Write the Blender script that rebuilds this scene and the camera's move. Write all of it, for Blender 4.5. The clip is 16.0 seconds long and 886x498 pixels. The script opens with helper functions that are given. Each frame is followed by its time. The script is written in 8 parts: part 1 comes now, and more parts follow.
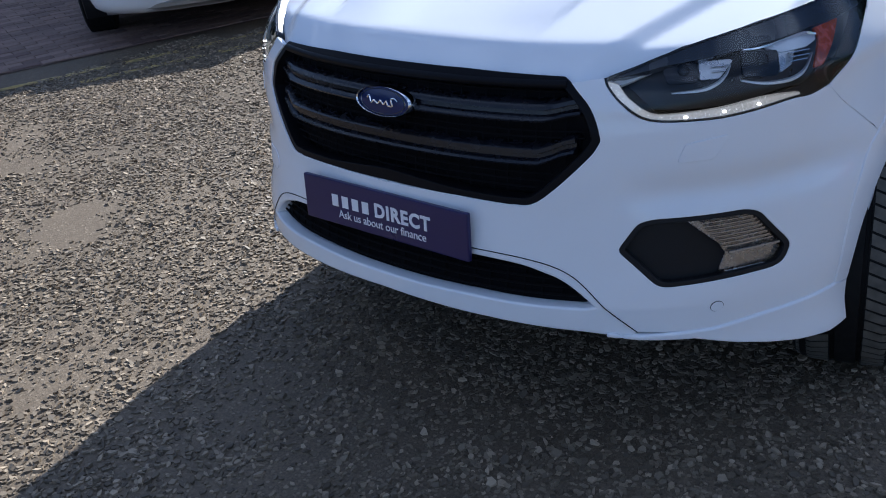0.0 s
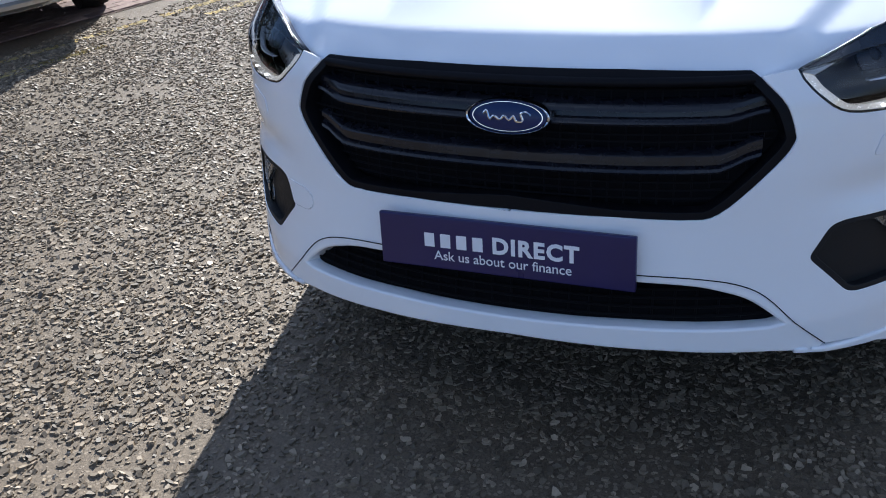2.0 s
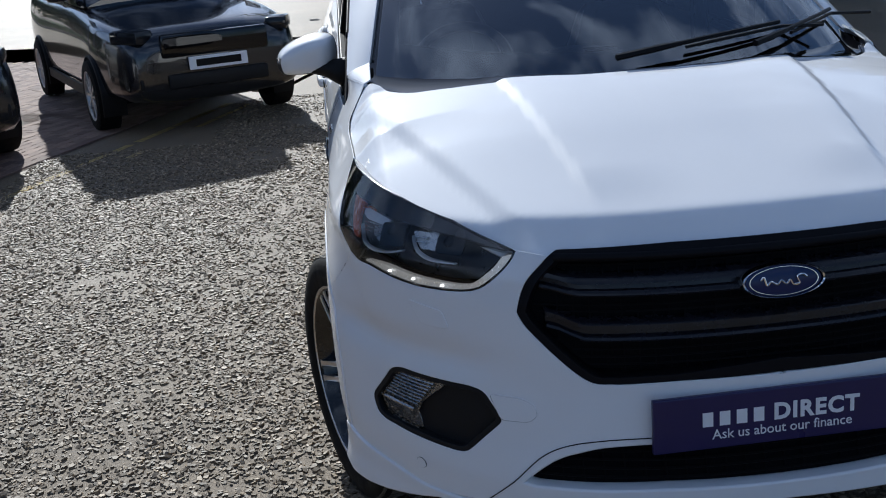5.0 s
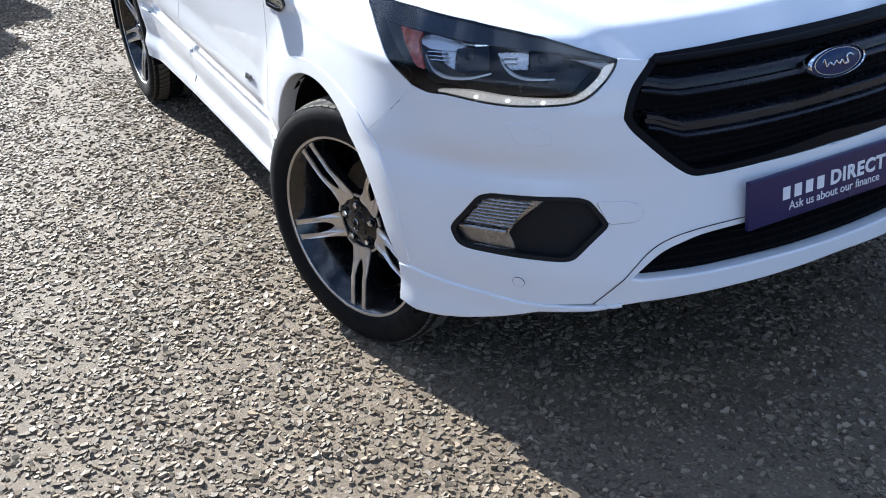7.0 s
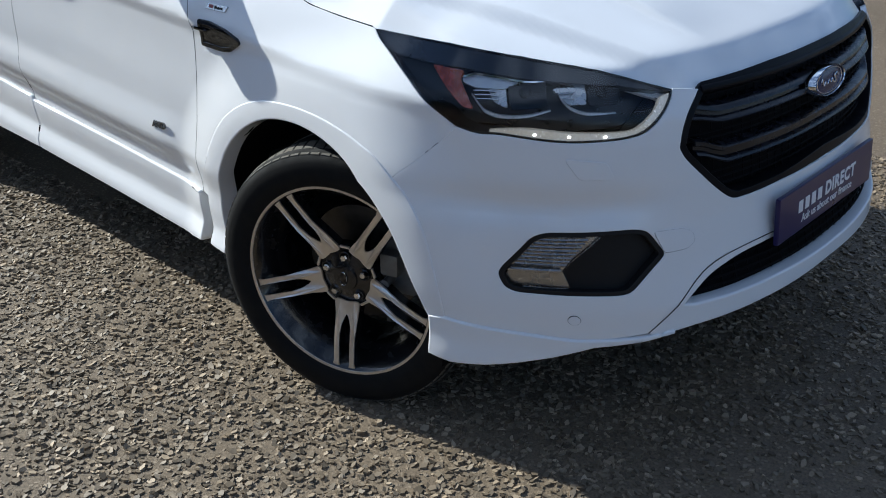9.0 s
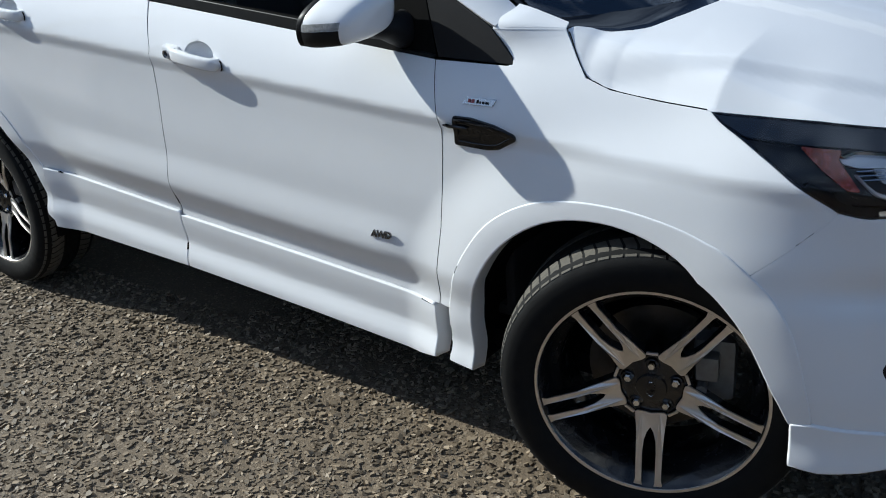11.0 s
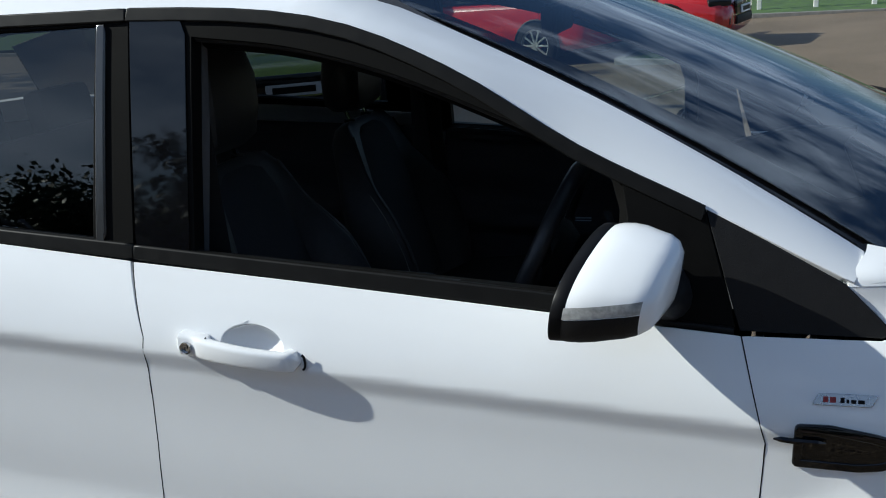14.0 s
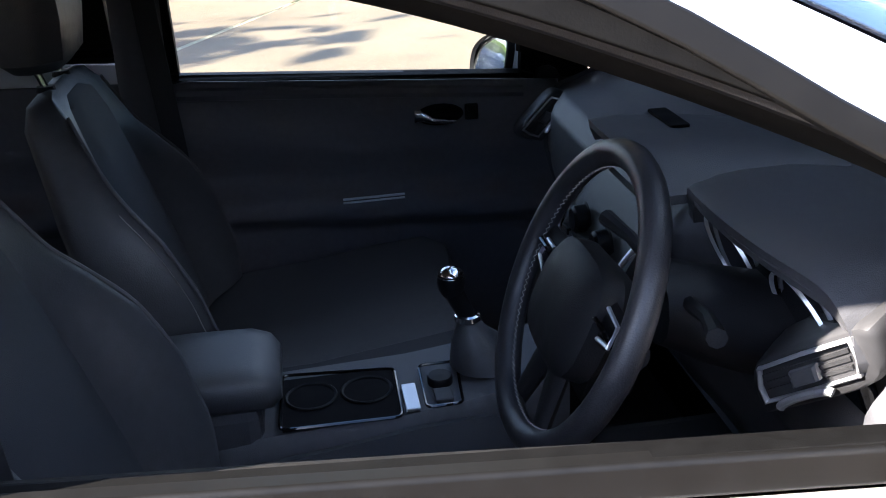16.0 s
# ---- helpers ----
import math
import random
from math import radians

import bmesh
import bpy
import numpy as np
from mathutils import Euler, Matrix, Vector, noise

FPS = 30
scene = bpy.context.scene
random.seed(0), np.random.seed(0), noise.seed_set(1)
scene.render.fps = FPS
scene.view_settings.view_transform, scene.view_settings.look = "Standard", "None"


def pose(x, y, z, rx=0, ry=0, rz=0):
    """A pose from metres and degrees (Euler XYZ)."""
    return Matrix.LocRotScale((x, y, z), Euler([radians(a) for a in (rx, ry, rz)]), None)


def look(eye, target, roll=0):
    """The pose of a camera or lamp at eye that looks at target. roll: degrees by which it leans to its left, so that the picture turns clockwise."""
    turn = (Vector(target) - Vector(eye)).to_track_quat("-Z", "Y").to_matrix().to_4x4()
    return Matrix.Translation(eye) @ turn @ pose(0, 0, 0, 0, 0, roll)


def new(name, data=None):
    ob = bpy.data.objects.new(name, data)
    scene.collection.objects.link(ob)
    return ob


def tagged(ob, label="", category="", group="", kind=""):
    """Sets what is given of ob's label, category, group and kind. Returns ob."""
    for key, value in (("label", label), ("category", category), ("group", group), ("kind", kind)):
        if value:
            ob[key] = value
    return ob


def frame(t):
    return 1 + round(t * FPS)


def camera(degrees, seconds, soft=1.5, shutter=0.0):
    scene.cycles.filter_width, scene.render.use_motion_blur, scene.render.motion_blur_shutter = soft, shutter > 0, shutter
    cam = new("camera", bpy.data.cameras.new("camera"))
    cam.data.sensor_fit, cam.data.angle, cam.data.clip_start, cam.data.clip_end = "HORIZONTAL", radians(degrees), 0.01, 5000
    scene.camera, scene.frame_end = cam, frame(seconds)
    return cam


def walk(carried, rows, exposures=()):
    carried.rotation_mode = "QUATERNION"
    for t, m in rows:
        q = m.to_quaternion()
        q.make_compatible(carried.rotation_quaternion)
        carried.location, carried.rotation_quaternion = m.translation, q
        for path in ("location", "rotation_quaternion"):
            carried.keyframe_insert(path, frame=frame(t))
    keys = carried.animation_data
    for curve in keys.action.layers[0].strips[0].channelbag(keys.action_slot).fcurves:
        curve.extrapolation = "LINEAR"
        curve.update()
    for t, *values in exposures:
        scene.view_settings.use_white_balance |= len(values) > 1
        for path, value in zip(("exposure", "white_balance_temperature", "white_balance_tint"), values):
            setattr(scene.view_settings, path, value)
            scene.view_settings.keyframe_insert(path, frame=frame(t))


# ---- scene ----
cam = camera(48.9, 16.0, soft=1.0)
PATH = [
    (0, (2.227, 1.507, 1.476), (0.943, 0.256, 0.589), -7.2),
    (0.5, (2.247, 1.299, 1.48), (0.832, 0.188, 0.606), -5.3),
    (1, (2.372, 1.065, 1.492), (0.813, 0.166, 0.619), -3.1),
    (1.5, (2.428, 0.848, 1.469), (0.846, 0.044, 0.547), -4.4),
    (2, (2.403, 0.582, 1.477), (0.805, -0.159, 0.53), -5.7),
    (2.5, (2.451, 0.368, 1.487), (0.744, -0.165, 0.593), -4.4),
    (3, (2.56, 0.147, 1.513), (0.776, -0.207, 0.68), -3.6),
    (3.5, (2.553, -0.066, 1.496), (0.745, -0.415, 0.715), -4.7),
    (3.7, (2.541, -0.167, 1.518), (0.711, -0.479, 0.773), -5.2),
    (5.8, (2.435, -1.226, 1.518), (0.654, -0.702, 0.774), -1.7),
    (6, (2.432, -1.34, 1.504), (0.701, -0.736, 0.705), -1.0),
    (6.5, (2.408, -1.569, 1.495), (0.787, -0.818, 0.596), -0.8),
    (7, (2.221, -1.69, 1.485), (0.636, -0.89, 0.565), -3.7),
    (7.5, (2.075, -1.766, 1.501), (0.536, -0.839, 0.621), -4.0),
    (8, (1.92, -1.911, 1.499), (0.515, -0.783, 0.63), -1.7),
    (8.2, (1.881, -1.986, 1.505), (0.516, -0.804, 0.643), -1.3),
    (10.3, (1.139, -2.459, 1.518), (0.097, -1.035, 0.576), -1.1),
    (10.5, (1.069, -2.498, 1.525), (0.029, -1.05, 0.62), -1.7),
    (11, (0.82, -2.51, 1.554), (-0.316, -1.087, 0.727), -4.6),
    (11.5, (0.589, -2.46, 1.566), (-0.566, -1.021, 0.794), -5.1),
    (12, (0.389, -2.468, 1.584), (-0.683, -0.925, 0.896), -4.4),
    (12.5, (0.172, -2.485, 1.601), (-0.794, -0.849, 0.976), -4.8),
    (13, (-0.024, -2.372, 1.576), (-0.994, -0.721, 0.999), -6.2),
    (13.5, (-0.263, -2.271, 1.591), (-1.102, -0.547, 1.022), -5.1),
    (14, (-0.51, -2.167, 1.593), (-1.115, -0.351, 1.012), -4.0),
    (14.5, (-0.737, -2.065, 1.606), (-1.069, -0.203, 0.955), -5.2),
    (15, (-0.889, -1.826, 1.588), (-1.122, 0.047, 0.925), -6.7),
    (15.5, (-1.038, -1.594, 1.55), (-1.045, 0.273, 0.833), -4.3),
    (16, (-1.168, -1.331, 1.512), (-0.922, 0.494, 0.731), -3.2),
]
walk(cam, [(t, look(eye, target, roll)) for t, eye, target, roll in PATH],
     [(0, 0.92, 5250, 12), (0.5, 0.88, 5250, 12), (1.0, 0.66, 5350, 12), (1.5, 0.51, 5350, 12), (2.0, 1.14, 5400, 11), (2.5, 0.80, 5400, 10), (3.0, 0.44, 5400, 9), (3.5, 0.30, 5400, 8),
      (6.0, 0.32, 5400, 10), (6.5, 0.87, 5400, 10), (7.0, 1.42, 5400, 10), (7.5, 0.90, 5400, 9), (8.0, 0.57, 5450, 6), (10.5, 0.66, 5450, 6), (11.0, 0.36, 5450, 5), (11.5, 0.27, 5500, 4), (12.0, 0.20, 5500, 4), (12.5, 0.36, 5550, 4), (13.5, 0.32, 5550, 4),
      (14.5, 0.37, 5550, 4), (15.0, 0.44, 5700, 4), (15.5, 0.46, 5900, 6), (16.0, 3.48, 6050, 16)])

# ---------------------------------------------------------------- light
SUN_FROM = Vector((-1.60, -0.335, 1.0)).normalized()
world = bpy.data.worlds.new("sky")
scene.world = world
world.use_nodes = True
wn, wl = world.node_tree.nodes, world.node_tree.links
for n in list(wn):
    wn.remove(n)
sky = wn.new("ShaderNodeTexSky")
sky.sky_type = "NISHITA"
sky.sun_disc = False
sky.sun_elevation = math.asin(SUN_FROM.z)
sky.sun_rotation = math.atan2(SUN_FROM.x, SUN_FROM.y) % (2 * math.pi)
# broken white cloud over the whole sky
wco = wn.new("ShaderNodeTexCoord")
wmap = wn.new("ShaderNodeMapping")
wmap.inputs["Scale"].default_value = (1.0, 1.0, 2.6)
wno = wn.new("ShaderNodeTexNoise")
wno.inputs["Scale"].default_value = 2.6
wno.inputs["Detail"].default_value = 8
wno.inputs["Roughness"].default_value = 0.58
wno.inputs["Distortion"].default_value = 0.35
wra = wn.new("ShaderNodeValToRGB")
wra.color_ramp.elements[0].position, wra.color_ramp.elements[1].position = 0.47, 0.73
wmi = wn.new("ShaderNodeMix")
wmi.data_type = "RGBA"
wmi.inputs["B"].default_value = (13.6, 15.0, 17.4, 1)
wbg = wn.new("ShaderNodeBackground")
wbg.inputs["Strength"].default_value = 0.05
wout = wn.new("ShaderNodeOutputWorld")
wl.new(wco.outputs["Generated"], wmap.inputs["Vector"])
wl.new(wmap.outputs["Vector"], wno.inputs["Vector"])
wl.new(wno.outputs["Fac"], wra.inputs["Fac"])
wl.new(wra.outputs["Color"], wmi.inputs["Factor"])
wtint = wn.new("ShaderNodeMix")
wtint.data_type, wtint.blend_type = "RGBA", "MULTIPLY"
wtint.inputs["Factor"].default_value = 1.0
wtint.inputs["B"].default_value = (0.86, 0.96, 1.12, 1)
wl.new(sky.outputs["Color"], wtint.inputs["A"])
wl.new(wtint.outputs["Result"], wmi.inputs["A"])
wl.new(wmi.outputs["Result"], wbg.inputs["Color"])
wl.new(wbg.outputs["Background"], wout.inputs["Surface"])

sun = new("sun", bpy.data.lights.new("sun", "SUN"))
sun.data.energy = 5.0
sun.data.angle = radians(0.53)
sun.data.color = (1.0, 0.905, 0.745)
sun.matrix_world = look(SUN_FROM * 50, (0, 0, 0))
scene.view_settings.exposure = 0.0

# ---------------------------------------------------------------- materials
def nodes_of(name):
    m = bpy.data.materials.new(name)
    m.use_nodes = True
    return m, m.node_tree.nodes, m.node_tree.links, m.node_tree.nodes["Principled BSDF"]


def plain(name, color, rough=0.5, metal=0.0, vary=0.0, scale=30.0, bump=0.0, bscale=200.0, coat=0.0, spec=0.5, speckle=0.0):
    """A paint, plastic, rubber or metal with some unevenness of tone, gloss and relief."""
    m, n, l, b = nodes_of(name)
    b.inputs["Base Color"].default_value = (*color, 1)
    b.inputs["Roughness"].default_value = rough
    b.inputs["Metallic"].default_value = metal
    b.inputs["Coat Weight"].default_value = coat
    b.inputs["Coat Roughness"].default_value = 0.03
    b.inputs["Specular IOR Level"].default_value = spec
    co = n.new("ShaderNodeTexCoord")
    if vary:
        t = n.new("ShaderNodeTexNoise")
        t.inputs["Scale"].default_value, t.inputs["Detail"].default_value = scale, 6
        l.new(co.outputs["Object"], t.inputs["Vector"])
        r = n.new("ShaderNodeMapRange")
        r.inputs["From Min"].default_value, r.inputs["From Max"].default_value = 0.3, 0.7
        r.inputs["To Min"].default_value, r.inputs["To Max"].default_value = 1 - vary, 1 + vary
        l.new(t.outputs["Fac"], r.inputs["Value"])
        mx = n.new("ShaderNodeVectorMath")
        mx.operation = "SCALE"
        mx.inputs[0].default_value = color
        l.new(r.outputs["Result"], mx.inputs["Scale"])
        l.new(mx.outputs["Vector"], b.inputs["Base Color"])
        r2 = n.new("ShaderNodeMapRange")
        r2.inputs["From Min"].default_value, r2.inputs["From Max"].default_value = 0.3, 0.7
        r2.inputs["To Min"].default_value, r2.inputs["To Max"].default_value = max(0, rough - 0.5 * vary), min(1, rough + 0.5 * vary)
        l.new(t.outputs["Fac"], r2.inputs["Value"])
        l.new(r2.outputs["Result"], b.inputs["Roughness"])
    if bump:
        t2 = n.new("ShaderNodeTexNoise")
        t2.inputs["Scale"].default_value, t2.inputs["Detail"].default_value = bscale, 3
        l.new(co.outputs["Object"], t2.inputs["Vector"])
        bp = n.new("ShaderNodeBump")
        bp.inputs["Strength"].default_value, bp.inputs["Distance"].default_value = bump, 0.002
        l.new(t2.outputs["Fac"], bp.inputs["Height"])
        l.new(bp.outputs["Normal"], b.inputs["Normal"])
    return m


def clear(name, tint=(1, 1, 1), rough=0.0, gloss=1.0, through_share=0.9, ior=1.52):
    """A thin pane: part of the light goes straight through, the rest is mirrored by Fresnel."""
    m = bpy.data.materials.new(name)
    m.use_nodes = True
    n, l = m.node_tree.nodes, m.node_tree.links
    for x in list(n):
        n.remove(x)
    tr = n.new("ShaderNodeBsdfTransparent")
    tr.inputs["Color"].default_value = (*[c * through_share for c in tint], 1)
    gl = n.new("ShaderNodeBsdfGlossy")
    gl.inputs["Roughness"].default_value = rough
    gl.inputs["Color"].default_value = (gloss, gloss, gloss, 1)
    fr = n.new("ShaderNodeFresnel")
    fr.inputs["IOR"].default_value = ior
    mx = n.new("ShaderNodeMixShader")
    out = n.new("ShaderNodeOutputMaterial")
    l.new(fr.outputs["Fac"], mx.inputs["Fac"])
    l.new(tr.outputs["BSDF"], mx.inputs[1])
    l.new(gl.outputs["BSDF"], mx.inputs[2])
    l.new(mx.outputs["Shader"], out.inputs["Surface"])
    return m


PAINT = plain("white_paint", (0.815, 0.82, 0.83), 0.55, vary=0.02, scale=3, coat=1.0, spec=0.04)
MESH_BLACK = plain("mesh_black", (0.004, 0.004, 0.0055), 0.7, spec=0.10)
BLACK_GLOSS = plain("gloss_black", (0.004, 0.004, 0.005), 0.035, spec=0.5, vary=0.04, scale=20)
MOULDING = plain("window_moulding", (0.006, 0.0058, 0.0056), 0.46, spec=0.18, vary=0.10, scale=40)
CHANNEL = plain("window_channel", (0.030, 0.030, 0.031), 0.22, spec=0.9, vary=0.05, scale=40)
BLACK_SATIN = plain("satin_black", (0.006, 0.006, 0.007), 0.42, spec=0.12, vary=0.08, scale=60, bump=0.05)
BLACK_PLASTIC = plain("black_plastic", (0.009, 0.009, 0.010), 0.55, spec=0.25, vary=0.10, scale=60, bump=0.25, bscale=600)
RUBBER = plain("tyre_rubber", (0.005, 0.005, 0.005), 0.80, spec=0.22, vary=0.25, scale=30, bump=0.2, bscale=300)
CHROME = plain("chrome", (0.75, 0.76, 0.78), 0.08, metal=1.0)
ALLOY = plain("machined_alloy", (0.74, 0.70, 0.66), 0.42, metal=1.0, vary=0.05, scale=60)
WHEEL_BLACK = plain("wheel_black", (0.006, 0.006, 0.007), 0.22, coat=0.4, vary=0.2, scale=30)
STEEL = plain("brake_steel", (0.09, 0.085, 0.08), 0.45, metal=1.0, vary=0.3, scale=25)
NAVY = plain("plate_navy", (0.020, 0.016, 0.080), 0.30, spec=0.35, coat=0.12, vary=0.06, scale=12)
WHITE_PRINT = plain("white_print", (0.82, 0.82, 0.84), 0.4)
# near-black; also stands in for the shade of gaps and hollows
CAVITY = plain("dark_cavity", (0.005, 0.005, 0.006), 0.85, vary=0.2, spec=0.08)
GLASS = clear("window_glass", (0.86, 0.93, 0.90), through_share=0.90, ior=2.3)
FRAME_BLACK = plain("frame_black", (0.0045, 0.0044, 0.0043), 0.65, spec=0.06, vary=0.15, scale=50, bump=0.1, bscale=500)
SILL = plain("dusty_rubber", (0.007, 0.0068, 0.0065), 0.7, spec=0.25, vary=0.35, scale=45, bump=0.3, bscale=500)
DARK_GLASS = clear("privacy_glass", (0.27, 0.285, 0.28), through_share=0.8, ior=1.6)
SIDE_GLASS = clear("side_glass", (0.74, 0.80, 0.78), through_share=0.95, ior=1.4)
LENS = clear("lamp_lens", (1, 1, 1), through_share=0.98, ior=1.42)


def asphalt():
    m, n, l, b = nodes_of("asphalt")
    co = n.new("ShaderNodeTexCoord")

    def noise_tex(scale, detail=4, rough=0.5):
        t = n.new("ShaderNodeTexNoise")
        t.inputs["Scale"].default_value, t.inputs["Detail"].default_value, t.inputs["Roughness"].default_value = scale, detail, rough
        l.new(co.outputs["Object"], t.inputs["Vector"])
        return t

    def ramp(src, a, b_, ca, cb):
        r = n.new("ShaderNodeValToRGB")
        r.color_ramp.elements[0].position, r.color_ramp.elements[1].position = a, b_
        r.color_ramp.elements[0].color, r.color_ramp.elements[1].color = (*ca, 1), (*cb, 1)
        l.new(src, r.inputs["Fac"])
        return r

    big = noise_tex(0.55, 5)
    fine = noise_tex(140, 5, 0.7)
    tone = ramp(big.outputs["Fac"], 0.35, 0.65, (0.121, 0.094, 0.063), (0.172, 0.134, 0.092))
    grit = ramp(fine.outputs["Fac"], 0.30, 0.72, (0.55, 0.55, 0.56), (1.40, 1.38, 1.34))
    mul = n.new("ShaderNodeMix")
    mul.data_type, mul.blend_type = "RGBA", "MULTIPLY"
    mul.inputs["Factor"].default_value = 1.0
    l.new(tone.outputs["Color"], mul.inputs["A"])
    l.new(grit.outputs["Color"], mul.inputs["B"])
    # the stone chippings
    vo = n.new("ShaderNodeTexVoronoi")
    vo.inputs["Scale"].default_value = 75
    vo.inputs["Randomness"].default_value = 1.0
    l.new(co.outputs["Object"], vo.inputs["Vector"])
    chip = ramp(vo.outputs["Distance"], 0.34, 0.40, (1, 1, 1), (0, 0, 0))
    pick = n.new("ShaderNodeSeparateColor")
    l.new(vo.outputs["Color"], pick.inputs["Color"])
    some = ramp(pick.outputs["Red"], 0.34, 0.46, (0, 0, 0), (1, 1, 1))
    both = n.new("ShaderNodeMath")
    both.operation = "MULTIPLY"
    l.new(chip.outputs["Color"], both.inputs[0])
    l.new(some.outputs["Color"], both.inputs[1])
    stone = ramp(pick.outputs["Green"], 0.0, 1.0, (0.14, 0.110, 0.076), (0.27, 0.215, 0.150))
    mx = n.new("ShaderNodeMix")
    mx.data_type = "RGBA"
    l.new(both.outputs["Value"], mx.inputs["Factor"])
    l.new(mul.outputs["Result"], mx.inputs["A"])
    l.new(stone.outputs["Color"], mx.inputs["B"])
    l.new(mx.outputs["Result"], b.inputs["Base Color"])
    b.inputs["Roughness"].default_value = 0.65
    b.inputs["Specular IOR Level"].default_value = 0.25
    h = n.new("ShaderNodeMath")
    h.operation = "ADD"
    half = n.new("ShaderNodeMath")
    half.operation = "MULTIPLY"
    half.inputs[1].default_value = 0.35
    l.new(both.outputs["Value"], half.inputs[0])
    l.new(half.outputs["Value"], h.inputs[0])
    l.new(fine.outputs["Fac"], h.inputs[1])
    bp = n.new("ShaderNodeBump")
    bp.inputs["Strength"].default_value, bp.inputs["Distance"].default_value = 0.8, 0.0035
    l.new(h.outputs["Value"], bp.inputs["Height"])
    l.new(bp.outputs["Normal"], b.inputs["Normal"])
    return m


ASPHALT = asphalt()
GRILLE_BLACK = plain("grille_black", (0.006, 0.006, 0.008), 0.4, spec=0.10, vary=0.1, scale=20)
BAR_BLACK = plain("bar_black", (0.009, 0.009, 0.013), 0.26, vary=0.15, scale=30, spec=0.4)
BADGE_BLUE = plain("badge_blue", (0.006, 0.016, 0.080), 0.25, coat=0.2, spec=0.3, vary=0.05)
REFLECTOR = plain("lamp_silver", (0.55, 0.55, 0.55), 0.28, metal=0.9, vary=0.1, scale=60)
FOG_GREY = plain("fog_grey", (0.36, 0.355, 0.35), 0.24, metal=0.8, vary=0.15, scale=60)
LAMP_DARK = plain("lamp_black", (0.010, 0.010, 0.012), 0.35, vary=0.2, scale=40)
LID = plain("lamp_lid_grey", (0.020, 0.022, 0.030), 0.24, vary=0.10, scale=15, coat=0.5)
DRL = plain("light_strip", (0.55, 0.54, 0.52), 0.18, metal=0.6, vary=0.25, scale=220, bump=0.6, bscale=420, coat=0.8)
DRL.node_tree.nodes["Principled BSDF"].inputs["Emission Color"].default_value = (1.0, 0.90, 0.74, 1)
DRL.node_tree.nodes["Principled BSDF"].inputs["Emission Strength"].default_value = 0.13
BRACKET = plain("bracket_silver", (0.88, 0.89, 0.91), 0.25, metal=0.15, vary=0.05, scale=60, coat=0.6)
LED = plain("led_spot", (0.9, 0.88, 0.84), 0.2)
LED.node_tree.nodes["Principled BSDF"].inputs["Emission Color"].default_value = (1.0, 0.93, 0.82, 1)
LED.node_tree.nodes["Principled BSDF"].inputs["Emission Strength"].default_value = 1.6
AMBER = plain("amber_plastic", (0.50, 0.065, 0.010), 0.22, vary=0.35, scale=80, coat=0.6)
BADGE_CHROME = plain("badge_chrome", (0.16, 0.165, 0.18), 0.15, metal=1.0)
CHROME_DARK = plain("dark_chrome", (0.55, 0.56, 0.58), 0.20, metal=1.0)
PROJ_GLASS = plain("projector_glass", (0.016, 0.017, 0.020), 0.06, spec=0.35)
INDICATOR = plain("indicator_clear", (0.35, 0.35, 0.34), 0.10, vary=0.25, scale=150, coat=1.0)
MIRROR = plain("mirror_silver", (0.85, 0.86, 0.87), 0.01, metal=1.0)
BADGE_RED = plain("badge_red", (0.25, 0.02, 0.02), 0.3)


def stones():
    """Stone chippings: each of its own tone, some of them washed pale, some dark."""
    m, n, l, b = nodes_of("stone_chippings")
    geo = n.new("ShaderNodeNewGeometry")
    r = n.new("ShaderNodeValToRGB")
    e = r.color_ramp.elements
    e[0].position, e[0].color = 0.0, (0.092, 0.072, 0.049, 1)
    e[1].position, e[1].color = 1.0, (0.39, 0.308, 0.210, 1)
    for pos, c in ((0.25, (0.134, 0.105, 0.071, 1)), (0.6, (0.194, 0.153, 0.104, 1)), (0.85, (0.277, 0.219, 0.149, 1))):
        q = e.new(pos)
        q.color = c
    l.new(geo.outputs["Random Per Island"], r.inputs["Fac"])
    co = n.new("ShaderNodeTexCoord")
    t = n.new("ShaderNodeTexNoise")
    t.inputs["Scale"].default_value, t.inputs["Detail"].default_value = 260, 4
    l.new(co.outputs["Object"], t.inputs["Vector"])
    mr = n.new("ShaderNodeMapRange")
    mr.inputs["To Min"].default_value, mr.inputs["To Max"].default_value = 0.75, 1.25
    l.new(t.outputs["Fac"], mr.inputs["Value"])
    mx = n.new("ShaderNodeVectorMath")
    mx.operation = "SCALE"
    l.new(r.outputs["Color"], mx.inputs[0])
    l.new(mr.outputs["Result"], mx.inputs["Scale"])
    l.new(mx.outputs["Vector"], b.inputs["Base Color"])
    b.inputs["Roughness"].default_value = 0.58
    b.inputs["Specular IOR Level"].default_value = 0.28
    bp = n.new("ShaderNodeBump")
    bp.inputs["Strength"].default_value, bp.inputs["Distance"].default_value = 0.35, 0.0012
    l.new(t.outputs["Fac"], bp.inputs["Height"])
    l.new(bp.outputs["Normal"], b.inputs["Normal"])
    return m


STONE = stones()

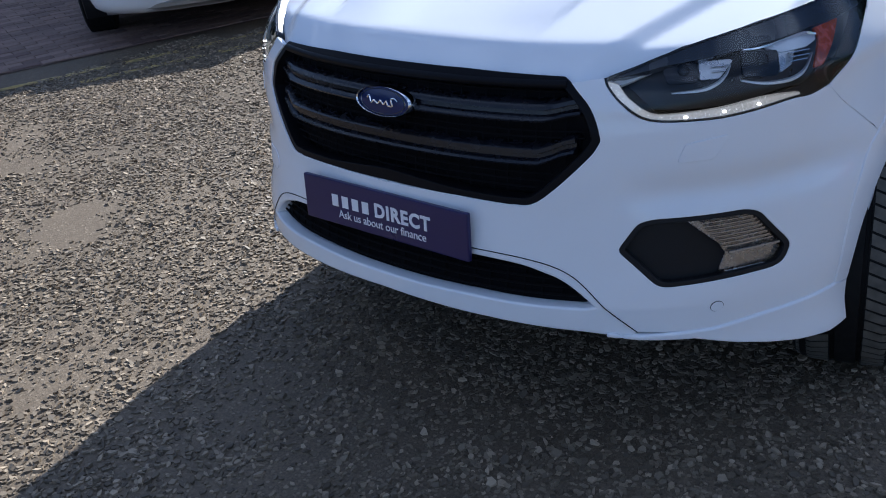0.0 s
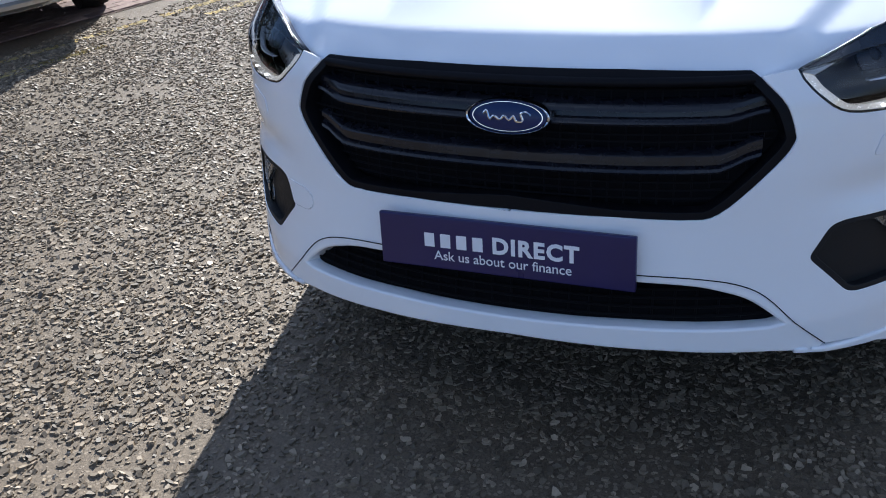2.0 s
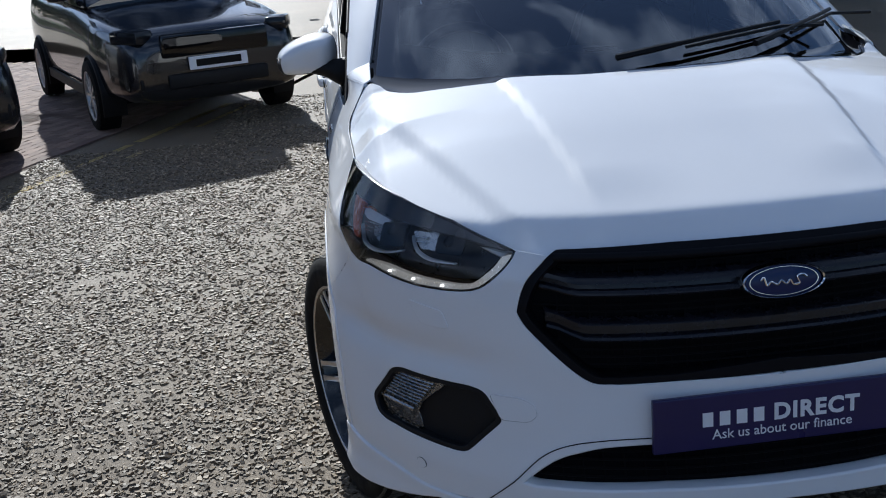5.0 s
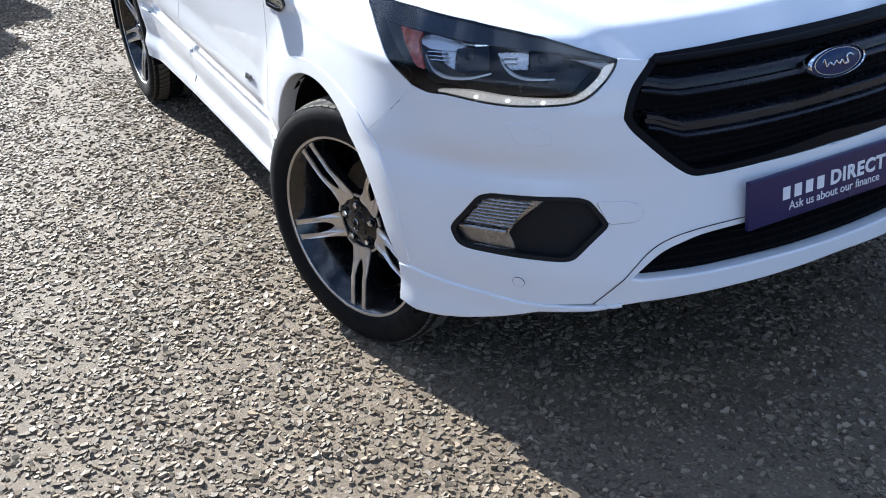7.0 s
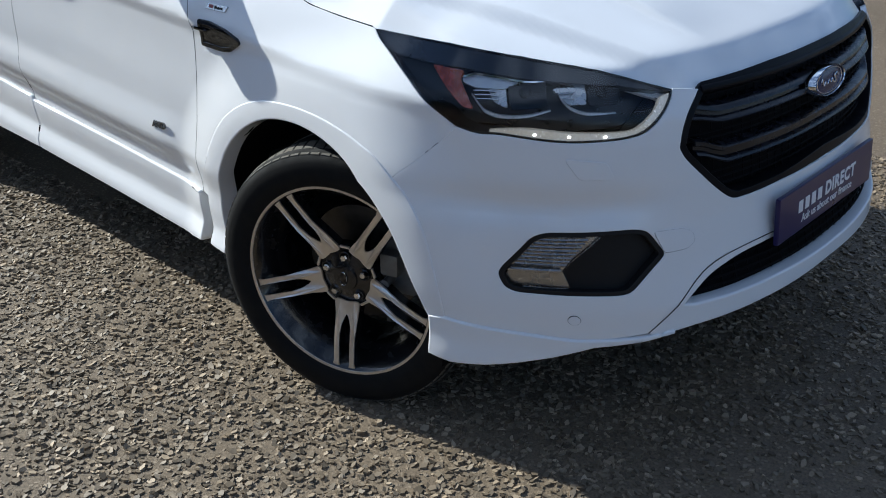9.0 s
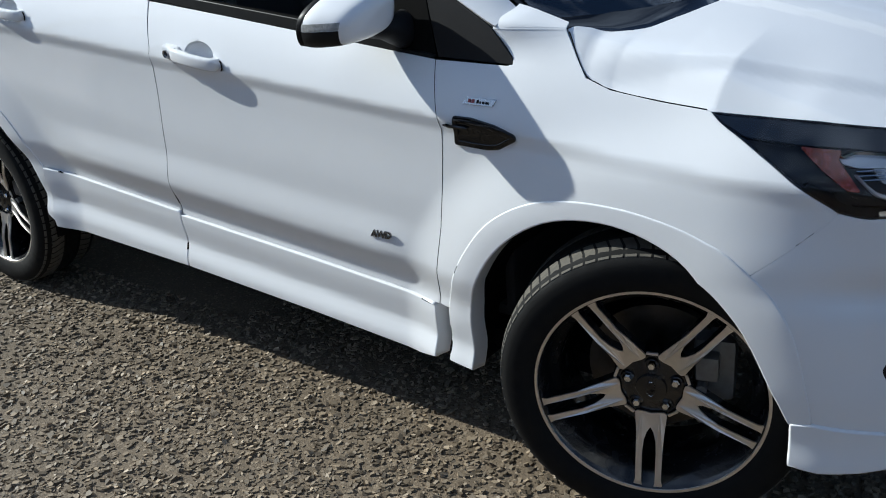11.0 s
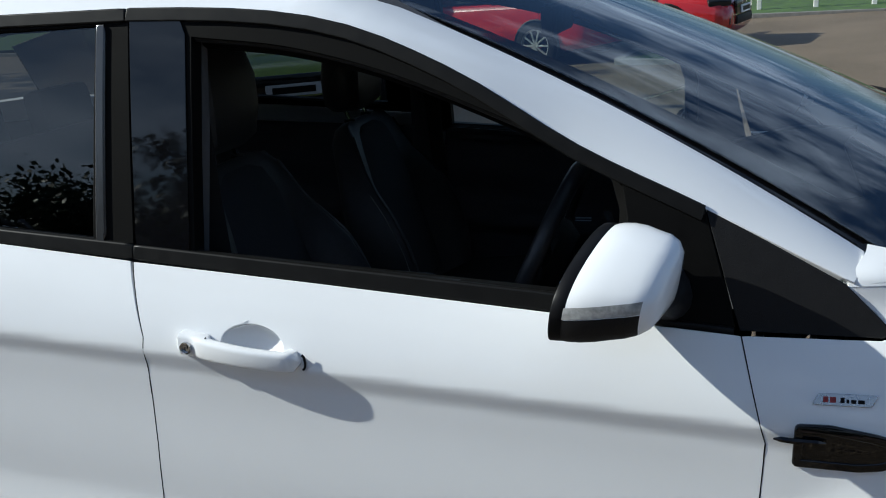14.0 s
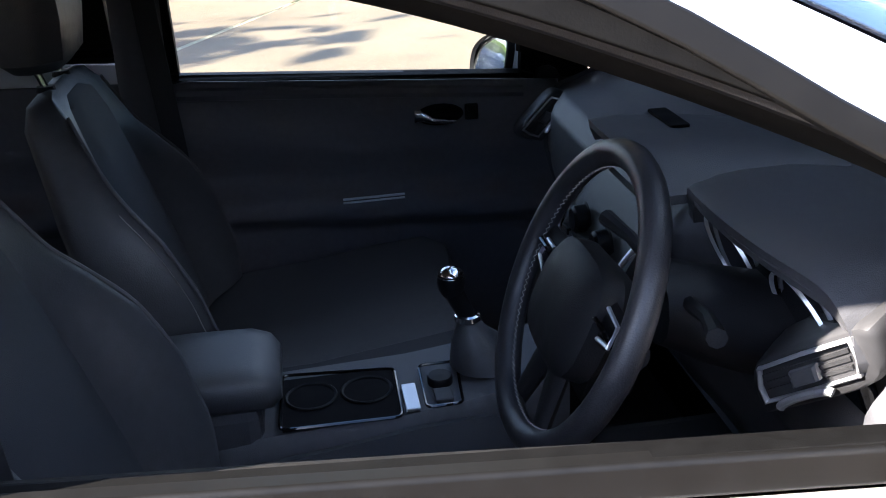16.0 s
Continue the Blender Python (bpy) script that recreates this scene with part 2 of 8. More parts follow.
LINING = plain("door_lining_plastic", (0.092, 0.090, 0.099), 0.6, vary=0.10, scale=80, bump=0.3, bscale=700)
FABRIC = plain("seat_fabric", (0.034, 0.037, 0.044), 0.85, vary=0.15, scale=90, bump=0.5, bscale=900)
LEATHER = plain("seat_leather", (0.046, 0.047, 0.051), 0.48, vary=0.12, scale=60, bump=0.25, bscale=420)
DASH = plain("dash_plastic", (0.056, 0.057, 0.063), 0.55, vary=0.10, scale=80, bump=0.3, bscale=700)
DASH_GREY = plain("dash_grey", (0.026, 0.026, 0.028), 0.55, vary=0.08, scale=80, bump=0.2, bscale=700)
CARPET = plain("dark_carpet", (0.024, 0.024, 0.027), 0.95, vary=0.3, scale=200, bump=0.6, bscale=900)
HEADLINER = plain("headliner", (0.35, 0.34, 0.32), 0.9, vary=0.06, scale=90, bump=0.2, bscale=900)
CUSHION = plain("cushion_cloth", (0.023, 0.024, 0.028), 0.9, vary=0.15, scale=90, bump=0.5, bscale=900)
WHEEL_LEATHER = plain("wheel_leather", (0.020, 0.020, 0.023), 0.42, vary=0.12, scale=60, bump=0.25, bscale=420)
STITCH = plain("seam_thread", (0.28, 0.27, 0.25), 0.8)
SATIN_SILVER = plain("satin_silver", (0.58, 0.59, 0.61), 0.30, metal=0.7)
SCREEN = plain("screen_glass", (0.006, 0.007, 0.010), 0.08, coat=1.0, vary=0.2, scale=10)
BELT = plain("belt_webbing", (0.012, 0.012, 0.013), 0.7, vary=0.15, scale=200, bump=0.3, bscale=900)
PIPING = plain("piping_grey", (0.09, 0.09, 0.095), 0.38, vary=0.1, scale=60)


def foliage(name, dark, light, scale=9.0):
    m, n, l, b = nodes_of(name)
    geo = n.new("ShaderNodeNewGeometry")
    r = n.new("ShaderNodeValToRGB")
    r.color_ramp.elements[0].color, r.color_ramp.elements[1].color = (*dark, 1), (*light, 1)
    l.new(geo.outputs["Random Per Island"], r.inputs["Fac"])
    l.new(r.outputs["Color"], b.inputs["Base Color"])
    b.inputs["Roughness"].default_value = 0.5
    return m


LEAF = foliage("leaves", (0.018, 0.032, 0.010), (0.060, 0.085, 0.025))
GRASS = plain("grass", (0.050, 0.095, 0.018), 0.85, vary=0.45, scale=6, bump=1.0, bscale=60)
BARK = plain("bark", (0.09, 0.07, 0.05), 0.9, vary=0.4, scale=20, bump=0.8, bscale=60)
KERB = plain("kerb_stone", (0.17, 0.165, 0.155), 0.85, vary=0.2, scale=12, bump=0.5, bscale=120)
LINE_PAINT = plain("line_paint", (0.50, 0.46, 0.34), 0.8, vary=0.3, scale=30, bump=0.4, bscale=150)
YELLOW_PAINT = plain("yellow_line_paint", (0.50, 0.385, 0.15), 0.8, vary=0.4, scale=25, bump=0.4, bscale=150)
BLOCK = plain("block_paving", (0.17, 0.115, 0.09), 0.85, vary=0.25, scale=14, bump=0.5, bscale=160)
RED_PAINT = plain("red_paint", (0.42, 0.012, 0.012), 0.25, vary=0.03, scale=4, coat=1.0)
BLACK_PAINT = plain("black_paint", (0.010, 0.010, 0.012), 0.22, vary=0.05, scale=4, coat=1.0)
LIME_PAINT = plain("lime_paint", (0.42, 0.52, 0.10), 0.25, vary=0.03, scale=4, coat=1.0)
SILVER_TRIM = plain("silver_trim", (0.50, 0.50, 0.50), 0.35, metal=0.8, vary=0.05)
PLATE_YELLOW = plain("plate_yellow", (0.62, 0.47, 0.06), 0.4)
POLE = plain("galvanised_pole", (0.16, 0.165, 0.17), 0.5, metal=0.6, vary=0.2, scale=10)
WHITE_POST = plain("white_post", (0.72, 0.72, 0.70), 0.6, vary=0.1, scale=10)


def blocks(name, source):
    """Paving blocks, each of its own tone."""
    m, n, l, b = nodes_of(name)
    info = n.new("ShaderNodeObjectInfo" if source == "object" else "ShaderNodeNewGeometry")
    r = n.new("ShaderNodeValToRGB")
    r.color_ramp.elements[0].color, r.color_ramp.elements[1].color = (0.12, 0.075, 0.06, 1), (0.24, 0.165, 0.13, 1)
    l.new(info.outputs["Random" if source == "object" else "Random Per Island"], r.inputs["Fac"])
    co = n.new("ShaderNodeTexCoord")
    t = n.new("ShaderNodeTexNoise")
    t.inputs["Scale"].default_value, t.inputs["Detail"].default_value = 45, 5
    l.new(co.outputs["Object"], t.inputs["Vector"])
    mr = n.new("ShaderNodeMapRange")
    mr.inputs["To Min"].default_value, mr.inputs["To Max"].default_value = 0.65, 1.35
    l.new(t.outputs["Fac"], mr.inputs["Value"])
    mx = n.new("ShaderNodeVectorMath")
    mx.operation = "SCALE"
    l.new(r.outputs["Color"], mx.inputs[0])
    l.new(mr.outputs["Result"], mx.inputs["Scale"])
    l.new(mx.outputs["Vector"], b.inputs["Base Color"])
    b.inputs["Roughness"].default_value = 0.85
    bp = n.new("ShaderNodeBump")
    bp.inputs["Strength"].default_value, bp.inputs["Distance"].default_value = 0.5, 0.003
    l.new(t.outputs["Fac"], bp.inputs["Height"])
    l.new(bp.outputs["Normal"], b.inputs["Normal"])
    return m


BLOCK_PIECE, BLOCK_ISLE = blocks("paving_block", "object"), blocks("paving_block_rest", "island")
# ---------------------------------------------------------------- builders
from mathutils.geometry import delaunay_2d_cdt


def part(name, shape, material, parent, label="", smooth_shade=False):
    """Links a bmesh (or a mesh) as one mesh object under a thing or a part."""
    if isinstance(shape, bmesh.types.BMesh):
        me = bpy.data.meshes.new(name)
        bmesh.ops.recalc_face_normals(shape, faces=shape.faces)
        shape.to_mesh(me)
        shape.free()
    else:
        me = shape
    if smooth_shade:
        me.shade_smooth()
        me.set_sharp_from_angle(angle=radians(38))
    if not me.materials:
        me.materials.append(material)
    ob = new(name, me)
    ob.parent = parent
    if label:
        ob["label"] = label
    return ob


def mesh_of(name, verts, faces):
    me = bpy.data.meshes.new(name)
    me.from_pydata([tuple(map(float, v)) for v in verts], [], [tuple(map(int, q)) for q in faces])
    me.validate()
    me.update()
    return me


def inside(poly, p):
    """Which points p (n x 2) lie inside a polygon."""
    x, y = p[:, 0], p[:, 1]
    got = np.zeros(len(p), bool)
    a = np.asarray(poly)
    for (x0, y0), (x1, y1) in zip(a, np.roll(a, -1, 0)):
        cross = (y0 > y) != (y1 > y)
        with np.errstate(divide="ignore", invalid="ignore"):
            got ^= cross & (x < (x1 - x0) * (y - y0) / (y1 - y0) + x0)
    return got


def area2(poly):
    a = np.asarray(poly, float)
    b = np.roll(a, -1, 0)
    return float((a[:, 0] * b[:, 1] - b[:, 0] * a[:, 1]).sum())


def rounded(poly, r, n=4):
    """The polygon with its corners rounded by about r."""
    a = np.asarray(poly, float)
    out = []
    for i in range(len(a)):
        p, c, q = a[i - 1], a[i], a[(i + 1) % len(a)]
        d0, d1 = p - c, q - c
        l0, l1 = np.linalg.norm(d0), np.linalg.norm(d1)
        k0, k1 = min(r, 0.45 * l0) / max(l0, 1e-9), min(r, 0.45 * l1) / max(l1, 1e-9)
        s, e = c + d0 * k0, c + d1 * k1
        for t in np.linspace(0, 1, n):
            out.append((1 - t) ** 2 * s + 2 * t * (1 - t) * c + t * t * e)
    return np.array(out)


def smooth_line(pts, n=8):
    """A Catmull-Rom line through the points."""
    p = np.asarray(pts, float)
    q = np.vstack([2 * p[0] - p[1], p, 2 * p[-1] - p[-2]])
    out = []
    for i in range(1, len(q) - 2):
        for t in np.linspace(0, 1, n, endpoint=False):
            a, b, c, d = q[i - 1], q[i], q[i + 1], q[i + 2]
            out.append(0.5 * (2 * b + (c - a) * t + (2 * a - 5 * b + 4 * c - d) * t * t + (3 * b - a - 3 * c + d) * t ** 3))
    out.append(p[-1])
    return np.array(out)


def shrink(poly, d):
    """The polygon moved inwards by d."""
    a = np.asarray(poly, float)
    s = 1 if area2(a) > 0 else -1
    e = np.roll(a, -1, 0) - a
    nrm = np.stack([-e[:, 1], e[:, 0]], 1) * s
    nrm /= np.linalg.norm(nrm, axis=1)[:, None] + 1e-12
    m = nrm + np.roll(nrm, 1, 0)
    m /= np.maximum((m * m).sum(1)[:, None] / 2, 0.35)
    return a + m * d


def denser(poly, step):
    a = np.asarray(poly, float)
    out = []
    for p, q in zip(a, np.roll(a, -1, 0)):
        k = max(1, int(math.ceil(np.linalg.norm(q - p) / step)))
        out += [p + (q - p) * i / k for i in range(k)]
    return np.array(out)


def skin(name, poly, fn, material, parent, step=2.5, holes=(), gap=0.22, lip=0.014, label="", lift=0.0, hole_lip=0.02, round_edge=0.002):
    """A panel: the part of the surface fn(u, v) inside a polygon of the (u, v) plane, with rounded, turned-in edges."""
    outer = np.asarray(poly, float)
    if area2(outer) < 0:
        outer = outer[::-1]
    loops = [denser(shrink(outer, gap), step * 0.8)]
    for h in holes:
        h = np.asarray(h, float)
        loops.append(denser(h if area2(h) > 0 else h[::-1], step * 0.8))
    lo, hi = outer.min(0), outer.max(0)
    gx, gy = np.meshgrid(np.arange(lo[0] + step / 2, hi[0], step), np.arange(lo[1] + step / 2, hi[1], step))
    pts = np.stack([gx.ravel(), gy.ravel()], 1)
    keep = inside(loops[0], pts)
    for h in loops[1:]:
        keep &= ~inside(h, pts)
    pts = pts[keep]
    edge = np.vstack(loops)
    # drop grid points that crowd an edge
    if len(pts):
        near = np.full(len(pts), 1e9)
        for k in range(0, len(edge), 400):
            near = np.minimum(near, ((pts[:, None] - edge[None, k:k + 400]) ** 2).sum(2).min(1))
        pts = pts[near > (0.4 * step) ** 2]
    allp = np.vstack([edge, pts]) if len(pts) else edge
    cons, at = [], 0
    for lp in loops:
        cons += [(at + i, at + (i + 1) % len(lp)) for i in range(len(lp))]
        at += len(lp)
    got = delaunay_2d_cdt([Vector(p) for p in allp], cons, [], 0, 1e-6)
    uv = np.array([tuple(v) for v in got[0]])
    tri = np.array([tuple(t) for t in got[2] if len(t) == 3])
    mid = uv[tri].mean(1)
    ok = inside(loops[0], mid)
    for h in loops[1:]:
        ok &= ~inside(h, mid)
    tri = tri[ok]

    def where(q):
        return fn(q[:, 0], q[:, 1])

    e = 0.05
    nrm = np.cross(where(uv + [e, 0]) - where(uv - [e, 0]), where(uv + [0, e]) - where(uv - [0, e]))
    nrm /= np.linalg.norm(nrm, axis=1)[:, None] + 1e-12
    pos = where(uv)
    mid3 = pos.mean(0) - np.array([-1.2, 0, 0.55])
    if (nrm * mid3).sum(1).mean() < 0:
        nrm, tri = -nrm, tri[:, ::-1]
    pos = pos + lift * nrm
    a, b, c = pos[tri[:, 0]], pos[tri[:, 1]], pos[tri[:, 2]]
    flip = (np.cross(b - a, c - a) * nrm[tri[:, 0]]).sum(1) < 0
    tri[flip] = tri[flip][:, ::-1]
    verts, norms, faces = list(pos), list(nrm), [tuple(t) for t in tri]
    # turned-in edges along every open border
    count = {}
    for t in faces:
        for i in range(3):
            k = (t[i], t[(i + 1) % 3])
            count[k] = count.get(k, 0) + 1
    border = [k for k in count if (k[1], k[0]) not in count]
    out_dir = {}
    for i, j in border:
        d = np.cross(pos[j] - pos[i], (nrm[i] + nrm[j]) / 2)
        d /= np.linalg.norm(d) + 1e-12
        for k in (i, j):
            out_dir[k] = out_dir.get(k, 0) + d
    ring = {}
    r = round_edge
    for k, d in out_dir.items():
        d = d / (np.linalg.norm(d) + 1e-12)
        p, nn = pos[k], nrm[k]
        ids = []
        for off, nv in ((p + d * r * 0.7 - nn * r * 0.3, nn * 0.7 + d * 0.7), (p + d * r - nn * r, d), (p + d * r - nn * lip, d)):
            ids.append(len(verts))
            verts.append(off)
            norms.append(nv / np.linalg.norm(nv))
        ring[k] = ids
    for i, j in border:
        chain_i, chain_j = [i] + ring[i], [j] + ring[j]
        for s in range(3):
            faces.append((chain_j[s], chain_i[s], chain_i[s + 1], chain_j[s + 1]))
    me = bpy.data.meshes.new(name)
    me.from_pydata([tuple(map(float, v)) for v in verts], [], [tuple(map(int, q)) for q in faces])
    me.shade_smooth()
    me.normals_split_custom_set_from_vertices([tuple(map(float, v)) for v in norms])
    me.materials.append(material)
    return part(name, me, material, parent, label)


def prism(outline, depth, z0=0.0, bevel=0.0):
    """A flat outline (x, y) given thickness along z, as a bmesh."""
    bm = bmesh.new()
    vs = [bm.verts.new((x, y, z0)) for x, y in outline]
    f = bm.faces.new(vs)
    ex = bmesh.ops.extrude_face_region(bm, geom=[f])
    bmesh.ops.translate(bm, verts=[g for g in ex["geom"] if isinstance(g, bmesh.types.BMVert)], vec=(0, 0, depth))
    if bevel:
        bmesh.ops.bevel(bm, geom=list(bm.edges), offset=bevel, segments=2, affect="EDGES", profile=0.6)
    return bm


def box(sx, sy, sz, bevel=0.0, at=(0, 0, 0), segs=2):
    bm = bmesh.new()
    bmesh.ops.create_cube(bm, size=1)
    bmesh.ops.scale(bm, verts=bm.verts, vec=(sx, sy, sz))
    if bevel:
        bmesh.ops.bevel(bm, geom=list(bm.edges), offset=bevel, segments=segs, affect="EDGES", profile=0.6)
    bmesh.ops.translate(bm, verts=bm.verts, vec=at)
    return bm


def spun(profile, n=48, axis="y"):
    """A profile of (radius, height) pairs turned round an axis."""
    bm = bmesh.new()
    rings = []
    for r, h in profile:
        ring = []
        for k in range(n):
            a = 2 * math.pi * k / n
            c, s = r * math.cos(a), r * math.sin(a)
            ring.append(bm.verts.new({"y": (c, h, s), "z": (c, s, h), "x": (h, c, s)}[axis]))
        rings.append(ring)
    for a, b in zip(rings, rings[1:]):
        for k in range(n):
            bm.faces.new((a[k], a[(k + 1) % n], b[(k + 1) % n], b[k]))
    return bm


def tube(points, radius, n=8, closed=False):
    """A round bar along a line; radius may be a number or one for each point."""
    pts = [Vector(p) for p in points]
    rad = [float(radius)] * len(pts) if isinstance(radius, (int, float)) else [float(r) for r in radius]
    bm = bmesh.new()
    rings = []
    up = None
    for i, p in enumerate(pts):
        if closed:
            d = pts[(i + 1) % len(pts)] - pts[i - 1]
        else:
            d = pts[min(i + 1, len(pts) - 1)] - pts[max(i - 1, 0)]
        d.normalize()
        if up is None:
            up = d.orthogonal().normalized()
        up = (up - d * up.dot(d)).normalized()
        side = d.cross(up)
        rings.append([bm.verts.new(p + rad[i] * (math.cos(2 * math.pi * k / n) * up + math.sin(2 * math.pi * k / n) * side)) for k in range(n)])
    pairs = list(zip(rings, rings[1:])) + ([(rings[-1], rings[0])] if closed else [])
    for a, b in pairs:
        for k in range(n):
            bm.faces.new((a[k], a[(k + 1) % n], b[(k + 1) % n], b[k]))
    if not closed:
        bm.faces.new(rings[0][::-1])
        bm.faces.new(rings[-1])
    return bm


def moved(bm, m):
    bmesh.ops.transform(bm, matrix=m, verts=bm.verts)
    return bm


def joined(*bms):
    """Several bmeshes as one."""
    out = bmesh.new()
    for b in bms:
        me = bpy.data.meshes.new("tmp")
        b.to_mesh(me)
        b.free()
        out.from_mesh(me)
        bpy.data.meshes.remove(me)
    return out


def lofted(rings, cap=True):
    """A skin over rings of points with equal counts."""
    bm = bmesh.new()
    rv = [[bm.verts.new(tuple(map(float, p))) for p in r] for r in rings]
    n = len(rv[0])
    for a, b in zip(rv, rv[1:]):
        for k in range(n):
            bm.faces.new((a[k], a[(k + 1) % n], b[(k + 1) % n], b[k]))
    if cap:
        bm.faces.new(rv[0][::-1])
        bm.faces.new(rv[-1])
    return bm

# ---------------------------------------------------------------- body shape
# car frame: x forward from the front axle, y to the car's left, z up
XC, NN = 0.15, 2.35          # where the nose begins to round in, and how square it is
WB = -2.68                   # rear axle
ARCHES = (-0.04, -2.66)      # middles of the wheel arches


def smooth(a, b, v):
    t = np.clip((np.asarray(v, float) - a) / (b - a), 0, 1)
    return t * t * (3 - 2 * t)


def nose_x(z):
    """How far forward the middle of the nose reaches at a height."""
    return np.interp(z, [0.18, 0.25, 0.31, 0.38, 0.44, 0.52, 0.63, 0.73, 0.80, 0.84, 0.90, 1.00, 1.2],
                     [0.79, 0.865, 0.888, 0.891, 0.886, 0.862, 0.836, 0.822, 0.810, 0.798, 0.770, 0.69, 0.52])


def crease(x):
    return 0.91 - 0.055 * (np.asarray(x) + 0.3)


def clad_z(x):
    """Height of the joint between door and lower cladding."""
    return 0.432 - 0.0500 * (np.asarray(x) + 0.535)


def flank(x, z):
    """Half width of the body side, without the rounding of the nose."""
    x, z = np.asarray(x, float), np.asarray(z, float)
    cr = crease(x)
    t = 0.5 * (z - cr + np.sqrt((z - cr) ** 2 + 0.005 ** 2))
    y = 0.852 - 0.27 * t - 1.6 * t * t
    below = np.maximum(cr - z, 0)
    y = y - 0.0075 * smooth(-0.004, 0.040, below) + 0.006 * smooth(0.07, 0.24, below)
    back = smooth(-0.20, -0.52, x)
    q = z - clad_z(x)
    # a ridge above the cladding that fades out before the rear wheel
    ridge = 0.010 * smooth(-2.22, -1.75, x) * smooth(-0.45, -0.72, x)
    y = y + back * (ridge * smooth(0.215, 0.125, q) - (0.022 + ridge) * smooth(0.118, 0.015, q))
    # lower cladding and the skirt
    low = -0.007 * smooth(-0.015, -0.095, q) + 0.018 * smooth(-0.085, -0.150, q)
    y = y + back * low + (1 - back) * (-0.005 * smooth(0.47, 0.37, z) + 0.011 * smooth(0.36, 0.28, z))
    for cx in ARCHES:
        r = np.hypot(x - cx, z - 0.34)
        y = y + 0.026 * smooth(0.62, 0.43, r) * smooth(1.02, 0.85, z)
    y = y - 0.026 * smooth(-0.35, 0.10, x) * smooth(0.84, 0.98, z)
    # the wing rises to meet the windscreen pillar
    g = 0.786 - 0.155 * (z - 1.038) - 0.09 * np.maximum(z - 1.038, 0) ** 2
    y = y + smooth(-0.17, -0.385, x) * smooth(-0.70, -0.50, x) * smooth(0.99, 1.12, z) * np.maximum(g - y, 0)
    # waist narrows to the rear, shoulders pulled in over the front
    y = y - 0.05 * smooth(-2.3, -3.6, x) ** 2
    return y


def body(u, z):
    """A point of the body's outer skin. |u| up to 90: round the nose, past 90: 100 for each metre back along the side. u < 0: the car's right."""
    u, z = np.asarray(u, float), np.asarray(z, float)
    a = np.abs(u)
    th = np.radians(np.clip(a, 0, 90))
    x0 = nose_x(z)
    # a shallow hollow between the headlight and the fog lamp
    hollow = 1 - 0.016 * np.exp(-((z - 0.672) / 0.036) ** 2) * smooth(30, 46, a) * smooth(92, 66, a)
    x_n = XC + (x0 - XC) * hollow * np.maximum(np.cos(th), 1e-9) ** (2 / NN)
    x = np.where(a > 90, XC - (a - 90) / 100, x_n)
    w = flank(x, z)
    y = w * hollow * np.where(a > 90, 1.0, np.maximum(np.sin(th), 1e-12) ** (2 / NN))
    return np.stack([x, np.sign(u) * y, z + 0 * x], -1)


def u_of_y(y, z):
    """u of a nose point, by its y."""
    s = abs(y) / float(flank(0.45, z))
    return math.copysign(math.degrees(math.asin(min(1, s ** (NN / 2)))), y)


def u_at(x, z, side):
    if x <= XC:
        return side * (90 + (XC - x) * 100)
    c = (x - XC) / (float(nose_x(z)) - XC)
    return side * math.degrees(math.acos(min(1, c ** (NN / 2))))


def glasshouse(x, z):
    """Half width of doors' upper part and side glass."""
    z = np.asarray(z, float)
    return 0.788 - 0.155 * (z - 1.038) - 0.09 * np.maximum(z - 1.038, 0) ** 2 - 0.05 * smooth(-2.2, -3.6, x) ** 2 + 0 * z
# ---------------------------------------------------------------- ground
TILT = 0.020                 # the yard falls a little towards the back of the car


def ground_z(x):
    return TILT * (x + 1.25)


bm = bmesh.new()
xs = [-300, -60, -20, -8, -4, -2, 0, 2, 4, 8, 20, 60, 300]
grid = [[bm.verts.new((x, y, TILT * (max(-8, min(8, x)) + 1.25))) for y in xs] for x in xs]
for i in range(len(xs) - 1):
    for j in range(len(xs) - 1):
        bm.faces.new((grid[i][j], grid[i + 1][j], grid[i + 1][j + 1], grid[i][j + 1]))
ground = part("ground", bm, ASPHALT, None)
tagged(ground, "worn grey asphalt yard with pale stone chippings", "ground", kind="structure")

# ---------------------------------------------------------------- the car: painted panels
car = new("car")
tagged(car, "white compact SUV with gloss black grille and alloy wheels, parked", "car")


def bfn(u, v):
    return body(u, np.asarray(v) / 100)


def U(x, z):
    """|u| of a body point by x and z."""
    return (u_at(x, z, 1), 100 * z)


def V(y, z):
    """|u| of a nose point by y and z."""
    return (u_of_y(y, z), 100 * z)


def both(half):
    """A closed outline over the nose from its left half, given from the lower middle to the upper middle."""
    h = np.asarray(half, float)
    return np.vstack([h, (h * [-1, 1])[::-1]])


def sided(pts, s):
    return np.asarray(pts, float) * [s, 1]


def sl(*pts, n=6):
    return [tuple(p) for p in smooth_line(pts, n)]


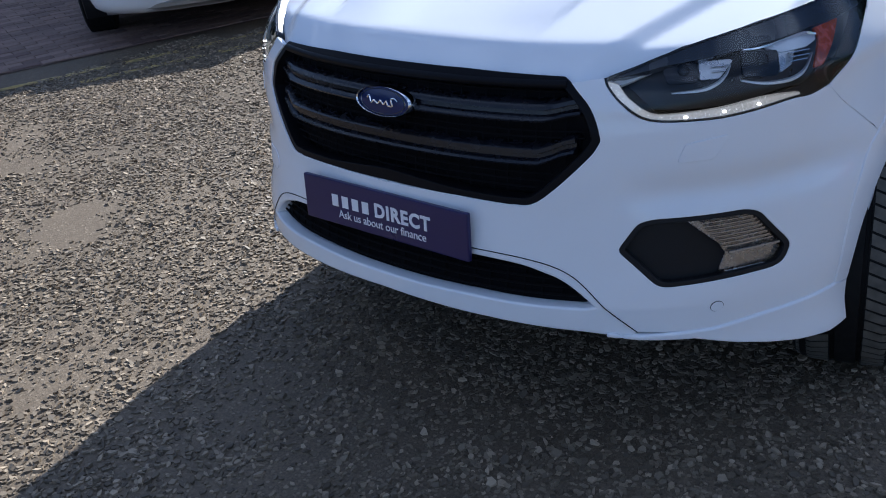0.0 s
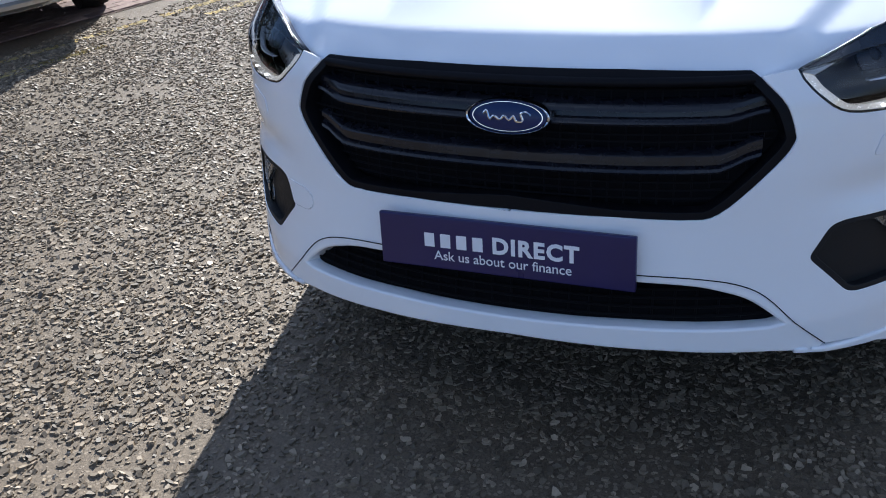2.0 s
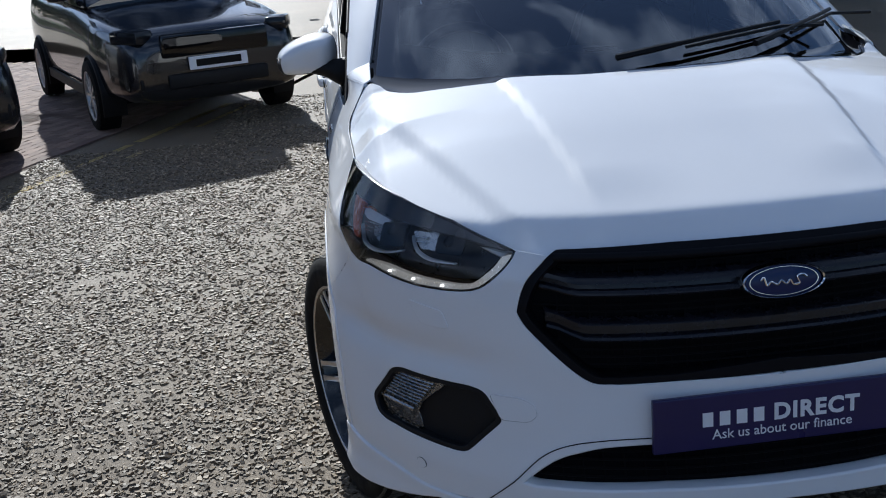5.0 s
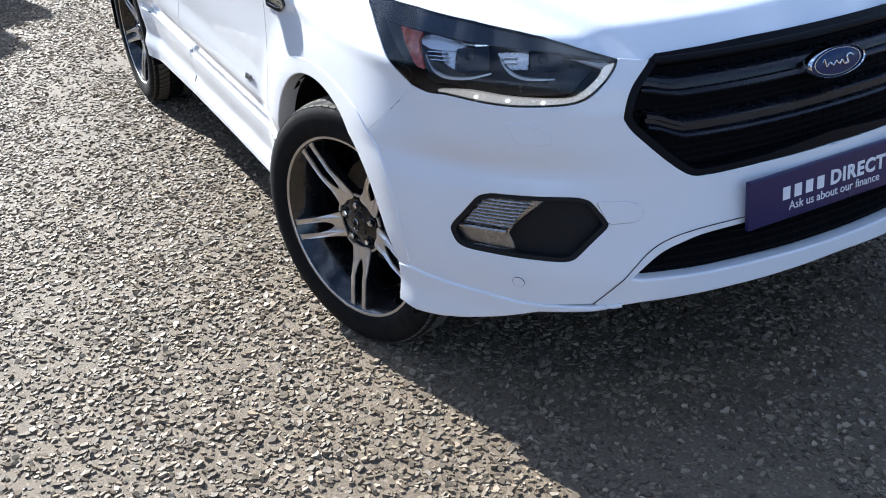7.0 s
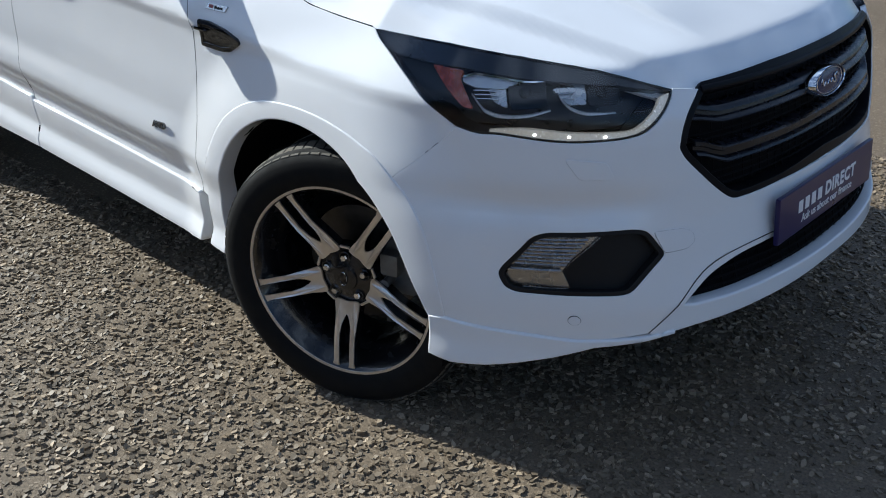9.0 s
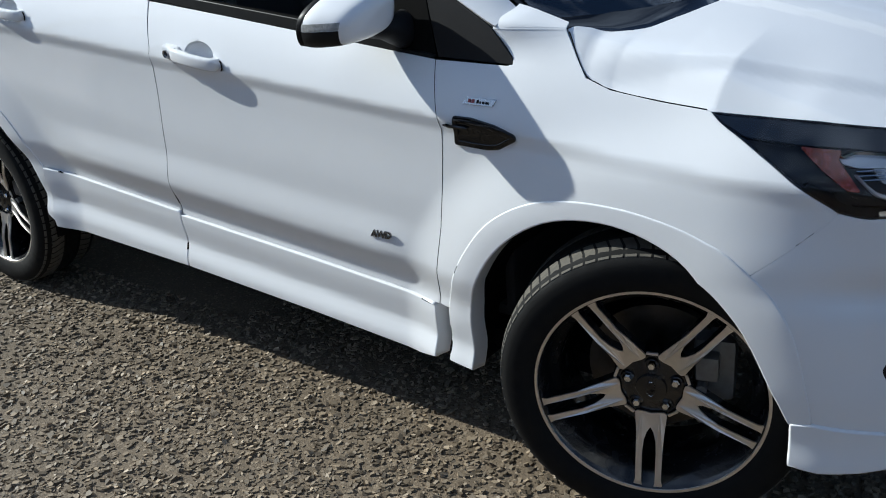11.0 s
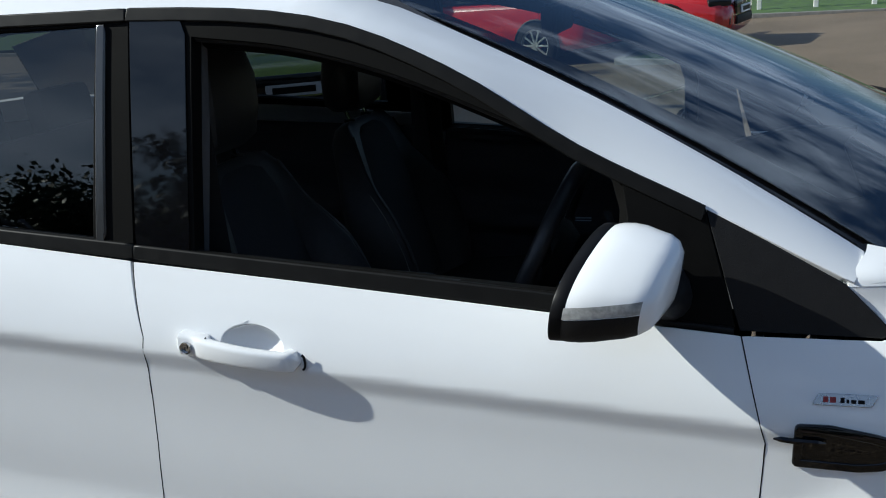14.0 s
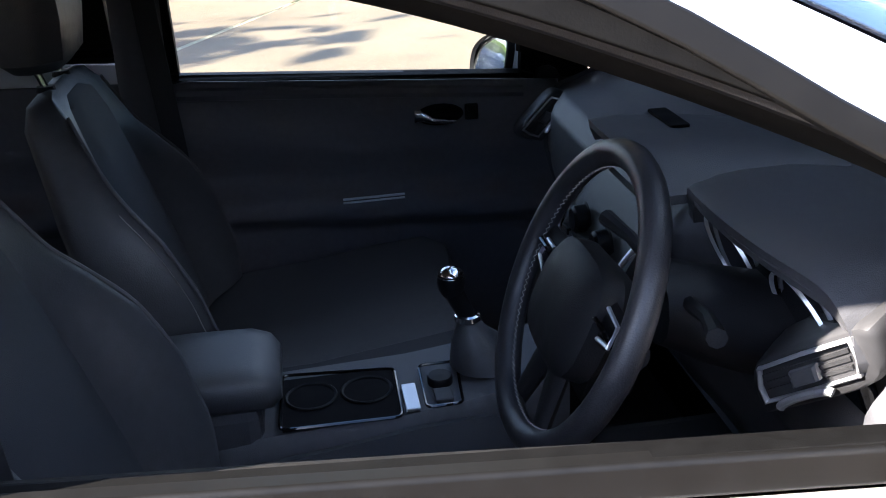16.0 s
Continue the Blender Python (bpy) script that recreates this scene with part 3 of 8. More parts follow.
# outlines on the left half
GRILLE = [V(0.0, 0.650), V(0.20, 0.649)] + sl(V(0.325, 0.645), V(0.385, 0.655), V(0.474, 0.740), V(0.499, 0.776), V(0.500, 0.796), V(0.485, 0.835), V(0.436, 0.893), n=5) + [V(0.42, 0.905), V(0.20, 0.912), V(0.0, 0.913)]
SEAM = sl(V(0.0, 0.548), V(0.28, 0.542), V(0.38, 0.534), V(0.44, 0.520), V(0.485, 0.495), V(0.54, 0.440), V(0.597, 0.383), n=4)
INTAKE = [V(0.0, 0.436), V(0.25, 0.438), V(0.38, 0.434), V(0.50, 0.432), V(0.526, 0.438), V(0.517, 0.452), V(0.464, 0.493), V(0.415, 0.513), V(0.335, 0.529), V(0.15, 0.537), V(0.0, 0.538)]
INTAKE = INTAKE[:3] + sl(*INTAKE[3:], n=4)
FOG = [V(0.545, 0.560), V(0.575, 0.617), V(0.60, 0.624), U(0.560, 0.623), U(0.535, 0.612), U(0.487, 0.540), U(0.481, 0.522), U(0.497, 0.490), U(0.520, 0.480), V(0.640, 0.476), V(0.622, 0.482)]
FOG = rounded(FOG, 1.3)
LAMP_LOW = sl(U(0.684, 0.901), U(0.690, 0.880), U(0.690, 0.850), U(0.670, 0.819), U(0.61, 0.812), U(0.556, 0.814), U(0.47, 0.824), U(0.425, 0.823), U(0.381, 0.832), n=4)
LAMP = sl(U(0.120, 0.986), U(0.22, 0.987), U(0.32, 0.984), U(0.46, 0.969), U(0.58, 0.944), U(0.684, 0.901), n=3)[:-1] + LAMP_LOW + [U(0.26, 0.909)]
ARCH_OUT = sl(U(0.380, 0.397), U(0.345, 0.55), U(0.31, 0.63), U(0.245, 0.700), U(0.136, 0.759), U(-0.035, 0.788), U(-0.21, 0.771), U(-0.344, 0.702), U(-0.435, 0.590), U(-0.487, 0.470), U(-0.497, 0.430))
ARCH_IN = sl(U(-0.427, 0.285), U(-0.422, 0.464), U(-0.344, 0.621), U(-0.208, 0.724), U(-0.046, 0.750), U(0.104, 0.705), U(0.224, 0.598), U(0.304, 0.456), U(0.337, 0.390))
DOOR_F = [U(-0.531, 0.435), U(-0.50, 0.651), U(-0.485, 0.889), U(-0.522, 1.036)]
DOOR_B = [U(-1.522, 0.482), U(-1.518, 0.575), U(-1.506, 0.794), U(-1.503, 0.997), U(-1.542, 1.113)]

def oval_at(x, z, rx, rz, n=28, lean=0.0):
    """An oval outline on the side, in (|u|, v)."""
    c = U(x, z)
    return [(c[0] + rx * math.cos(a), c[1] + rz * math.sin(a) + lean * rx * math.cos(a)) for a in np.linspace(0, 2 * math.pi, n, endpoint=False)]


CUP_F, CUP_R = oval_at(-1.296, 0.992, 5.9, 3.5, lean=0.06), oval_at(-2.218, 1.060, 5.9, 3.5, lean=0.06)

bumper_half = SEAM + [U(0.63, 0.370), U(0.5, 0.384), U(0.380, 0.397)] + ARCH_OUT[1:19] + LAMP_LOW[::-1] + GRILLE[::-1][3:]
skin("front_bumper", both(bumper_half), bfn, PAINT, car, 1.7, gap=0.12, holes=[sided(FOG, 1), sided(FOG, -1)], label="white front bumper")
skin("bumper_lip", both([V(0, 0.403), V(0.3, 0.398), V(0.5, 0.386), V(0.585, 0.374), V(0.597, 0.383)] + SEAM[::-1][1:]), bfn, PAINT, car, 2.0, holes=[both(INTAKE)], lip=0.05, round_edge=0.006, label="white lower lip round the intake")

COWL = smooth_line([(0.0, 0.035), (0.2, 0.022), (0.42, -0.030), (0.60, -0.088), (0.66, -0.138), (0.69, -0.190), (0.72, -0.25), (0.9, -0.6)], 5)


def cowl_x(y):
    return np.interp(np.abs(y), COWL[:, 0], COWL[:, 1])


def hood_edge_x(y):
    """The front rim of the bonnet."""
    z = 0.913 - 0.02 * np.clip((np.abs(y) - 0.3) / 0.15, 0, 1)
    x0 = nose_x(0.905)
    s = np.clip(np.abs(y) / flank(0.45, 0.9), 0, 0.999)
    return XC + (x0 - XC) * (1 - s ** NN) ** (1 / NN)


# the bonnet's joint with the wing: x, half width, height
HOOD_SIDE = np.array([(-0.30, 0.715, 1.122), (-0.226, 0.7225, 1.108), (-0.211, 0.7375, 1.095), (-0.177, 0.7625, 1.056), (-0.149, 0.7795, 1.024), (-0.09, 0.7835, 1.004), (0.015, 0.7815, 0.991), (0.12, 0.7795, 0.984), (0.20, 0.7745, 0.960), (0.30, 0.760, 0.93)])


def hood_level(x, a, zc, yc):
    return zc - 0.088 * (a / 0.8) ** 2.2 - 0.045 * smooth(0.71, 0.79, a) - 0.014 * smooth(-0.008, 0.044, a - yc)


def hood_fn(u, v):
    x, y = np.asarray(u, float) / 100, np.asarray(v, float) / 100
    a = np.abs(y)
    zc = 0.962 + 0.300 * (0.67 - x) - 0.02 * ((0.37 - x) / 0.3) ** 2 * np.sign(0.37 - x) * (x < 0.37)
    yc = 0.45 + 0.38 * (0.67 - x)
    d = np.maximum(hood_edge_x(y) - x, -0.02)
    z = hood_level(x, a, zc, yc) - 0.042 / 0.070 * 0.006 * np.log1p(np.exp((0.070 - d) / 0.006)) - 0.006 * np.exp(-d / 0.05)
    # raised ribs, gentle towards the middle and steep outwards
    off = a - 0.295 - 0.12 * (0.67 - x)
    z = z + 0.009 * smooth(0.66, 0.50, x) * smooth(-0.24, 0.0, off) * smooth(0.026, 0.0, off)
    # the rear corners follow the wing
    ae = np.interp(x, HOOD_SIDE[:, 0], HOOD_SIDE[:, 1])
    miss = np.interp(x, HOOD_SIDE[:, 0], HOOD_SIDE[:, 2]) - hood_level(x, ae, zc, yc)
    z = z + miss * smooth(0.42, 0.79, a + 0.785 - ae) * smooth(0.30, 0.12, x)
    return np.stack([x, y, z], -1)


def hp(p):
    return (100 * p[0], 100 * p[1])


hood_half = [(hood_edge_x(y) - 0.001, y) for y in (0.0, 0.1, 0.2, 0.3, 0.36, 0.40, 0.435)] + [(0.684, 0.487), (0.640, 0.535), (0.585, 0.588), (0.52, 0.645), (0.45, 0.698), (0.38, 0.736), (0.30, 0.760), (0.20, 0.7745), (0.12, 0.7795), (0.015, 0.7815), (-0.06, 0.7835), (-0.11, 0.7835), (-0.149, 0.7795), (-0.177, 0.7625), (-0.211, 0.7375), (-0.226, 0.7225)]
hood_half += [(float(cowl_x(y)), y) for y in (0.69, 0.675, 0.66, 0.64, 0.62, 0.6, 0.5, 0.4, 0.3, 0.2, 0.1, 0.0)]
hood_out = np.array([hp(p) for p in hood_half] + [(a, -b) for a, b in [hp(p) for p in hood_half][::-1]])
skin("hood", hood_out, hood_fn, PAINT, car, 1.2, lip=0.008, label="white bonnet with sculpted creases")

for s in (-1, 1):
    fender = [U(-0.497, 0.432), U(-0.531, 0.435)] + DOOR_F[1:] + [U(-0.335, 1.036), U(-0.322, 1.040), U(-0.326, 1.052), U(-0.383, 1.109), U(-0.34, 1.115), U(-0.28, 1.116), U(-0.224, 1.113), U(-0.219, 1.105), U(-0.182, 1.061), U(-0.149, 1.025), U(-0.09, 1.006), U(0.015, 0.993), U(0.120, 0.986), U(0.26, 0.909), U(0.381, 0.832)] + ARCH_OUT[18:]
    skin("front_fender", sided(fender, s), bfn, PAINT, car, 1.1 if s < 0 else 1.6, gap=0.14, label="white front wing")
    seal = [bfn(np.array(u), np.array(v)) + [0, -0.003, 0.0008] for u, v in smooth_line([U(-0.215, 1.103), U(-0.182, 1.061), U(-0.149, 1.026), U(-0.09, 1.006), U(0.015, 0.993), U(0.112, 0.9865)], 5)]
    part("bonnet_seal", tube([p * [1, s, 1] for p in seal], 0.0014, 6), BLACK_SATIN, car, "thin dark joint along the bonnet")
    for line in (DOOR_F, DOOR_B):
        su, sv = np.array(sided(list(line), s)).T
        k = np.linspace(0, len(su) - 1, 12 * (len(su) - 1) + 1)
        seam = bfn(np.interp(k, np.arange(len(su)), su), np.interp(k, np.arange(len(sv)), sv))
        part("door_seam", tube([p - [0, s * 0.0006, 0] for p in seam], 0.0010, 6), BLACK_SATIN, car, "thin dark door joint")
    trim = ARCH_OUT + [U(-0.500, 0.290)] + ARCH_IN + [U(0.341, 0.392)]
    skin("wheel_arch_trim", sided(trim, s), bfn, PAINT, car, 2.0, lift=0.003, lip=0.05, round_edge=0.004, label="white wheel arch moulding")
    skirt = [U(0.341, 0.392), U(0.345, 0.300), U(0.40, 0.294), U(0.47, 0.300), U(0.53, 0.312), U(0.59, 0.330), U(0.66, 0.358), V(0.600, 0.367), V(0.545, 0.378), V(0.545, 0.381), V(0.600, 0.373), U(0.63, 0.371), U(0.5, 0.384), U(0.380, 0.397)]
    skin("bumper_skirt", sided(skirt, s), bfn, PAINT, car, 1.8, lift=0.006, lip=0.06, round_edge=0.006, label="white flared bumper corner")
    door = [U(-0.533, 0.432), U(-0.983, 0.457), U(-1.522, 0.482)] + (DOOR_B[1:] if s < 0 else DOOR_B[1:4] + [U(-1.542, 1.058)]) + ([U(-1.2, 1.088), U(-0.823, 1.059), U(-0.523, 1.036)] if s < 0 else [U(-1.2, 1.033), U(-0.823, 1.004), U(-0.523, 0.985)]) + DOOR_F[::-1][1:3]
    skin("front_door", sided(door, s), bfn, PAINT, car, 0.9 if s < 0 else 2.0, gap=0.14, holes=[sided(CUP_F, s)], label="white front door skin")
    clad = [U(-0.540, 0.429), U(-0.983, 0.454), U(-1.521, 0.479), U(-1.512, 0.315), U(-1.0, 0.296), U(-0.604, 0.276), U(-0.545, 0.285)]
    skin("door_cladding", sided(clad, s), bfn, PAINT, car, 1.5, lift=0.0095, lip=0.05, round_edge=0.004, label="white lower door cladding")
    back = [U(-1.527, 0.492), U(-2.215, 0.532), U(-2.265, 0.570), U(-2.36, 0.715), U(-2.47, 0.80), U(-2.462, 0.90), U(-2.415, 1.03), U(-2.42, 1.19), U(-2.08, 1.158), U(-1.547, 1.114)] + DOOR_B[::-1][1:4]
    skin("rear_door", sided(back, s), bfn, PAINT, car, 1.0 if s < 0 else 2.0, gap=0.14, holes=[sided(CUP_R, s)], label="white rear door skin")
    clad2 = [U(-1.527, 0.489), U(-2.215, 0.529), U(-2.19, 0.324), U(-1.517, 0.315)]
    skin("door_cladding", sided(clad2, s), bfn, PAINT, car, 1.5, lift=0.0095, lip=0.05, round_edge=0.004, label="white lower door cladding")
    rear_arch = [(-2.66 + r * math.cos(a), 0.34 + r * math.sin(a)) for r, aa in ((0.482, np.linspace(0.41, math.pi - 0.1, 20)), (0.43, np.linspace(math.pi - 0.1, 0.05, 20))) for a in aa]
    ra = [U(-2.215, 0.53)] + [U(*p) for p in rear_arch[:20]] + [U(*p) for p in rear_arch[20:]] + [U(-2.19, 0.335)]
    skin("wheel_arch_trim", sided(ra, s), bfn, PAINT, car, 2.0, lift=0.003, lip=0.05, round_edge=0.004, label="white wheel arch moulding")
    quarter = [U(*p) for p in rear_arch[3:20]] + [U(-3.14, 0.36), U(-3.45, 0.36), U(-3.52, 0.55), U(-3.50, 0.95), U(-3.42, 1.16), U(-3.0, 1.20), U(-2.425, 1.19), U(-2.42, 1.03), U(-2.467, 0.90), U(-2.475, 0.80)]
    skin("rear_quarter", sided(quarter, s), bfn, PAINT, car, 3.5, label="white rear quarter panel")

# ---------------------------------------------------------------- glasshouse
C1X = [-0.372, -0.577, -0.764, -0.97, -1.198, -1.533, -2.06, -2.60, -3.05]
C1Z = [1.115, 1.216, 1.304, 1.424, 1.507, 1.535, 1.534, 1.490, 1.420]


C1S = smooth_line(list(zip(C1X, C1Z)), 8)
C1X, C1Z = [float(p[0]) for p in C1S], [float(p[1]) for p in C1S]


def ws_fn(u, v):
    """The windscreen: u -100..100 across, v 0..100 upwards."""
    a, b = np.asarray(u, float) / 100, np.asarray(v, float) / 100
    y = a * (0.71 - 0.155 * b)
    x0, z0 = -0.02 - 0.335 * np.abs(a) ** 2.6, 1.125 + 0.015 * np.abs(a) ** 2
    x1, z1 = -1.13 - 0.10 * np.abs(a) ** 2.5, 1.600 - 0.035 * a * a
    bow = 0.024 * 4 * b * (1 - b)
    return np.stack([x0 + (x1 - x0) * b + 0.4 * bow, y, z0 + (z1 - z0) * b + bow], -1)


def rail_fn(s):
    def fn(u, v):
        x = -np.asarray(u, float) / 100
        b = np.asarray(v, float) / 12
        z1 = np.interp(x, C1X[::-1], C1Z[::-1])
        p1 = np.stack([x, glasshouse(x, z1), z1], -1)
        k = np.clip((-0.372 - x) / 0.86, 0, 1)
        w = ws_fn(100 + 0 * k, 100 * k)
        back = np.stack([x, 0.545 + 0.035 * smooth(-1.25, -1.7, x), 1.570 + 0.045 * smooth(-1.25, -1.8, x) - 0.10 * smooth(-2.3, -3.1, x)], -1)
        far = smooth(-1.15, -1.30, x)[..., None]
        p2 = w * (1 - far) + back * far
        b = b[..., None]
        mid = (p1 + p2) / 2 + np.stack([0.006 + 0 * x, 0.010 + 0 * x, 0.006 + 0 * x], -1)
        p = p1 * (1 - b) ** 2 + 2 * mid * b * (1 - b) + p2 * b * b
        return p * [1, s, 1]
    return fn


def gl_fn(s):
    def fn(u, v):
        x, z = -np.asarray(u, float) / 100, np.asarray(v, float) / 100
        return np.stack([x, s * glasshouse(x, z), z], -1)
    return fn


def G(x, z):
    return (-100 * x, 100 * z)


FRONT_WIN = sl(G(-1.418, 1.487), G(-1.246, 1.466), G(-1.081, 1.425), G(-0.917, 1.364), G(-0.764, 1.297), G(-0.705, 1.266)) + [G(-0.694, 1.250), G(-0.686, 1.20), G(-0.690, 1.077), G(-0.833, 1.087), G(-1.425, 1.127)]
REAR_WIN = [G(-1.605, 1.514), G(-2.06, 1.508), G(-2.30, 1.485), G(-2.40, 1.44), G(-2.43, 1.24), G(-2.40, 1.20), G(-2.08, 1.178), G(-1.628, 1.144)]
FRAME_TOP = [G(x, z) for x, z in zip(C1X[8:41:2], C1Z[8:41:2])]
for s in (-1, 1):
    dip = 0.0 if s < 0 else 5.5          # the passenger door's sill lies lower
    win = FRONT_WIN[:-4] + [(u, v - dip) for u, v in FRONT_WIN[-4:]]
    skin("roof_rail", [(37.3, 0), (320, 0), (320, 12), (37.3, 12)], rail_fn(s), PAINT, car, 2.0, gap=0.02, label="white windscreen pillar and roof rail")
    surround = [G(-0.530, 1.039 - dip / 100)] + FRAME_TOP + [(u, v - dip) for u, v in (G(-1.540, 1.134), G(-1.2, 1.109), G(-0.823, 1.081), G(-0.69, 1.070), G(-0.62, 1.046))]
    skin("window_frame", surround, gl_fn(s), FRAME_BLACK, car, 2.5, holes=[win], gap=0.12, lip=0.03, label="black front window surround")
    skin("corner_trim", [G(-0.524, 1.039), G(-0.5755, 1.2150), G(-0.383, 1.110), G(-0.326, 1.052), G(-0.322, 1.041), G(-0.335, 1.038)], gl_fn(s), BLACK_PLASTIC, car, 2.5, gap=0.12, label="black triangular corner trim")
    top_edge = [p for p in FRAME_TOP if p[0] < 153.5] + [G(-1.538, 1.535)]
    skin("top_moulding", top_edge + [(u + 0.4, v - 1.7) for u, v in top_edge[::-1]], gl_fn(s), MOULDING, car, 1.6, gap=0.0, lift=0.006, lip=0.012, round_edge=0.003, label="satin black moulding along the window top")
    rear_edge = [G(-1.546, 1.535), G(-1.8, 1.5355), G(-2.06, 1.534), G(-2.30, 1.518), G(-2.46, 1.490)]
    skin("top_moulding", rear_edge + [(u, v - 1.7) for u, v in rear_edge[::-1]], gl_fn(s), MOULDING, car, 1.6, gap=0.0, lift=0.006, lip=0.012, round_edge=0.003, label="satin black moulding along the window top")
    skin("window_channel", [G(-1.618, 1.146), G(-1.600, 1.510), G(-1.588, 1.510), G(-1.604, 1.146)], gl_fn(s), CHANNEL, car, 1.6, gap=0.0, lift=0.005, lip=0.012, round_edge=0.004, label="narrow glossy upright window channel")
    if s > 0:
        skin("window_glass", shrink(win if area2(win) > 0 else win[::-1], -0.6), gl_fn(s), SIDE_GLASS, car, 6, lift=-0.010, gap=0, lip=0.003, label="lightly tinted front door glass")
    pil = [G(-1.432, 1.130), G(-1.428, 1.490), G(-1.44, 1.520), G(-1.536, 1.528), G(-1.539, 1.136)]
    skin("pillar_trim", pil, gl_fn(s), BLACK_GLOSS, car, 4, gap=0.05, lip=0.004, lift=0.003, round_edge=0.001, label="gloss black pillar trim")
    rframe = [G(-1.546, 1.134), G(-1.540, 1.534), G(-2.06, 1.532), G(-2.42, 1.502), G(-2.52, 1.46), G(-2.52, 1.19), G(-2.42, 1.19), G(-2.08, 1.160)]
    skin("window_frame", rframe, gl_fn(s), FRAME_BLACK, car, 2.5, holes=[REAR_WIN], gap=0.12, lip=0.03, label="black rear window surround")
    g = skin("window_glass", shrink(REAR_WIN if area2(REAR_WIN) > 0 else REAR_WIN[::-1], -0.6), gl_fn(s), DARK_GLASS, car, 6, lift=-0.010, gap=0, lip=0.003, label="tinted rear door glass")
    q = [G(-2.53, 1.455), G(-2.53, 1.20), G(-2.95, 1.21), G(-3.00, 1.38), G(-2.62, 1.475)]
    skin("quarter_glass", q, gl_fn(s), DARK_GLASS, car, 6, lift=-0.006, gap=0, lip=0.003, label="tinted quarter glass")
    # belt moulding
    belt = [G(-0.535, 1.040), G(-0.62, 1.047), G(-0.69, 1.072), G(-0.823, 1.083), G(-1.2, 1.111), G(-1.540, 1.136), G(-1.542, 1.117), G(-1.2, 1.090), G(-0.823, 1.061), G(-0.535, 1.037)]
    belt = [(u, v - dip) for u, v in belt]
    skin("belt_moulding", belt, gl_fn(s), MOULDING, car, 2.0, gap=0.05, lift=0.007, lip=0.02, round_edge=0.005, label="black window sill moulding")
    belt2 = [G(-1.546, 1.138), G(-2.08, 1.176), G(-2.42, 1.204), G(-2.42, 1.188), G(-2.08, 1.159), G(-1.546, 1.118)]
    skin("belt_moulding", belt2, gl_fn(s), MOULDING, car, 2.0, gap=0.05, lift=0.007, lip=0.02, round_edge=0.005, label="black window sill moulding")

ws_out = [(-97, -7), (-60, -8), (0, -8), (60, -8), (97, -7), (97, 96), (60, 97.5), (0, 98), (-60, 97.5), (-97, 96)]
skin("windscreen", ws_out, ws_fn, GLASS, car, 5, gap=0, lip=0.004, label="clear curved windscreen")
skin("windscreen_border", [(-98.5, -7), (-60, -8.5), (0, -8.5), (60, -8.5), (98.5, -7), (98.5, 98), (0, 100), (-98.5, 98)], ws_fn, BLACK_GLOSS, car, 5, holes=[[(-90, 12), (-60, 9), (0, 7), (60, 9), (90, 12), (92, 90), (0, 93), (-92, 90)]], gap=0, lip=0.003, lift=-0.006, label="black printed glass border")


def roof_fn(u, v):
    x, y = -np.asarray(u, float) / 100, np.asarray(v, float) / 100
    zc = np.interp(x, [-3.35, -3.0, -2.6, -2.1, -1.7, -1.13], [1.545, 1.60, 1.645, 1.665, 1.66, 1.600])
    return np.stack([x, y, zc - 0.05 * (np.abs(y) / 0.58) ** 2.2], -1)


skin("roof", [(112, 0), (114, 30), (122, 54.5), (170, 58), (310, 57), (330, 40), (335, 0), (330, -40), (310, -57), (170, -58), (122, -54.5), (114, -30)], roof_fn, PAINT, car, 5, gap=0.1, label="white roof")


for s in (-1, 1):
    line = [roof_fn(np.array(-100 * x), np.array(56.0 * s * (1 - 0.05 * (x > -1.3)))) + [0, 0, h] for x, h in ((-1.26, 0.004), (-1.34, 0.022), (-1.46, 0.036), (-1.7, 0.042), (-2.2, 0.044), (-2.7, 0.040), (-2.95, 0.022), (-3.05, 0.004))]
    part("roof_bar", tube(smooth_line(line, 5), 0.013, 8), BLACK_GLOSS, car, "gloss black roof bar", True)


def tail_fn(u, v):
    y, z = np.asarray(u, float) / 100, np.asarray(v, float) / 100
    return np.stack([-3.53 - 0.06 * smooth(0.9, 0.5, z) + 0.32 * smooth(1.05, 1.60, z) + 0.10 * np.abs(y / 0.8) ** 3, y, z], -1)


skin("tailgate", [(-80, 35), (80, 35), (82, 60), (80, 100), (70, 120), (-70, 120), (-80, 100), (-82, 60)], tail_fn, PAINT, car, 6, label="white tailgate and rear bumper")
skin("rear_screen", [(-70, 118), (70, 118), (56, 156), (-56, 156)], tail_fn, DARK_GLASS, car, 8, gap=0, lip=0.004, label="tinted rear screen")

# hairline joints on the bumper
def joint(name, pts, s, r=0.0009, label="thin dark panel joint", closed=False):
    q = np.array(sided(list(pts), s))
    if closed:
        q = np.vstack([q, q[:1]])
    k = np.linspace(0, len(q) - 1, 6 * (len(q) - 1) + 1)
    line = bfn(np.interp(k, np.arange(len(q)), q[:, 0]), np.interp(k, np.arange(len(q)), q[:, 1]))
    return part(name, tube([p + [0.0008, s * 0.0006, 0] for p in line], r, 5), BLACK_SATIN, car, label)


for s in (-1, 1):
    joint("bumper_joint", SEAM, s, 0.0011)
    joint("bumper_joint", [U(0.380, 0.397), U(0.44, 0.390), U(0.5, 0.384), U(0.56, 0.378), U(0.63, 0.371)], s, 0.0010)
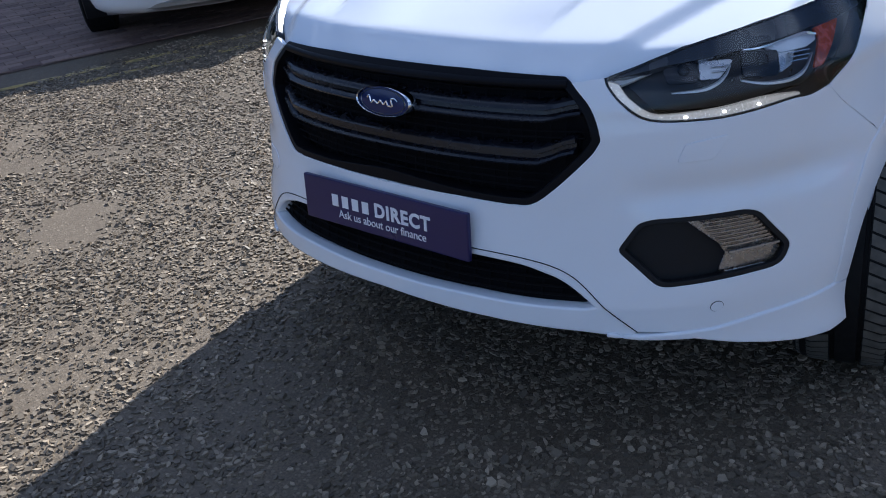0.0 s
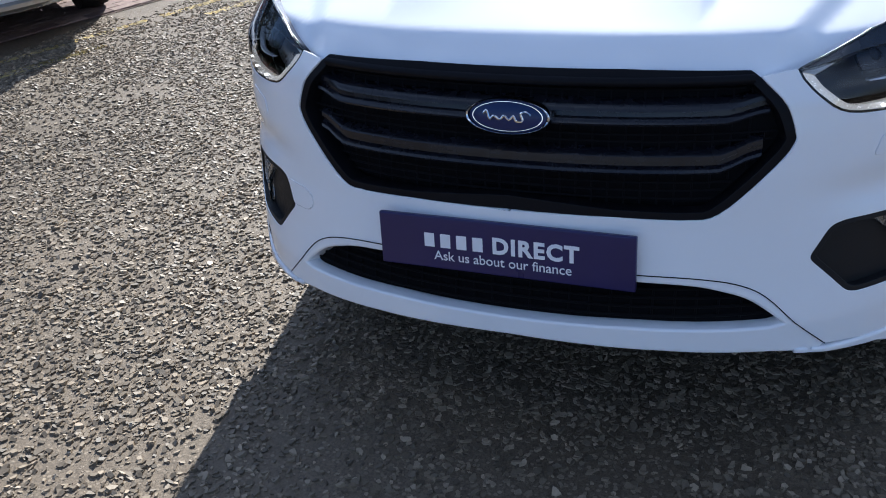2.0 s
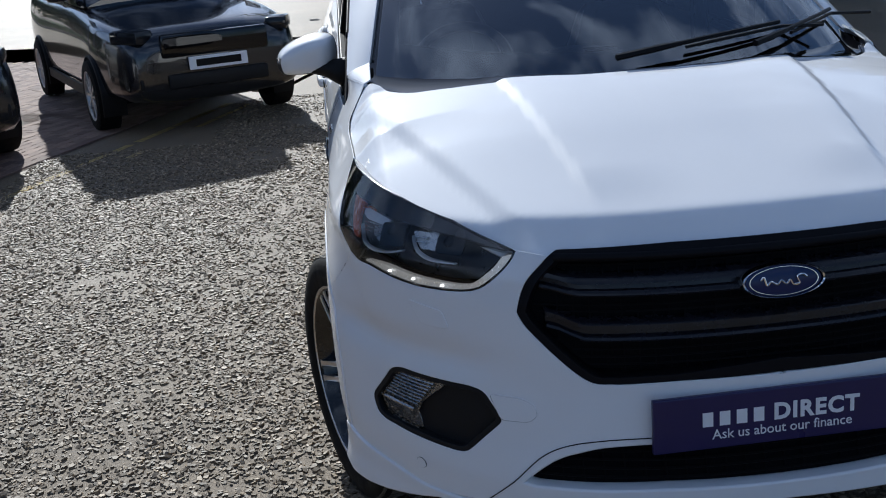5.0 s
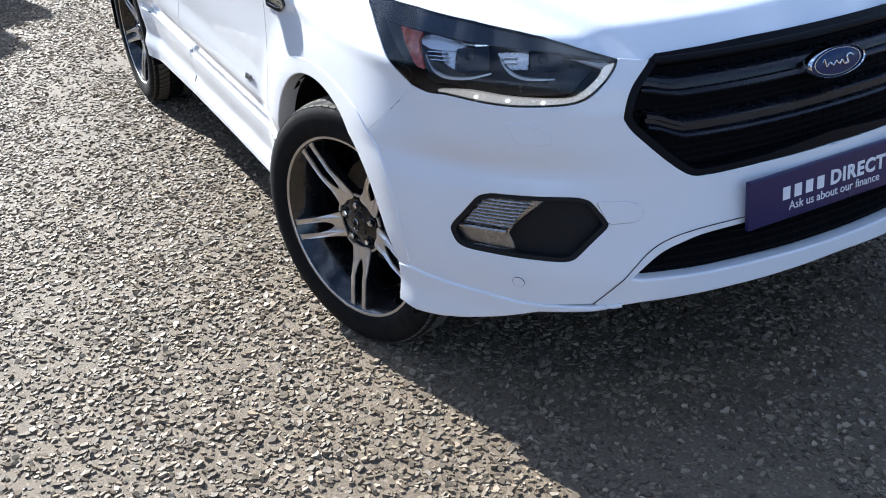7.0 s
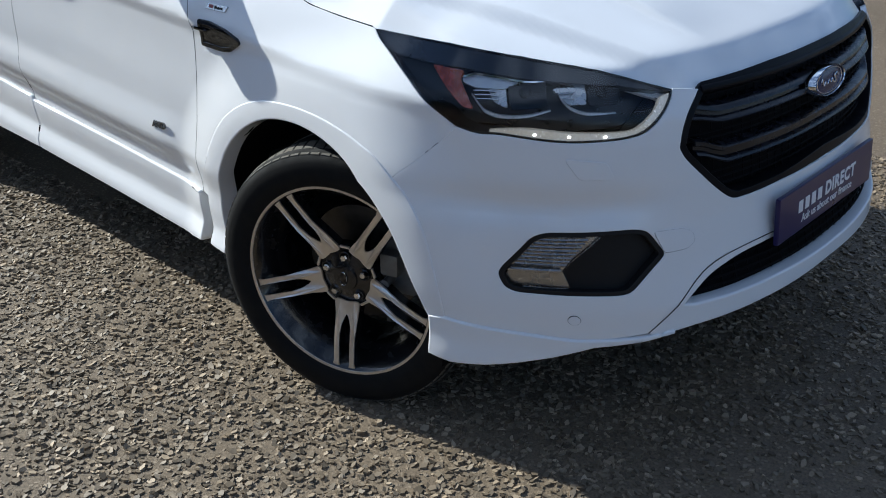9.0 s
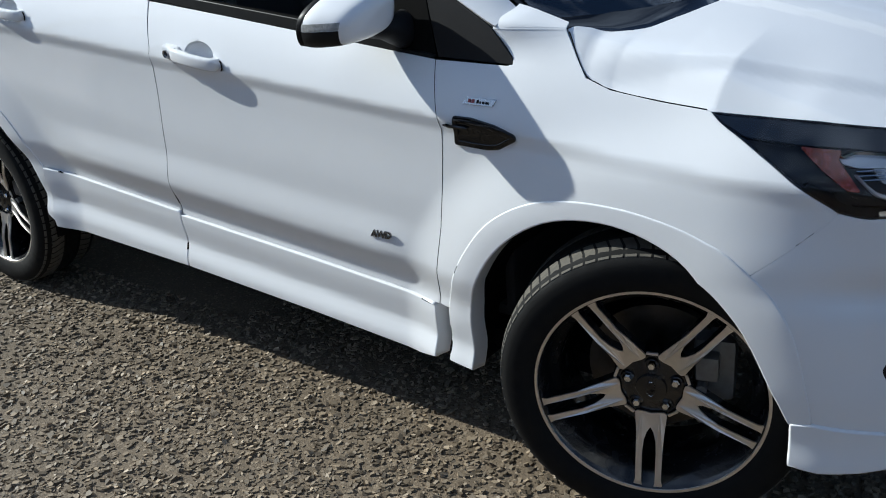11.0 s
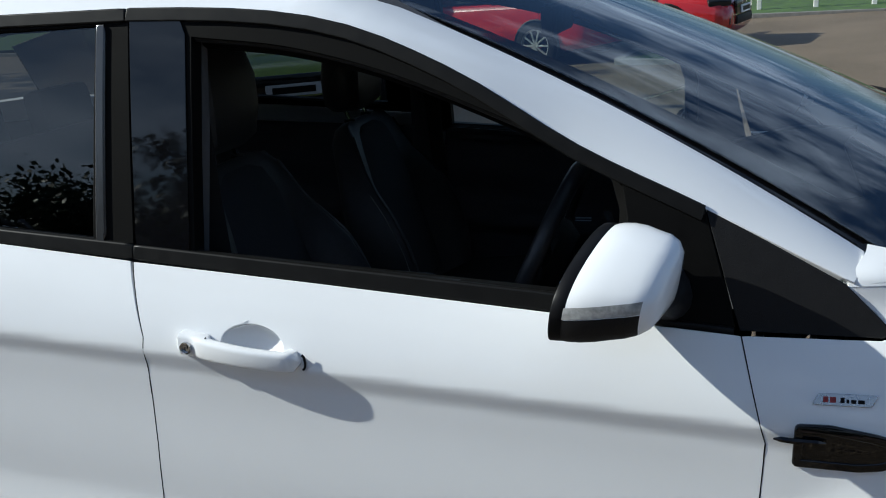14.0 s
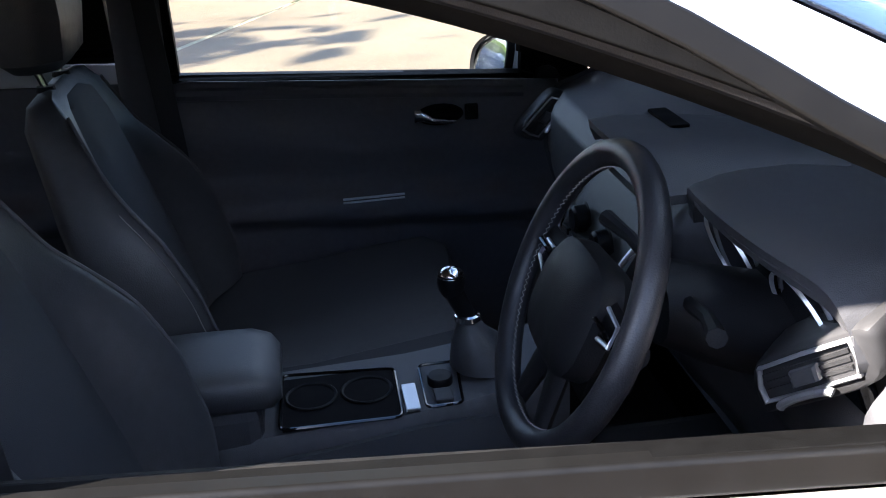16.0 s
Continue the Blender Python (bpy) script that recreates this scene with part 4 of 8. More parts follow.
# near-black sheets added behind the panels, so that their gaps read as shaded
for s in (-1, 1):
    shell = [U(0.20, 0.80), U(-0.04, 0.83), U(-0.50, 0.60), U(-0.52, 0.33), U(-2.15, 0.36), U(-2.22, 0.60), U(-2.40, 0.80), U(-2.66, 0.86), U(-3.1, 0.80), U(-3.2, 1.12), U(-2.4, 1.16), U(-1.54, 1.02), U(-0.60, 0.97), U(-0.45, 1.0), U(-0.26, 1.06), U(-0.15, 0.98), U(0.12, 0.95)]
    skin("inner_shell", sided(shell, s), bfn, CAVITY, car, 5, gap=0, lip=0.004, lift=-0.048, label="near-black sheet added to darken the panel gaps")
nose_back = [V(0.0, 0.41), V(0.45, 0.41), V(0.56, 0.42), U(0.50, 0.44), U(0.40, 0.60), U(0.36, 0.78), U(0.45, 0.80), V(0.60, 0.80), V(0.50, 0.89), V(0.0, 0.895)]
skin("nose_backing", both(nose_back), lambda u, v: bfn(u, v) * [1, 0.96, 1] - [0.055, 0, 0], CAVITY, car, 6, gap=0, lip=0.004, label="dark backing behind the bumper")
# dark underside and wheel wells
bm = joined(box(3.2, 1.46, 0.06, 0.02, (-1.6, 0, 0.30)), box(0.60, 1.05, 0.04, 0.015, (0.42, 0, 0.405)), box(0.02, 1.3, 0.50, 0.0, (-0.46, 0, 0.55)))
part("underbody", bm, CAVITY, car, "dark underbody")
for s in (-1, 1):
    for cx in ARCHES:
        bm = spun([(0.42, 0.30), (0.42, 0.80), (0.415, 0.845)], 32)
        bmesh.ops.delete(bm, geom=[v for v in bm.verts if v.co.z < -0.12], context="VERTS")
        bmesh.ops.translate(bm, verts=bm.verts, vec=(cx, 0, 0.34))
        if s < 0:
            bmesh.ops.scale(bm, verts=bm.verts, vec=(1, -1, 1))
        part("wheel_well", bm, CAVITY, car, "black wheel arch liner", True)
# ---------------------------------------------------------------- wheels
def tyre_mesh():
    R, w = 0.342, 0.118
    prof = [(0.246, -w * 0.86), (0.257, -w * 0.97), (0.285, -w * 1.02), (0.314, -w * 1.0), (0.328, -w * 0.94), (0.337, -w * 0.82), (R, -w * 0.6), (R, -w * 0.28), (R - 0.007, -w * 0.27), (R - 0.007, -w * 0.20), (R, -w * 0.19)]
    prof = prof + [(r, -h) for r, h in prof[::-1]]
    return spun(prof, 96)


def tread_blocks(side):
    """Sipes of the shoulder as thin raised ribs."""
    bm = bmesh.new()
    n = 72
    for k in range(n):
        a0, a1 = 2 * math.pi * k / n, 2 * math.pi * (k + 0.80) / n
        rows = []
        for r, h, lag in ((0.3325, 0.108, 0.0), (0.3425, 0.074, 0.01), (0.3440, 0.036, 0.05)):
            rows.append([bm.verts.new((r * math.cos(a + lag), side * h, r * math.sin(a + lag))) for a in (a0, a1)])
        for p, q in zip(rows, rows[1:]):
            bm.faces.new((p[0], p[1], q[1], q[0]))
        low = [[bm.verts.new((v.co.x * 0.975, v.co.y, v.co.z * 0.975)) for v in rw] for rw in rows]
        for (p, q), (lp, lq) in zip(zip(rows, rows[1:]), zip(low, low[1:])):
            for c in (0, 1):
                bm.faces.new((p[c], q[c], lq[c], lp[c]))
        bm.faces.new((rows[-1][0], rows[-1][1], low[-1][1], low[-1][0]))
        bm.faces.new((rows[0][0], rows[0][1], low[0][1], low[0][0]))
    return bm


def spoke_outline():
    """One of the ten blades, pointing to +x, in the wheel's plane."""
    return [(0.070, 0.0), (0.066, 0.020), (0.066, 0.030), (0.071, 0.0350), (0.082, 0.0345), (0.110, 0.0315), (0.160, 0.0292), (0.230, 0.0288), (0.2475, 0.0345), (0.2475, 0.0115), (0.236, 0.0150), (0.160, 0.0152), (0.134, 0.0132), (0.114, 0.0070), (0.104, 0.0)]


def wheel(name, parent, steer=0.0, at=(0, 0, 0), side=-1):
    """Outer face towards -y when side is -1."""
    hub = new(name)
    hub.parent = parent
    hub["label"] = "alloy wheel with five twin spokes, machined and black"
    flip = Matrix.Scale(-1, 4, (0, 1, 0)) if side > 0 else Matrix.Identity(4)

    def add(nm, bm, mat, up, label="", sm=True):
        return part(nm, moved(bm, flip), mat, up, label, sm)

    tyre = add("tyre", tyre_mesh(), RUBBER, hub, "black tyre")
    for sd in (-1, 1):
        add("tread", tread_blocks(sd), TREAD, tyre, "dusty tread blocks", False)
    rim = add("rim", spun([(0.245, -0.098), (0.2535, -0.106), (0.2545, -0.1085), (0.2535, -0.111), (0.2475, -0.1105), (0.2465, -0.108)], 96), ALLOY, hub, "machined rim edge")
    barrel = spun([(0.247, -0.108), (0.239, -0.098), (0.232, -0.080), (0.215, -0.06), (0.208, 0.02), (0.212, 0.09), (0.23, 0.10)], 72)
    add("rim_barrel", barrel, WHEEL_BLACK, rim, "gloss black rim well")
    for k in range(5):
        turn = Matrix.Rotation(radians(90 + 72 * k), 4, "Y")
        for sgn in (-1, 1):
            o = [(x, sgn * y) for x, y in spoke_outline()]
            # machined face
            face = prism(o, 0.004, 0.0)
            body_ = prism([(x, y * 1.0) for x, y in o], 0.026, 0.0)
            out = []
            for bm_, top in ((face, True), (body_, False)):
                for v in bm_.verts:
                    x, y, z = v.co
                    dish = -0.100 + 0.030 * smooth(0.20, 0.07, x) - 0.004 * smooth(0.2, 0.236, x)
                    v.co = (x, float(dish) + (z if top else 0.0042 + z), y)
                out.append(bm_)
            part("spoke", moved(out[0], flip @ turn), ALLOY, rim, "machined spoke face")
            part("spoke_back", moved(out[1], flip @ turn), WHEEL_BLACK, rim, "black spoke flank")
        b = spun([(0.0, -0.078), (0.0075, -0.078), (0.0095, -0.074), (0.0095, -0.055)], 6)
        a = radians(90 + 36 + 72 * k + 180)
        bmesh.ops.translate(b, verts=b.verts, vec=(0.054 * math.cos(a), 0, 0.054 * math.sin(a)))
        add("wheel_nut", b, CHROME, hub, "chrome wheel nut", False)
        c = spun([(0.0125, -0.070), (0.0155, -0.071), (0.017, -0.066), (0.017, -0.05)], 16)
        bmesh.ops.translate(c, verts=c.verts, vec=(0.054 * math.cos(a), 0, 0.054 * math.sin(a)))
        add("nut_recess", c, WHEEL_BLACK, hub, "", True)
        clip_ = box(0.026, 0.006, 0.007, 0.002, (0.081 * math.cos(a), -0.066, 0.081 * math.sin(a)))
        bmesh.ops.rotate(clip_, verts=clip_.verts, cent=(0.081 * math.cos(a), -0.066, 0.081 * math.sin(a)), matrix=Matrix.Rotation(-(a - math.pi / 2), 3, "Y"))
        add("hub_mark", clip_, ALLOY, hub, "", False)
    hubm = spun([(0.0, -0.079), (0.028, -0.079), (0.033, -0.077), (0.035, -0.072), (0.062, -0.064), (0.082, -0.060), (0.088, -0.040)], 40)
    add("hub_cap", hubm, WHEEL_BLACK, hub, "black wheel centre")
    bl = spun([(0.0, -0.0815), (0.0165, -0.0815), (0.018, -0.079)], 32)
    bmesh.ops.scale(bl, verts=bl.verts, vec=(0.55, 1, 1.05))
    add("hub_emblem", bl, BLACK_GLOSS, hub, "oval centre emblem")
    er = spun([(0.0165, -0.0815), (0.0172, -0.0825), (0.018, -0.0815)], 32)
    bmesh.ops.scale(er, verts=er.verts, vec=(0.55, 1, 1.05))
    add("emblem_ring", er, CHROME, hub, "")
    add("brake_disc", spun([(0.05, 0.02), (0.155, 0.02), (0.155, 0.045), (0.05, 0.045)], 48), STEEL, hub, "grey brake disc")
    cal = joined(box(0.09, 0.07, 0.15, 0.015, (0.128, 0.01, 0.03)), box(0.05, 0.05, 0.06, 0.01, (0.115, -0.035, 0.05)), moved(spun([(0.0, -0.045), (0.012, -0.045), (0.012, 0)], 12), Matrix.Translation((0.105, -0.02, 0.0))))
    add("brake_caliper", cal, CALIPER, hub, "grey brake caliper")
    hub.matrix_basis = pose(*at, 0, 0, steer)
    # the tyre settles flat on the ground
    floor = ground_z(at[0]) - at[2] + 0.001
    for ob in (tyre, *tyre.children):
        for v in ob.data.vertices:
            if v.co.z < floor:
                v.co.y *= 1 + 0.6 * (floor - v.co.z) / 0.03 * 0.1
                v.co.z = floor
    return hub


TREAD = plain("dusty_tread", (0.085, 0.077, 0.062), 0.9, vary=0.35, scale=40, bump=0.2, bscale=300)
CALIPER = plain("cast_grey", (0.16, 0.165, 0.17), 0.5, metal=0.6, vary=0.2, scale=40)
wheel("wheel", car, 17.5, (0.0095, -0.763, 0.3635), -1)
wheel("wheel", car, 17.5, (0.0095, 0.763, 0.3635), 1)
wheel("wheel", car, 0.0, (WB - 0.01, -0.722, 0.345 + ground_z(WB)), -1)
wheel("wheel", car, 0.0, (WB - 0.01, 0.722, 0.345 + ground_z(WB)), 1)

# ---------------------------------------------------------------- grille


g_out = both(GRILLE)
g_in = shrink(g_out if area2(g_out) > 0 else g_out[::-1], 1.3)
grille = skin("grille", g_out, bfn, GRILLE_BLACK, car, 1.6, holes=[g_in], gap=0.12, lip=0.04, lift=-0.004, hole_lip=0.058, label="black grille surround")
# deep mesh behind the bars: rows of small cells
skin("grille_backing", shrink(g_out if area2(g_out) > 0 else g_out[::-1], 1.5), lambda u, v: bfn(u, v) - [0.05, 0, 0], MESH_BLACK, grille, 4, gap=0, lip=0.003)
for row, z in enumerate((0.675, 0.690, 0.705, 0.780, 0.793, 0.868, 0.882)):
    y1 = float(np.interp(z, [0.66, 0.74, 0.79, 0.84, 0.89], [0.35, 0.435, 0.465, 0.44, 0.39]))
    ys = np.linspace(-y1, y1, 28)
    pts = [body(u_of_y(y, z), z) - [0.032, 0, 0] for y in ys]
    part("mesh_bar", tube(pts, 0.0020, 6), MESH_BLACK, grille)
for k in range(-14, 15):
    y = 0.03 * k
    if abs(y) > 0.44:
        continue
    z0, z1 = float(np.interp(abs(y), [0.3, 0.44], [0.662, 0.735])), 0.893
    pts = [body(u_of_y(y if y else 1e-4, z), z) - [0.034, 0, 0] for z in np.linspace(z0, z1, 8)]
    part("mesh_bar", tube(pts, 0.0020, 5), MESH_BLACK, grille)

# dark roll that closes the gap under the bonnet edge
part("top_roll", tube([body(u_of_y(y if abs(y) > 1e-4 else 1e-4, 0.887), 0.887) - [0.011, 0, 0] for y in np.linspace(-0.425, 0.425, 40)], 0.0095, 10), GRILLE_BLACK, grille, "", True)


def bar(zs, y1, rise):
    """A grille bar with a stepped section, swept across the nose and turned up at its ends."""
    sec = [(-0.030, zs + 0.022), (-0.004, zs + 0.019), (0.001, zs + 0.015), (0.001, zs + 0.007), (-0.007, zs + 0.004), (-0.007, zs - 0.004), (0.003, zs - 0.008), (0.005, zs - 0.013), (0.002, zs - 0.017), (-0.030, zs - 0.020)]
    rings = []
    for y in np.linspace(-y1, y1, 41):
        e = smooth(y1 - 0.075, y1, abs(y))
        rings.append([body(u_of_y(y if abs(y) > 1e-4 else 1e-4, z), z) + np.array([dx - 0.012 - 0.014 * e, 0, rise * e]) for dx, z in sec])
    return lofted(rings)


for zs, y1, rise in ((0.832, 0.452, 0.012), (0.745, 0.445, 0.022)):
    part("grille_bar", bar(zs, y1, rise), BAR_BLACK, grille, "satin black grille bar with fine ribs", True)

# badge: a plain oval in its colours
badge = spun([(0.0, 0.010), (0.88, 0.010), (0.93, 0.009), (0.94, 0.004)], 48, "x")
bmesh.ops.scale(badge, verts=badge.verts, vec=(1, 0.081, 0.0325))
tilt = Matrix.Translation((0.800, 0, 0.829)) @ Matrix.Rotation(radians(-12), 4, "Y")
oval = part("badge", moved(badge, tilt), BADGE_BLUE, car, "blue oval badge with chrome rim", True)
ring = spun([(0.93, 0.004), (0.935, 0.012), (0.97, 0.014), (1.0, 0.011), (1.01, -0.010)], 48, "x")
bmesh.ops.scale(ring, verts=ring.verts, vec=(1, 0.083, 0.0335))
part("badge_rim", moved(ring, tilt), CHROME, oval, "chrome rim", True)
ring = spun([(0.80, 0.0105), (0.805, 0.0115), (0.825, 0.0115), (0.83, 0.0105)], 48, "x")
bmesh.ops.scale(ring, verts=ring.verts, vec=(1, 0.083, 0.0335))
part("badge_line", moved(ring, tilt), CHROME, oval, "thin chrome line", True)
flourish = smooth_line([(0.046, 0.004), (0.036, 0.010), (0.026, 0.006), (0.030, -0.007), (0.018, -0.008), (0.012, 0.001), (0.004, -0.006), (-0.006, 0.001), (-0.014, -0.006), (-0.026, 0.000), (-0.034, -0.006), (-0.040, 0.009), (-0.047, 0.004)], 5)
mark = tube([(0.0115, y, z) for y, z in flourish], 0.0023, 6)
part("badge_mark", moved(mark, tilt), CHROME, oval, "plain silver mark")

# ---------------------------------------------------------------- number plate with dealer print
plate = part("number_plate", moved(box(0.012, 0.52, 0.111, 0.003), Matrix.Translation((0.852, -0.010, 0.573)) @ Matrix.Rotation(radians(-5), 4, "Y")), NAVY, car, "dark blue dealer show plate")
PLATE_M = Matrix.Translation((0.852, -0.010, 0.573)) @ Matrix.Rotation(radians(-5), 4, "Y")


def lettering(text, size, m, material, parent, name="lettering", depth=0.0006, bold=0.0, align="CENTER", shear=0.0, spacing=1.0):
    cu = bpy.data.curves.new(name, "FONT")
    cu.body, cu.size, cu.extrude, cu.offset, cu.align_x, cu.align_y, cu.shear = text, size, depth, bold, align, "CENTER", shear
    cu.space_character = spacing
    cu.resolution_u = 3
    tmp = bpy.data.objects.new("tmp", cu)
    scene.collection.objects.link(tmp)
    me = bpy.data.meshes.new_from_object(tmp.evaluated_get(bpy.context.evaluated_depsgraph_get()))
    bpy.data.objects.remove(tmp)
    bpy.data.curves.remove(cu)
    me.transform(m)
    return part(name, me, material, parent)


# letters face +x: text x runs along +y
FACE_X = Matrix(((0, 0, 1, 0), (1, 0, 0, 0), (0, 1, 0, 0), (0, 0, 0, 1)))
lettering("DIRECT", 0.046, PLATE_M @ Matrix.Translation((0.0066, 0.066, 0.006)) @ FACE_X, WHITE_PRINT, plate, bold=0.0017, spacing=1.14)
lettering("Ask us about our finance", 0.0285, PLATE_M @ Matrix.Translation((0.0066, -0.002, -0.027)) @ FACE_X, WHITE_PRINT, plate, spacing=0.985)
# the maker's name as plain bars
for k in range(4):
    y = -0.152 + 0.034 * k
    part("print_bar", moved(box(0.001, 0.021, 0.029), PLATE_M @ Matrix.Translation((0.0066, y, 0.006))), WHITE_PRINT, plate)

# ---------------------------------------------------------------- lower intake
i_out = both(INTAKE)
intake = skin("lower_intake", shrink(i_out if area2(i_out) > 0 else i_out[::-1], -0.3), lambda u, v: bfn(u, v) - [0.035, 0, 0], CAVITY, car, 3, gap=0, lip=0.003, label="black lower air intake")
for z in (0.455, 0.472, 0.489, 0.506, 0.523):
    y1 = float(np.interp(z, [0.445, 0.50, 0.53], [0.50, 0.43, 0.30]))
    part("intake_slat", tube([body(u_of_y(y if abs(y) > 1e-4 else 1e-4, z), z) - [0.024, 0, 0] for y in np.linspace(-y1, y1, 24)], 0.003, 6), CAVITY, intake)
for k in range(-11, 12):
    y = 0.04 * k + (0.0001 if k == 0 else 0)
    z1 = float(np.interp(abs(y), [0.3, 0.44, 0.5], [0.530, 0.498, 0.455]))
    part("intake_slat", tube([body(u_of_y(y, z), z) - [0.027, 0, 0] for z in np.linspace(0.447, z1, 5)], 0.0025, 5), CAVITY, intake)

# ---------------------------------------------------------------- fog lamps, sensors, covers
for s in (-1, 1):
    f_out = sided(FOG, s)
    f_out = f_out if area2(f_out) > 0 else f_out[::-1]
    bezel = skin("fog_lamp", f_out, bfn, BLACK_PLASTIC, car, 1.2, holes=[shrink(f_out, 1.0)], gap=0.1, lip=0.03, lift=-0.002, label="black fog lamp surround")
    skin("bezel_panel", shrink(f_out, 0.8), bfn, BLACK_PLASTIC, bezel, 1.5, gap=0, lip=0.004, lift=-0.022)
    lamp = [U(0.544, 0.606), V(0.655, 0.612), U(0.606, 0.552), U(0.596, 0.528), U(0.612, 0.494), U(0.515, 0.494), U(0.497, 0.512), U(0.500, 0.530)]
    lamp = sided(lamp, s)
    lens = skin("fog_lens", lamp, bfn, LENS, bezel, 1.5, gap=0, lip=0.012, lift=-0.010, label="clear ribbed fog lamp lens")
    skin("fog_reflector", lamp, bfn, FOG_GREY, bezel, 1.5, gap=0.1, lip=0.004, lift=-0.019, label="silver fog reflector")
    for k in range(8):
        z = 0.545 + 0.008 * k
        xa = float(np.interp(z, [0.53, 0.606], [0.505, 0.548]))
        xb = float(np.interp(z, [0.528, 0.61], [0.594, 0.634]))
        part("lens_rib", tube([body(u_at(x, z, s), z) - 0.013 * np.array([0.6, s * 0.6, 0]) for x in np.linspace(xa, xb, 6)], 0.0022, 5), FOG_GREY, lens)
    part("lens_step", tube([body(u_at(x, 0.531, s), 0.531) - 0.013 * np.array([0.6, s * 0.6, 0]) for x in np.linspace(0.502, 0.594, 6)], 0.004, 6), FOG_GREY, lens)
    # parking sensors
    for p in (U(0.625, 0.423), U(0.305, 0.570)):
        c = sided([p], s)[0]
        disc = [(c[0] + 1.05 * math.cos(a), c[1] + 1.05 * math.sin(a)) for a in np.linspace(0, 2 * math.pi, 20, endpoint=False)]
        skin("sensor_ring", [(c[0] + 1.14 * math.cos(a), c[1] + 1.14 * math.sin(a)) for a in np.linspace(0, 2 * math.pi, 20, endpoint=False)], bfn, BLACK_SATIN, car, 1.0, gap=0, lip=0.003, lift=0.0015, round_edge=0.0003)
        skin("parking_sensor", disc, bfn, PAINT, car, 0.8, gap=0, lip=0.003, lift=0.0024, round_edge=0.0006, label="small white parking sensor")
    # washer cover and towing eye cover: thin joint lines
    cov = sided([U(0.576, 0.780), U(0.636, 0.770), U(0.650, 0.735), U(0.603, 0.736)], s)
    skin("washer_cover", rounded(cov, 0.8), bfn, PAINT, car, 1.2, gap=0.0, lip=0.002, lift=0.0022, round_edge=0.0012, label="white washer cover")
    if s < 0:
        eye = sided([V(0.566, 0.613), V(0.505, 0.611), V(0.484, 0.600), V(0.480, 0.580), V(0.497, 0.565), V(0.550, 0.563)], s)
        joint("cover_joint", rounded(eye, 0.8) * [-1, 1], s, 0.0009, "hairline round the towing eye cover", True)
        skin("tow_eye_cover", rounded(eye, 0.8), bfn, PAINT, car, 1.2, gap=0.0, lip=0.002, lift=0.0018, round_edge=0.0012, label="white towing eye cover")

# ---------------------------------------------------------------- headlights
def lamp_fn(depth, inward=0.55):
    """The headlight surface moved inwards."""
    def fn(u, v):
        p = bfn(u, v)
        return p - np.stack([0 * p[..., 0] + depth * 0.8, np.sign(p[..., 1]) * depth * inward, 0 * p[..., 0]], -1)
    return fn


